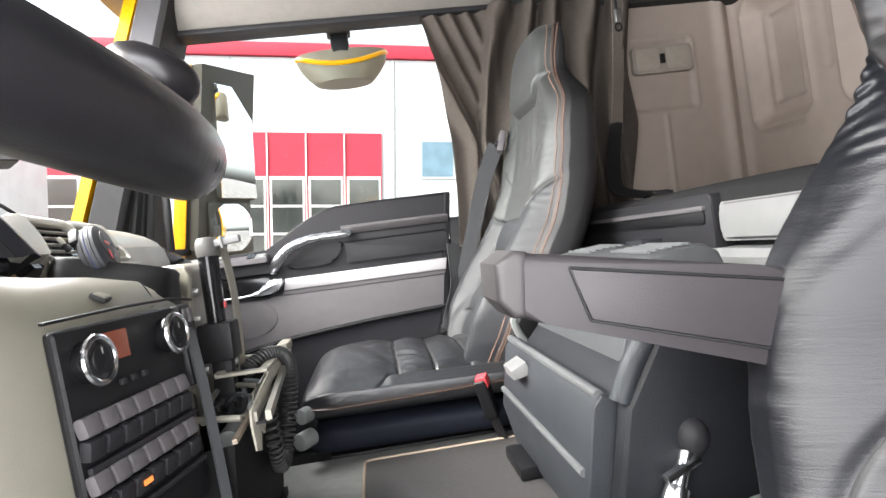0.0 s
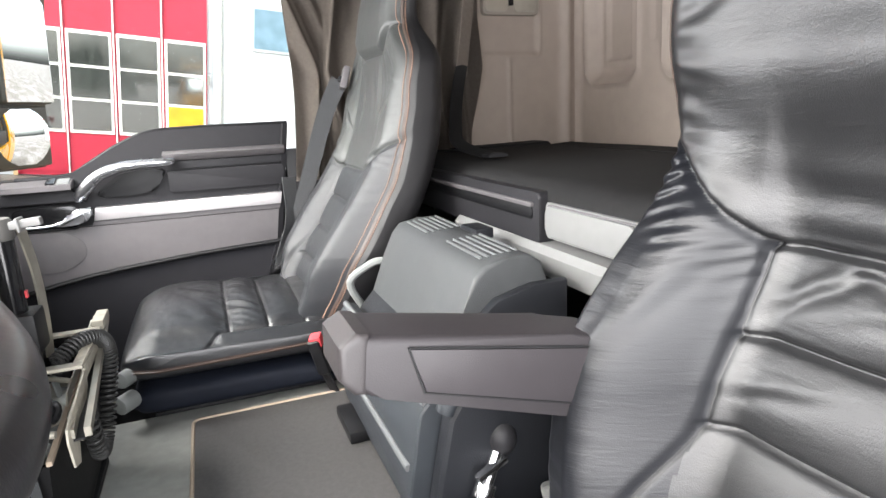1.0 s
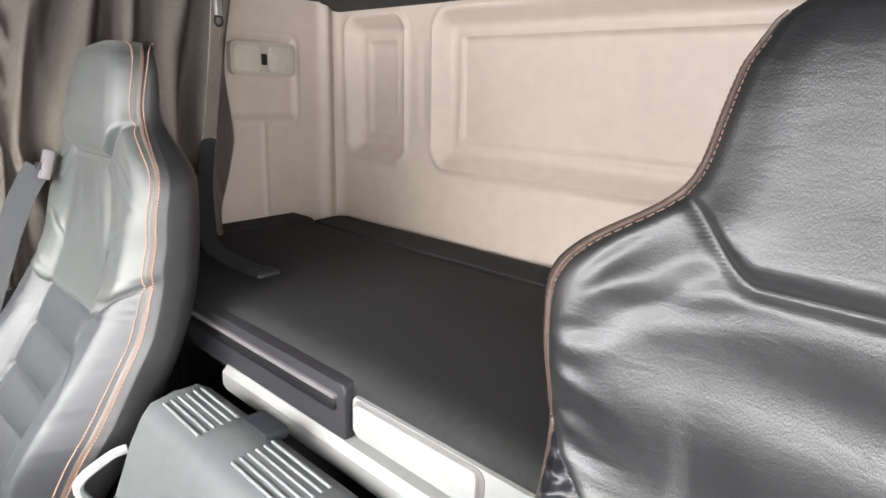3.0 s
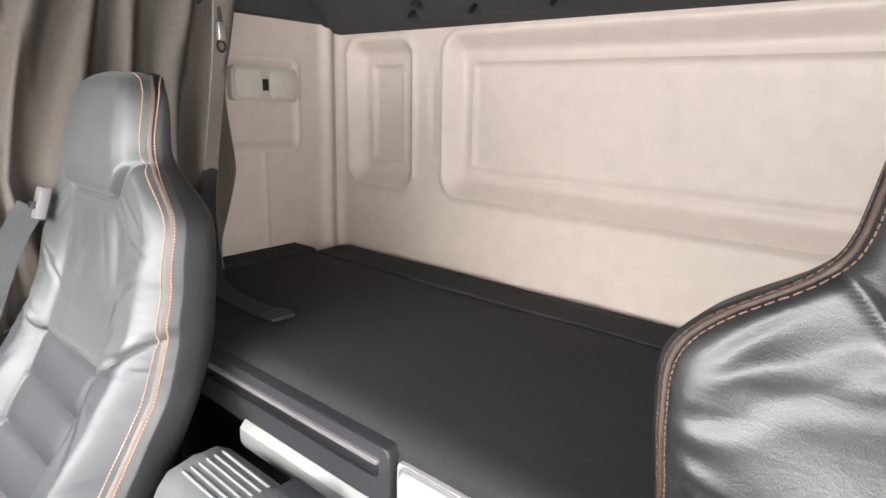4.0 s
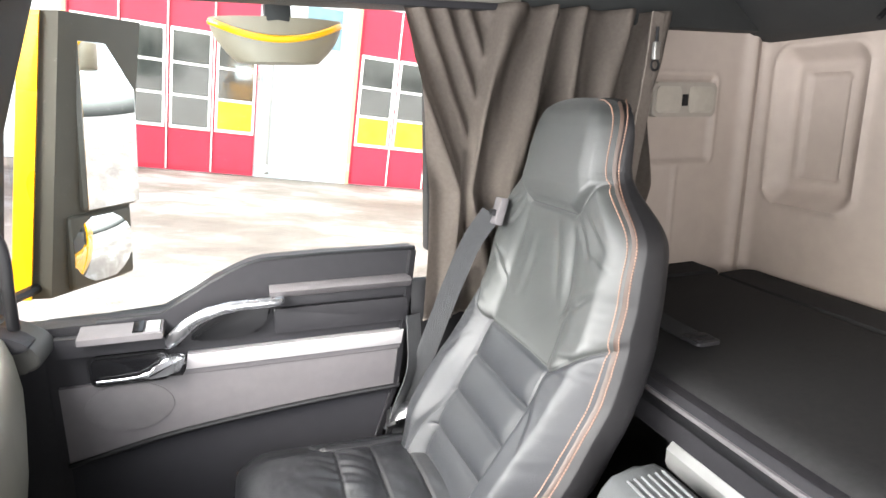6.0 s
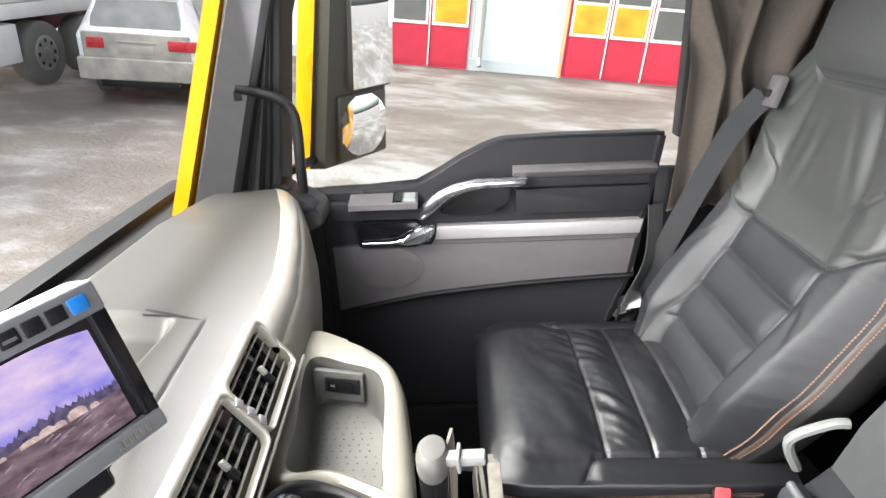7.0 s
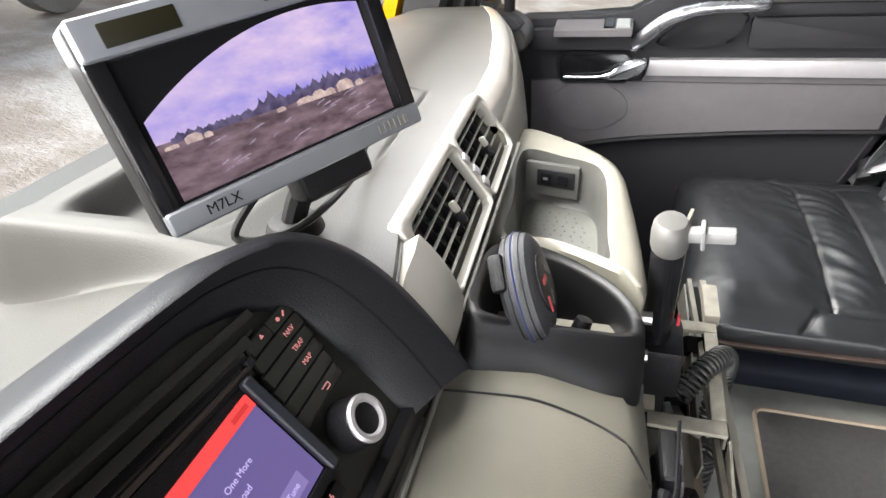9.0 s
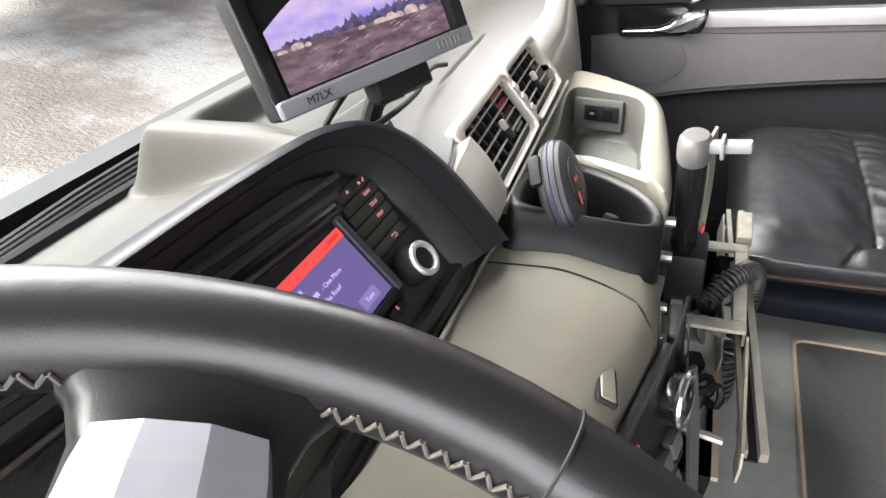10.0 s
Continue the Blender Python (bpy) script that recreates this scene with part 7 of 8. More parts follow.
part("pocket_lip", ribbon([(-0.266, 0.795, 0.520), (-0.272, 1.0, 0.528), (-0.275, 1.22, 0.537)], 0.006, 0.006, (1, 0, 0)), PIPING, pocket, "worn brown lip")
coil = thing("coiled_cable", "black coiled handset cable hanging from the frame", "cable", (-0.24, 0.98, 0.47))
path = smooth_path([(-0.290, 1.0, 0.568), (-0.265, 1.03, 0.584), (-0.243, 1.062, 0.576), (-0.236, 1.075, 0.545), (-0.243, 1.068, 0.49), (-0.253, 1.045, 0.43), (-0.258, 1.015, 0.412), (-0.258, 0.988, 0.44), (-0.258, 0.975, 0.52)], 20)
helix = []
turn = 0.0
for i, p in enumerate(path):
    d = (path[min(i + 1, len(path) - 1)] - path[max(i - 1, 0)]).normalized()
    u = d.orthogonal().normalized() if i == 0 else (hu - d * hu.dot(d)).normalized()
    hu = u
    v = d.cross(u)
    e = path[min(i + 1, len(path) - 1)] - p
    for q in range(5):
        a = 2 * math.pi * (i * 5 + q) / 13
        helix.append(p + e * (q / 5) + (u * math.cos(a) + v * math.sin(a)) * 0.0105)
part("coil", tube(helix, 0.0021, 6), mat("coil_rubber", (0.03, 0.03, 0.029), 0.5), coil)

# ---- steering wheel ----
WC = Vector((-0.36, 0.288, 0.876))
WN = Vector((math.sin(radians(24.9)), 0.013, math.cos(radians(24.9)))).normalized()
WM = frame_of(WC, (0, 1, 0), Vector((-math.cos(radians(24.9)), 0, math.sin(radians(24.9)))))
wheel = thing("steering_wheel", "black leather steering wheel with silver hub and spinner knob", "steering wheel", (-0.40, 0.288, 0.55))
RW = 0.235
rimleather = leather("rim_leather", (0.009, 0.0085, 0.0095), 0.33, 0.05, (20, 20, 20), grain=0.07, spec=0.5, cell=600)
part("rim", tube([WM @ Vector((RW * math.cos(t), RW * math.sin(t), 0)) for t in [2 * math.pi * k / 96 for k in range(96)]], 0.0198, 20, loop=True), rimleather, wheel)
for ang in (-4.6, 55, 125, 184.6):
    a = radians(ang)
    d = Vector((math.cos(a), math.sin(a), 0))
    part("rim_seam", tube([WM @ (d * (RW + 0.0199 * math.cos(t)) + Vector((0, 0, 0.0199 * math.sin(t)))) for t in [2 * math.pi * k / 24 for k in range(24)]], 0.0007, 5, loop=True), SEAM, wheel)
part("hub", loft([[WM @ Vector((r * (1 + 0.10 * math.cos(4 * t)) * math.cos(t), r * (1 + 0.10 * math.cos(4 * t)) * 0.82 * math.sin(t), h)) for t in [2 * math.pi * k / 48 for k in range(48)]] for r, h in ((0.088, -0.055), (0.095, -0.03), (0.09, -0.008), (0.075, 0.002), (0.03, 0.006))]), DARK, wheel)
part("airbag_pad", loft([[WM @ Vector((r * (1 + 0.12 * math.cos(4 * t)) * math.cos(t), r * (1 + 0.12 * math.cos(4 * t)) * 0.8 * math.sin(t) , h)) for t in [2 * math.pi * k / 48 for k in range(48)]] for r, h in ((0.065, -0.002), (0.064, 0.008), (0.05, 0.013), (0.01, 0.014))]), CONSOLE_LIGHT, wheel)
INLAY = mat("spoke_silver", (0.22, 0.22, 0.245), 0.42, metal=0.4)
for ang in (25.3, 154.7, 208, 332):
    a = radians(ang)
    d, s = Vector((math.cos(a), math.sin(a), 0)), Vector((-math.sin(a), math.cos(a), 0))
    spoke = part("spoke", loft([[WM @ (d * r + s * w * q + Vector((0, 0, h + e))) for q, e in ((-1, -0.008), (-1, 0.003), (-0.75, 0.009), (0.75, 0.009), (1, 0.003), (1, -0.008))] for r, w, h in ((0.07, 0.044, -0.020), (0.12, 0.036, -0.018), (0.165, 0.031, -0.012), (0.195, 0.031, -0.008), (0.207, 0.036, -0.005), (0.217, 0.046, -0.003), (0.232, 0.066, 0.002))]), rimleather, wheel, sharp=60)
    # silver cover with three facets
    part("spoke_inlay", loft([[WM @ (d * r + s * w * q + Vector((0, 0, h + e))) for q, e in ((-1, -0.004), (-0.92, 0.008), (-0.30, 0.0135), (0.38, 0.0125), (0.93, 0.007), (1, -0.004))] for r, w, h in ((0.075, 0.036, -0.016), (0.13, 0.033, -0.010), (0.185, 0.0275, 0.000), (0.196, 0.0255, 0.001), (0.199, 0.023, -0.010))]), INLAY, spoke, "faceted silver-grey spoke cover", smooth=False)
bm = bmesh.new()
for ang in (25.3, 154.7, 208, 332):
    for sgn in (-1, 1):
        for k in range(22 if ang < 180 else 12):
            a = radians(ang + sgn * (10.5 + 1.0 * k))
            e = radians(0.42) * sgn * (1 if k % 2 else -1)
            f = [(radians(12 - 8 * j), a + e * (j - 1)) for j in range(3)]
            tube([WM @ Vector(((RW - 0.0204 * math.cos(u)) * math.cos(v), (RW - 0.0204 * math.cos(u)) * math.sin(v), 0.0204 * math.sin(u))) for u, v in f], 0.0009, 6, bm=bm)
tagged(part("stitching", bm, mat("grey_thread", (0.095, 0.083, 0.073), 0.7), wheel, "grey-brown hand stitching"), kind="stuff")
KA = radians(-40)
ks = WM @ Vector((RW * math.cos(KA), RW * math.sin(KA), 0.0))
spin = part("spinner_clamp", obox(frame_of(ks + WN * 0.004, WM.to_3x3() @ Vector((-math.sin(KA), math.cos(KA), 0)), WM.to_3x3() @ Vector((math.cos(KA), math.sin(KA), 0))), (0.046, 0.030, 0.018), 0.005, 3), STEEL, wheel, "chrome spinner clamp")


def turned(rows):
    return loft([[ks + WN * h + (WM.to_3x3() @ Vector((r * math.cos(t), r * math.sin(t), 0))) for t in [2 * math.pi * k / 36 for k in range(36)]] for h, r in rows])


part("spinner_knob", turned(((0.008, 0.0175), (0.016, 0.0165), (0.028, 0.0165), (0.035, 0.0185), (0.040, 0.024), (0.045, 0.0285), (0.052, 0.0308), (0.058, 0.0302), (0.064, 0.0262), (0.068, 0.019), (0.0695, 0.006))), mat("knob_black", (0.010, 0.009, 0.010), 0.32), spin, "glossy black spinner knob", sharp=60)
part("column", cyl(WC - WN * 0.04, WC - WN * 0.26 + Vector((-0.02, 0, 0)), 0.05, 0.06, seg=24, bevel=0.004), BLACK, wheel)
part("stalk", tube([WC - WN * 0.09, WC - WN * 0.075 + Vector((0, 0.10, 0)), WC - WN * 0.065 + Vector((0.01, 0.19, 0))], [0.009, 0.008, 0.011], 10), BLACK, wheel)


# ---- outside: mirrors, yard, garage and parked vehicles ----
mirror = thing("door_mirror", "yellow-edged grey door mirror with two glasses", "mirror", (-0.60, 2.12, 0.75))
part("housing", loft([[(-0.700 + 0.10 * t, 2.07, 0.775 + 0.625 * t), (-0.695 + 0.10 * t, 2.22, 0.775 + 0.625 * t), (-0.55 + 0.10 * t, 2.28, 0.775 + 0.625 * t), (-0.515 + 0.10 * t, 2.235, 0.775 + 0.625 * t), (-0.640 + 0.095 * t, 2.06, 0.775 + 0.625 * t)] for t in steps(0, 1, 10)]), HOUSING, mirror, sharp=40)
part("edge_strip", loft([[(-0.722 + 0.10 * t, 2.068, 0.775 + 0.625 * t), (-0.680 + 0.10 * t, 2.058, 0.775 + 0.625 * t), (-0.680 + 0.10 * t, 2.20, 0.775 + 0.625 * t), (-0.725 + 0.10 * t, 2.21, 0.775 + 0.625 * t)] for t in steps(0, 1, 8)]), YELLOW, mirror, "yellow painted edge")
G1 = frame_of((-0.497, 2.170, 1.155), (0.55, 0.835, 0.0), (0.10, 0, 1))
part("upper_glass_case", obox(G1 @ Matrix.Translation((0, 0, -0.014)), (0.172, 0.392, 0.03), 0.016, 3), HOUSING, mirror)
part("upper_glass", obox(G1 @ Matrix.Translation((0.0, 0, 0.002)), (0.160, 0.378, 0.004), 0.0015), MIRROR, mirror, "flat mirror glass")
G2 = frame_of((-0.540, 2.160, 0.868), (0.57, 0.82, 0.0), (0.10, 0, 1))
part("lower_glass_case", obox(G2 @ Matrix.Translation((0, 0, -0.014)), (0.185, 0.178, 0.03), 0.012, 3), HOUSING, mirror)
part("lower_glass", loft([[G2 @ Vector((u * 0.086, v * 0.080, 0.012 - 0.010 * (u * u + v * v))) for u in steps(-1, 1, 10)] for v in steps(-1, 1, 10)], closed=False), MIRROR, mirror, "convex mirror glass")
part("arm", tube([(-0.70, 1.97, 0.80), (-0.66, 2.09, 0.80)], 0.012, 8), BLACK, mirror)
kerb = thing("kerb_mirror", "grey kerb mirror with a yellow rim over the side window", "mirror", (-0.10, 2.10, 1.34))
part("shell", loft([[(-0.10 + (0.155 - 0.06 * s * s) * math.cos(t), 2.12 + 0.07 * math.sin(t), 1.405 - 0.10 * s) for t in [2 * math.pi * k / 32 for k in range(32)]] for s in (0.0, 0.25, 0.5, 0.75, 0.92, 1.0)]), mat("kerb_shell", (0.19, 0.17, 0.13), 0.5), kerb, sharp=60)
part("rim_band", tube([(-0.10 + 0.150 * math.cos(t), 2.112 + 0.068 * math.sin(t), 1.375 + 0.02 * math.cos(2 * t)) for t in steps(math.pi * 1.0, math.pi * 2.0, 24)], 0.008, 8), YELLOW, kerb, "yellow rim")
part("stem", box((-0.13, 2.05, 1.39), (-0.07, 2.11, 1.47), 0.008), BLACK, kerb)
part("arm", box((-0.14, 1.95, 1.45), (-0.06, 2.10, 1.50), 0.008), BLACK, kerb)

# cab outside, as far as the body shows
shell = thing("cab_body", "yellow painted truck cab body", "truck cab", (0, 0.9, -0.4), kind="structure")
part("front_skin", box((-1.05, -0.14, -0.5), (-1.0, 1.98, 0.72), 0.02), YELLOW, shell)
part("roof_skin", box((-0.72, -0.16, 1.80), (1.29, 1.99, 1.85), 0.02), YELLOW, shell)
part("underbody", box((-1.0, -0.14, -0.5), (1.25, 1.98, -0.052)), BLACK, shell)

for yy in (0.0, 1.62):
    part("wheel", cyl((-0.10, yy, -0.86), (-0.10, yy + 0.30, -0.875), 0.47, seg=36, bevel=0.04), RUBBER, shell, "black tyre under the cab")
part("axle", cyl((-0.10, 0.30, -0.86), (-0.10, 1.62, -0.865), 0.07, seg=16), BLACK, shell)
for yy in (0.45, 1.30):
    part("chassis_rail", box((-0.95, yy, -0.80), (1.25, yy + 0.09, -0.501)), BLACK, shell)

YARD = bpy.data.materials.new("muddy_ice_ground")
YARD.use_nodes = True
n, l = YARD.node_tree.nodes, YARD.node_tree.links
b = n["Principled BSDF"]
tc = n.new("ShaderNodeTexCoord")
mp = n.new("ShaderNodeMapping")
mp.inputs["Scale"].default_value = (0.6, 1.0, 1.0)
mp.inputs["Rotation"].default_value = (0, 0, radians(20))
n1, n2, n3 = n.new("ShaderNodeTexNoise"), n.new("ShaderNodeTexNoise"), n.new("ShaderNodeTexNoise")
for q, sc in ((n1, 0.55), (n2, 3.2), (n3, 22)):
    q.inputs["Scale"].default_value, q.inputs["Detail"].default_value, q.inputs["Roughness"].default_value = sc, 8, 0.62
    l.new(tc.outputs["Object"], mp.inputs[0])
    l.new(mp.outputs[0], q.inputs["Vector"])
mx = n.new("ShaderNodeMath")
mx.operation = "MULTIPLY_ADD"
mx.inputs[1].default_value = 0.5
l.new(n2.outputs["Fac"], mx.inputs[0])
l.new(n1.outputs["Fac"], mx.inputs[2])
cr = n.new("ShaderNodeValToRGB")
cr.color_ramp.elements[0].position, cr.color_ramp.elements[0].color = 0.60, (0.094, 0.078, 0.066, 1)
cr.color_ramp.elements[1].position, cr.color_ramp.elements[1].color = 0.86, (0.25, 0.242, 0.234, 1)
e = cr.color_ramp.elements.new(0.74)
e.color = (0.145, 0.124, 0.109, 1)
l.new(mx.outputs[0], cr.inputs[0])
l.new(cr.outputs[0], b.inputs["Base Color"])
rr = n.new("ShaderNodeMapRange")
rr.inputs["To Min"].default_value, rr.inputs["To Max"].default_value = 0.35, 0.85
l.new(n2.outputs["Fac"], rr.inputs["Value"])
l.new(rr.outputs[0], b.inputs["Roughness"])
bp = n.new("ShaderNodeBump")
bp.inputs["Distance"].default_value, bp.inputs["Strength"].default_value = 0.05, 0.7
l.new(n3.outputs["Fac"], bp.inputs["Height"])
l.new(bp.outputs[0], b.inputs["Normal"])

gb = bmesh.new()
for r0, r1, k in ((0, 40, 80),):
    vs = {}
    for i in range(k + 1):
        for j in range(k + 1):
            x, y = -40 + 80 * i / k, -40 + 80 * j / k
            z = 0.03 * noise.noise((x * 0.5, y * 0.5, 0)) + 0.015 * noise.noise((x * 2, y * 2, 5))
            vs[i, j] = gb.verts.new((x, y, z - 0.01))
    for i in range(k):
        for j in range(k):
            gb.faces.new((vs[i, j], vs[i + 1, j], vs[i + 1, j + 1], vs[i, j + 1]))
    ring = [vs[i, 0] for i in range(k + 1)] + [vs[k, j] for j in range(1, k + 1)] + [vs[i, k] for i in range(k - 1, -1, -1)] + [vs[0, j] for j in range(k - 1, 0, -1)]
    far = [gb.verts.new((v.co.x * 30, v.co.y * 30, -0.05)) for v in ring]
    for i in range(len(ring)):
        j = (i + 1) % len(ring)
        gb.faces.new((ring[j], ring[i], far[i], far[j]))
ground = part("ground", gb, YARD, None)
ground.matrix_world = OUT
tagged(ground, "brown muddy yard with patches of snow and ice", "ground", kind="structure")

CLAD = mat("white_cladding", (0.62, 0.64, 0.65), 0.6, vary=0.04, scale=3, big=0.4)
CLAD_GREY = mat("grey_cladding", (0.42, 0.45, 0.47), 0.6, vary=0.05, scale=3, big=0.4)
GRED = mat("red_door_paint", (0.43, 0.020, 0.045), 0.5, vary=0.08, scale=4, big=0.6)
GFRAME = mat("white_frame_paint", (0.68, 0.66, 0.62), 0.6, vary=0.05)
PANE = mat("dark_window_pane", (0.04, 0.042, 0.04), 0.05, vary=0.25, scale=1.5, big=1.2, spec=0.8)
PANE.node_tree.nodes["Principled BSDF"].inputs["IOR"].default_value = 2.2
# Opaque pane; the yellow seen in the glass is put into its colour.
PANE_YELLOW = mat("pane_showing_yellow", (0.50, 0.30, 0.03), 0.12, vary=0.25, scale=1.2, big=1.6)
BLUEP = mat("blue_grey_window", (0.14, 0.22, 0.28), 0.15, vary=0.15, scale=2)
FY = 15.75
garage = thing("garage_building", "white workshop hall with tall red windowed doors", "building", m=OUT @ Matrix.Translation((0, FY, 0)), kind="")
part("wall", box((-34, 0.0, 0.0), (24, 9.0, 6.4)), CLAD, garage)
part("plinth", box((-34, -0.03, 0.0), (24, 0.02, 0.28)), CLAD_GREY, garage)
part("eaves_stripe", box((-34.1, -0.12, 6.42), (24.1, 9.1, 6.76), 0.02), GRED, garage, "red eaves stripe")
part("roof", box((-34.1, -0.10, 6.762), (24.1, 9.1, 6.95), 0.02), CLAD_GREY, garage)
for k in range(29):
    part("panel_joint", box((-33.5 + 2.0 * k, -0.012, 0.3), (-33.47 + 2.0 * k, 0.0, 6.4)), CLAD_GREY, garage)
for z in (2.6, 5.1):
    part("panel_joint", box((-34, -0.010, z), (24, 0.0, z + 0.03)), CLAD_GREY, garage)


def folding_door(x0, x1, n):
    """A red folding door of n leaves with three rows of panes each."""
    d = part("folding_door", box((x0, -0.06, 0.02), (x1, -0.002, 4.45)), GRED, garage, "tall red folding door")
    w = (x1 - x0) / n
    for k in range(n):
        a = x0 + w * k
        part("leaf_frame", box((a + 0.07, -0.085, 1.02), (a + w - 0.03, -0.061, 3.30)), GFRAME, d)
        for r in range(3):
            z = 1.10 + 0.73 * r
            glassy = PANE_YELLOW if r == 0 and x0 > -5 and (k < 2 if x0 > 0 else k == 3) else PANE
            part("pane", box((a + 0.13, -0.098, z), (a + w - 0.09, -0.086, z + 0.66)), glassy, d)
        part("leaf_edge", box((a, -0.10, 0.05), (a + 0.03, -0.061, 4.42)), GFRAME if k else GRED, d)
        part("lower_panel", box((a + 0.06, -0.075, 0.12), (a + w - 0.03, -0.061, 0.95)), GRED, d)
    part("hinge", box((x0 - 0.06, -0.12, 0.35), (x0, -0.06, 0.55)), STEEL, d)
    part("hinge", box((x1, -0.12, 2.35), (x1 + 0.06, -0.06, 2.55)), STEEL, d)
    part("post", box((x0 - 0.09, -0.10, 0.0), (x0 - 0.002, 0.0, 4.5)), mat("post_ochre", (0.5, 0.34, 0.18), 0.7), d)
    return d


for x0 in (-19.6, -14.3, -9.2, -4.0 + 0.4, 2.80, 9.2):
    folding_door(x0, x0 + 4.0, 4)
part("drainpipe", tube([(0.72, -0.14, 6.3), (0.72, -0.14, 0.35), (0.72, -0.30, 0.15)], 0.06, 10), STEEL, garage, "grey drainpipe")
win = part("upper_window", box((1.42, -0.05, 3.25), (2.38, 0.0, 4.3)), CLAD_GREY, garage)
part("pane", box((1.48, -0.06, 3.31), (2.32, -0.051, 4.24)), BLUEP, win, "blue-grey pane")
part("notice", box((0.95, -0.03, 1.9), (1.35, -0.012, 2.5)), GFRAME, garage)

# white estate car, seen from behind
CARW = mat("white_car_paint", (0.66, 0.67, 0.68), 0.3, vary=0.05, coat=0.5)
CARD = mat("dirty_car_sill", (0.30, 0.28, 0.25), 0.7, vary=0.2, scale=6)
# Rear window greyed to paint in its bright, hazy reflection.
REARGLASS = mat("pale_reflecting_car_glass", (0.13, 0.135, 0.135), 0.18, vary=0.2, scale=3)
CGLASS = mat("dark_car_glass", (0.02, 0.022, 0.025), 0.08, vary=0.05)
TAIL = mat("tail_lamp_red", (0.40, 0.02, 0.03), 0.25)
# Rubber greyed for dust, and for the haze of the cab's glass.
TYRE = mat("tyre_rubber", (0.12, 0.115, 0.108), 0.85, vary=0.15, bump=0.5, bscale=60)
RIM_M = mat("dirty_rim", (0.30, 0.30, 0.29), 0.5, metal=0.5, vary=0.12)
car = thing("parked_car", "dirty white estate car parked in the yard", "car", m=OUT @ Matrix.Translation((-4.93, 9.75, 0)) @ pose(0, 0, 0, 0, 0, 8))


def car_row(y, zlo, zbelt, ztop, wl, wb, wt):
    return [(-wl, y, zlo), (-wb, y, zlo + 0.25), (-wb, y, zbelt), (-wt, y, ztop - 0.06), (-wt + 0.1, y, ztop), (wt - 0.1, y, ztop), (wt, y, ztop - 0.06), (wb, y, zbelt), (wb, y, zlo + 0.25), (wl, y, zlo)]


part("body", loft([car_row(-0.02, 0.42, 0.98, 1.08, 0.80, 0.86, 0.80), car_row(0.10, 0.34, 1.02, 1.30, 0.86, 0.92, 0.72), car_row(0.34, 0.32, 1.04, 1.62, 0.88, 0.94, 0.66), car_row(0.75, 0.32, 1.04, 1.70, 0.88, 0.945, 0.66), car_row(2.2, 0.32, 1.02, 1.70, 0.88, 0.945, 0.66), car_row(2.95, 0.32, 1.0, 1.55, 0.88, 0.94, 0.66), car_row(3.5, 0.32, 0.98, 1.10, 0.88, 0.93, 0.80), car_row(4.4, 0.34, 0.85, 0.95, 0.86, 0.90, 0.78), car_row(4.65, 0.40, 0.66, 0.74, 0.76, 0.80, 0.70)]), CARW, car, sharp=25)
part("rear_window", loft([[(-0.66, 0.022, 1.18), (0.66, 0.022, 1.18)], [(-0.66, 0.085, 1.30), (0.66, 0.085, 1.30)], [(-0.58, 0.275, 1.57), (0.58, 0.275, 1.57)]], closed=False), REARGLASS, car)
part("tailgate", box((-0.80, -0.048, 0.70), (0.80, 0.02, 1.10), 0.03, 3), CARD, car, "grimy tailgate")
part("tailgate_handle", box((-0.30, -0.058, 0.955), (0.30, -0.046, 0.985), 0.004), STEEL, car)
for sgn in (-1, 1):
    part("side_window", loft([[(sgn * 0.925, 0.55, 1.10), (sgn * 0.925, 2.9, 1.08)], [(sgn * 0.70, 0.75, 1.58), (sgn * 0.70, 2.6, 1.56)]], closed=False), CGLASS, car)
    part("tail_lamp", box((sgn * 0.60 - 0.13, -0.062, 0.86), (sgn * 0.60 + 0.27 * (1 if sgn > 0 else 0) + 0.13, 0.06, 1.02) if sgn > 0 else (sgn * 0.60 + 0.13, 0.06, 1.02), 0.02), TAIL, car, "red tail lamp")
    part("exhaust", cyl((sgn * 0.55, -0.06, 0.34), (sgn * 0.55, 0.1, 0.34), 0.05, seg=14), STEEL, car)
part("bumper", box((-0.90, -0.09, 0.38), (0.90, 0.10, 0.72), 0.04, 3), CARD, car, "grimy rear bumper")
part("diffuser", box((-0.6, -0.07, 0.27), (0.6, 0.12, 0.40), 0.03), BLACK, car)
part("plate_bar", box((-0.26, -0.058, 0.80), (0.26, -0.047, 0.91), 0.004), CARD, car)
part("spoiler", box((-0.60, 0.24, 1.64), (0.60, 0.50, 1.71), 0.02), CARW, car)


def car_wheel(parent, x, y, r, w, name="wheel"):
    wh = part(name, cyl((x - w / 2, y, r), (x + w / 2, y, r), r, seg=32, bevel=0.03), TYRE, parent)
    for s in (-1, 1):
        part("rim", cyl((x + s * (w / 2 - 0.01), y, r), (x + s * (w / 2 + 0.012), y, r), r * 0.62, r * 0.5, seg=24, bevel=0.01), RIM_M, wh)
        part("hub", cyl((x + s * (w / 2 + 0.005), y, r), (x + s * (w / 2 + 0.03), y, r), r * 0.2, seg=12, bevel=0.01), STEEL, wh)
        for k in range(8):
            a = 2 * math.pi * k / 8
            part("rim_hole", cyl((x + s * (w / 2 + 0.004), y + 0.4 * r * math.cos(a), r + 0.4 * r * math.sin(a)), (x + s * (w / 2 + 0.014), y + 0.4 * r * math.cos(a), r + 0.4 * r * math.sin(a)), r * 0.07, seg=8), BLACK, wh)
    return wh


for sx in (-0.80, 0.80):
    for yy in (0.85, 3.75):
        car_wheel(car, sx, yy, 0.36, 0.24)

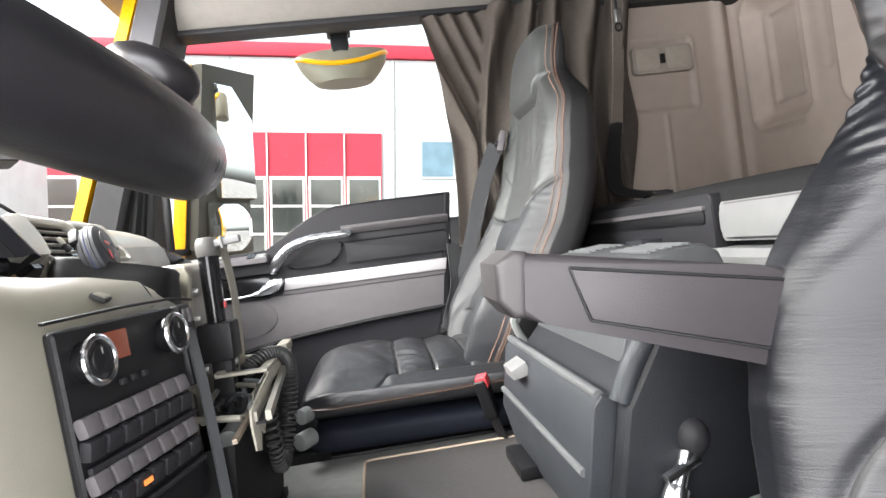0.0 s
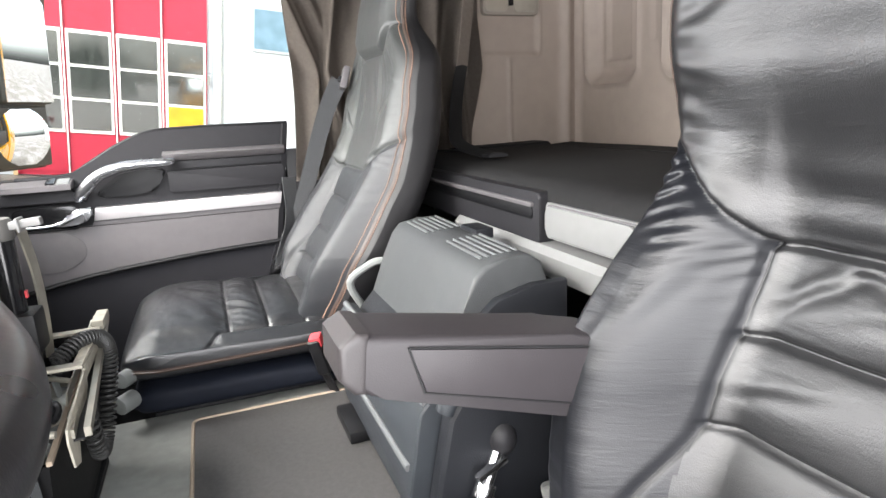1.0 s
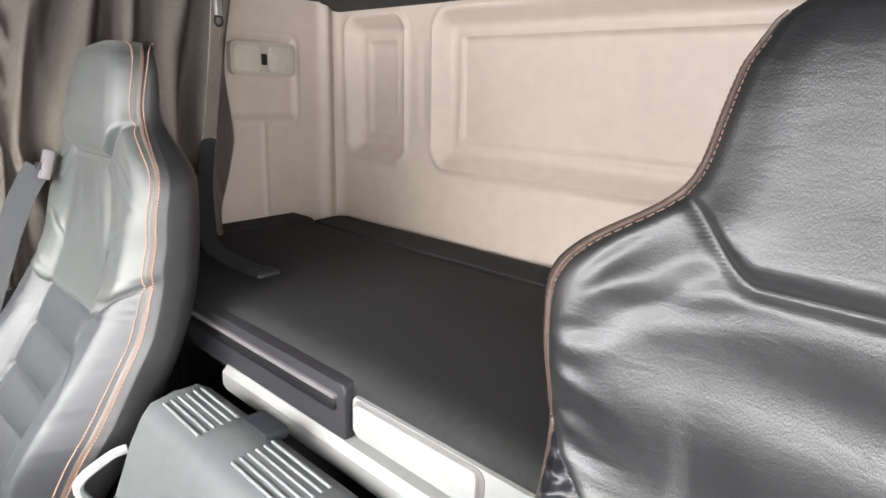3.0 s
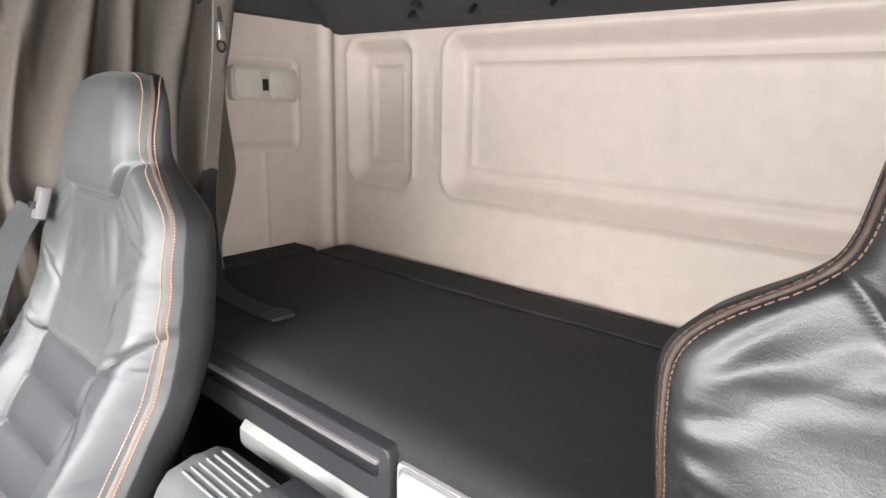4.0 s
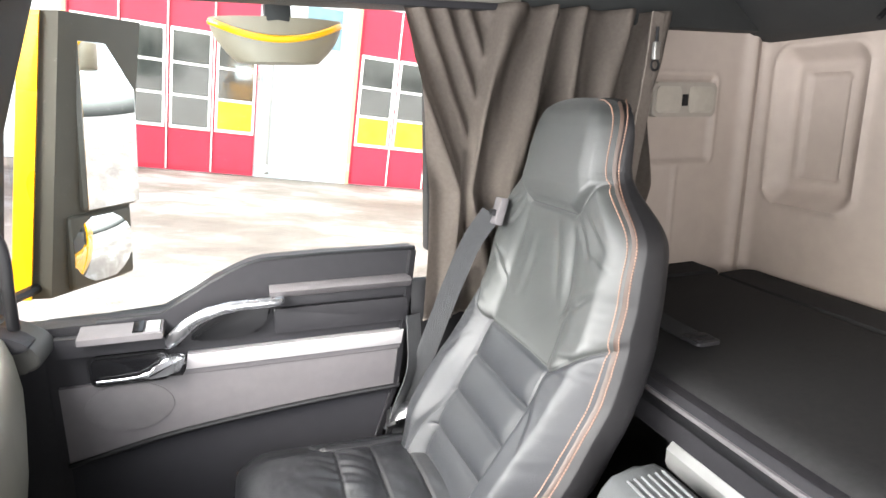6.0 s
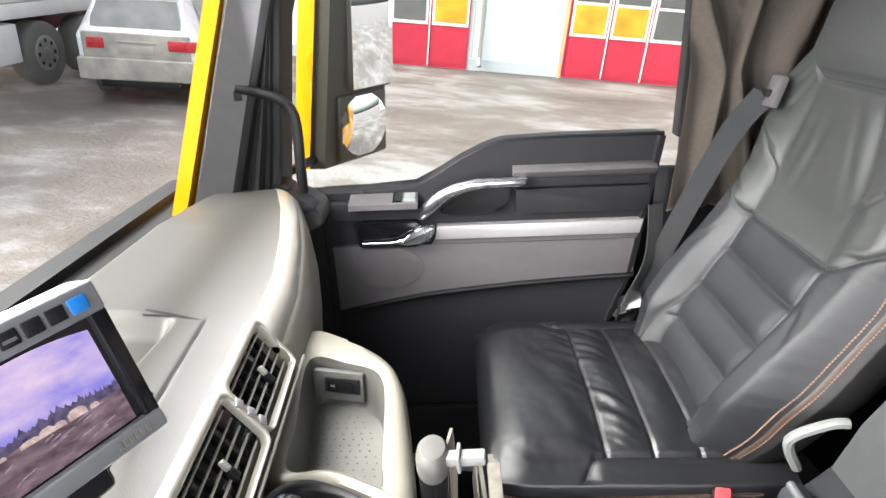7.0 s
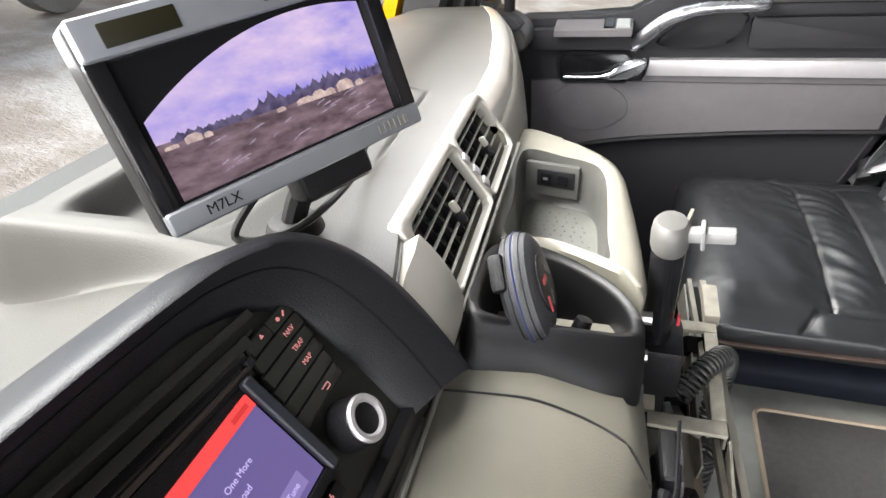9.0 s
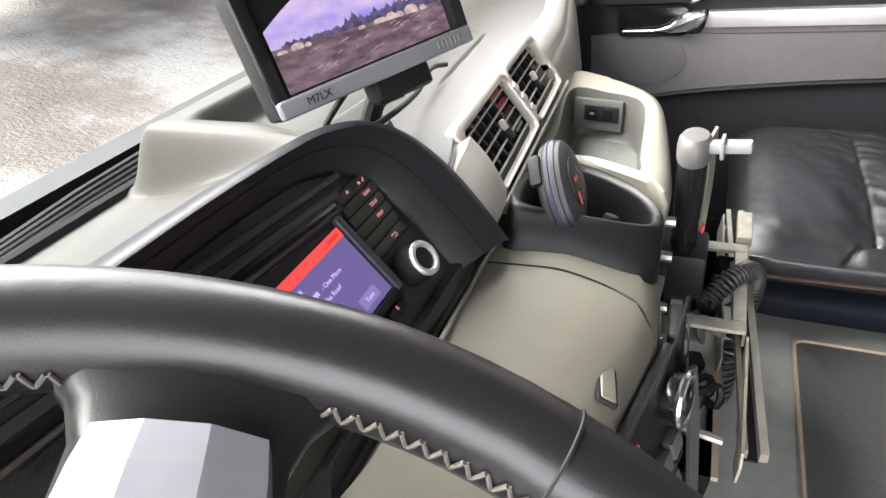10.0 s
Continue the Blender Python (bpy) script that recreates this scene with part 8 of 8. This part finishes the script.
# white lorry chassis parked further left
lorry = thing("parked_lorry", "white lorry with an open chassis and side rails", "lorry", m=OUT @ Matrix.Translation((-7.15, 6.35, 0)) @ pose(0, 0, 0, 0, 0, -2))
LW = mat("white_lorry_paint", (0.60, 0.60, 0.58), 0.45, vary=0.08)
part("cab", box((-2.3, -2.6, 0.75), (0.05, -0.75, 3.4), 0.12, 3), mat("blue_lorry_paint", (0.12, 0.32, 0.55), 0.4, vary=0.06), lorry, "blue cab")
part("chassis_beam", box((-1.6, -1.0, 0.75), (-1.35, 7.0, 1.0), 0.02), BLACK, lorry)
part("chassis_beam", box((-0.85, -1.0, 0.75), (-0.60, 7.0, 1.0), 0.02), BLACK, lorry)
part("deck", box((-2.3, 0.9, 1.12), (0.02, 7.2, 1.35), 0.02), LW, lorry)
part("body_side", box((-2.3, 0.9, 1.36), (0.0, 7.2, 3.4), 0.03), LW, lorry)
for z in (0.42, 0.86):
    part("side_rail", box((-0.05, 0.75, z), (0.02, 3.1, z + 0.13), 0.01), LW, lorry, "white side guard rail")
for y in (0.85, 1.9, 3.0):
    part("rail_post", box((-0.12, y, 0.40), (-0.051, y + 0.08, 1.1)), CARD, lorry)
part("tool_box", box((-0.55, 3.15, 0.45), (0.0, 3.75, 1.05), 0.03), LW, lorry)
for k in range(4):
    part("tank", cyl((-0.35, 0.85 + 0.55 * k, 0.72), (-0.35, 1.3 + 0.55 * k, 0.72), 0.24, seg=16, bevel=0.02), CARD, lorry)
part("mudguard", loft([[(x, 0.0 + 0.62 * math.cos(t), 0.52 + 0.62 * math.sin(t)) for x in (-0.42, 0.02)] for t in steps(-0.4, math.pi + 0.2, 14)], closed=False), BLACK, lorry)
for yy in (0.0, 4.35, 5.65):
    for sx in (-0.16, -2.1):
        car_wheel(lorry, sx, yy, 0.52, 0.32)

# far backdrop of trees and low roofs beyond the yard
woods = bmesh.new()
random.seed(11)
for k in range(260):
    a = radians(random.uniform(100, 262))
    r = random.uniform(62, 80)
    x, y, h = r * math.cos(a), r * math.sin(a), random.uniform(5, 11)
    cyl((x, y, 0), (x, y, h), random.uniform(1.2, 2.0), 0.1, seg=7, bm=woods)
wd = part("far_woods", woods, mat("spruce_green", (0.035, 0.045, 0.035), 0.9, vary=0.2, scale=2), None)
wd.matrix_world = OUT
tagged(wd, "dark line of spruce trees beyond the yard", "trees", kind="stuff")
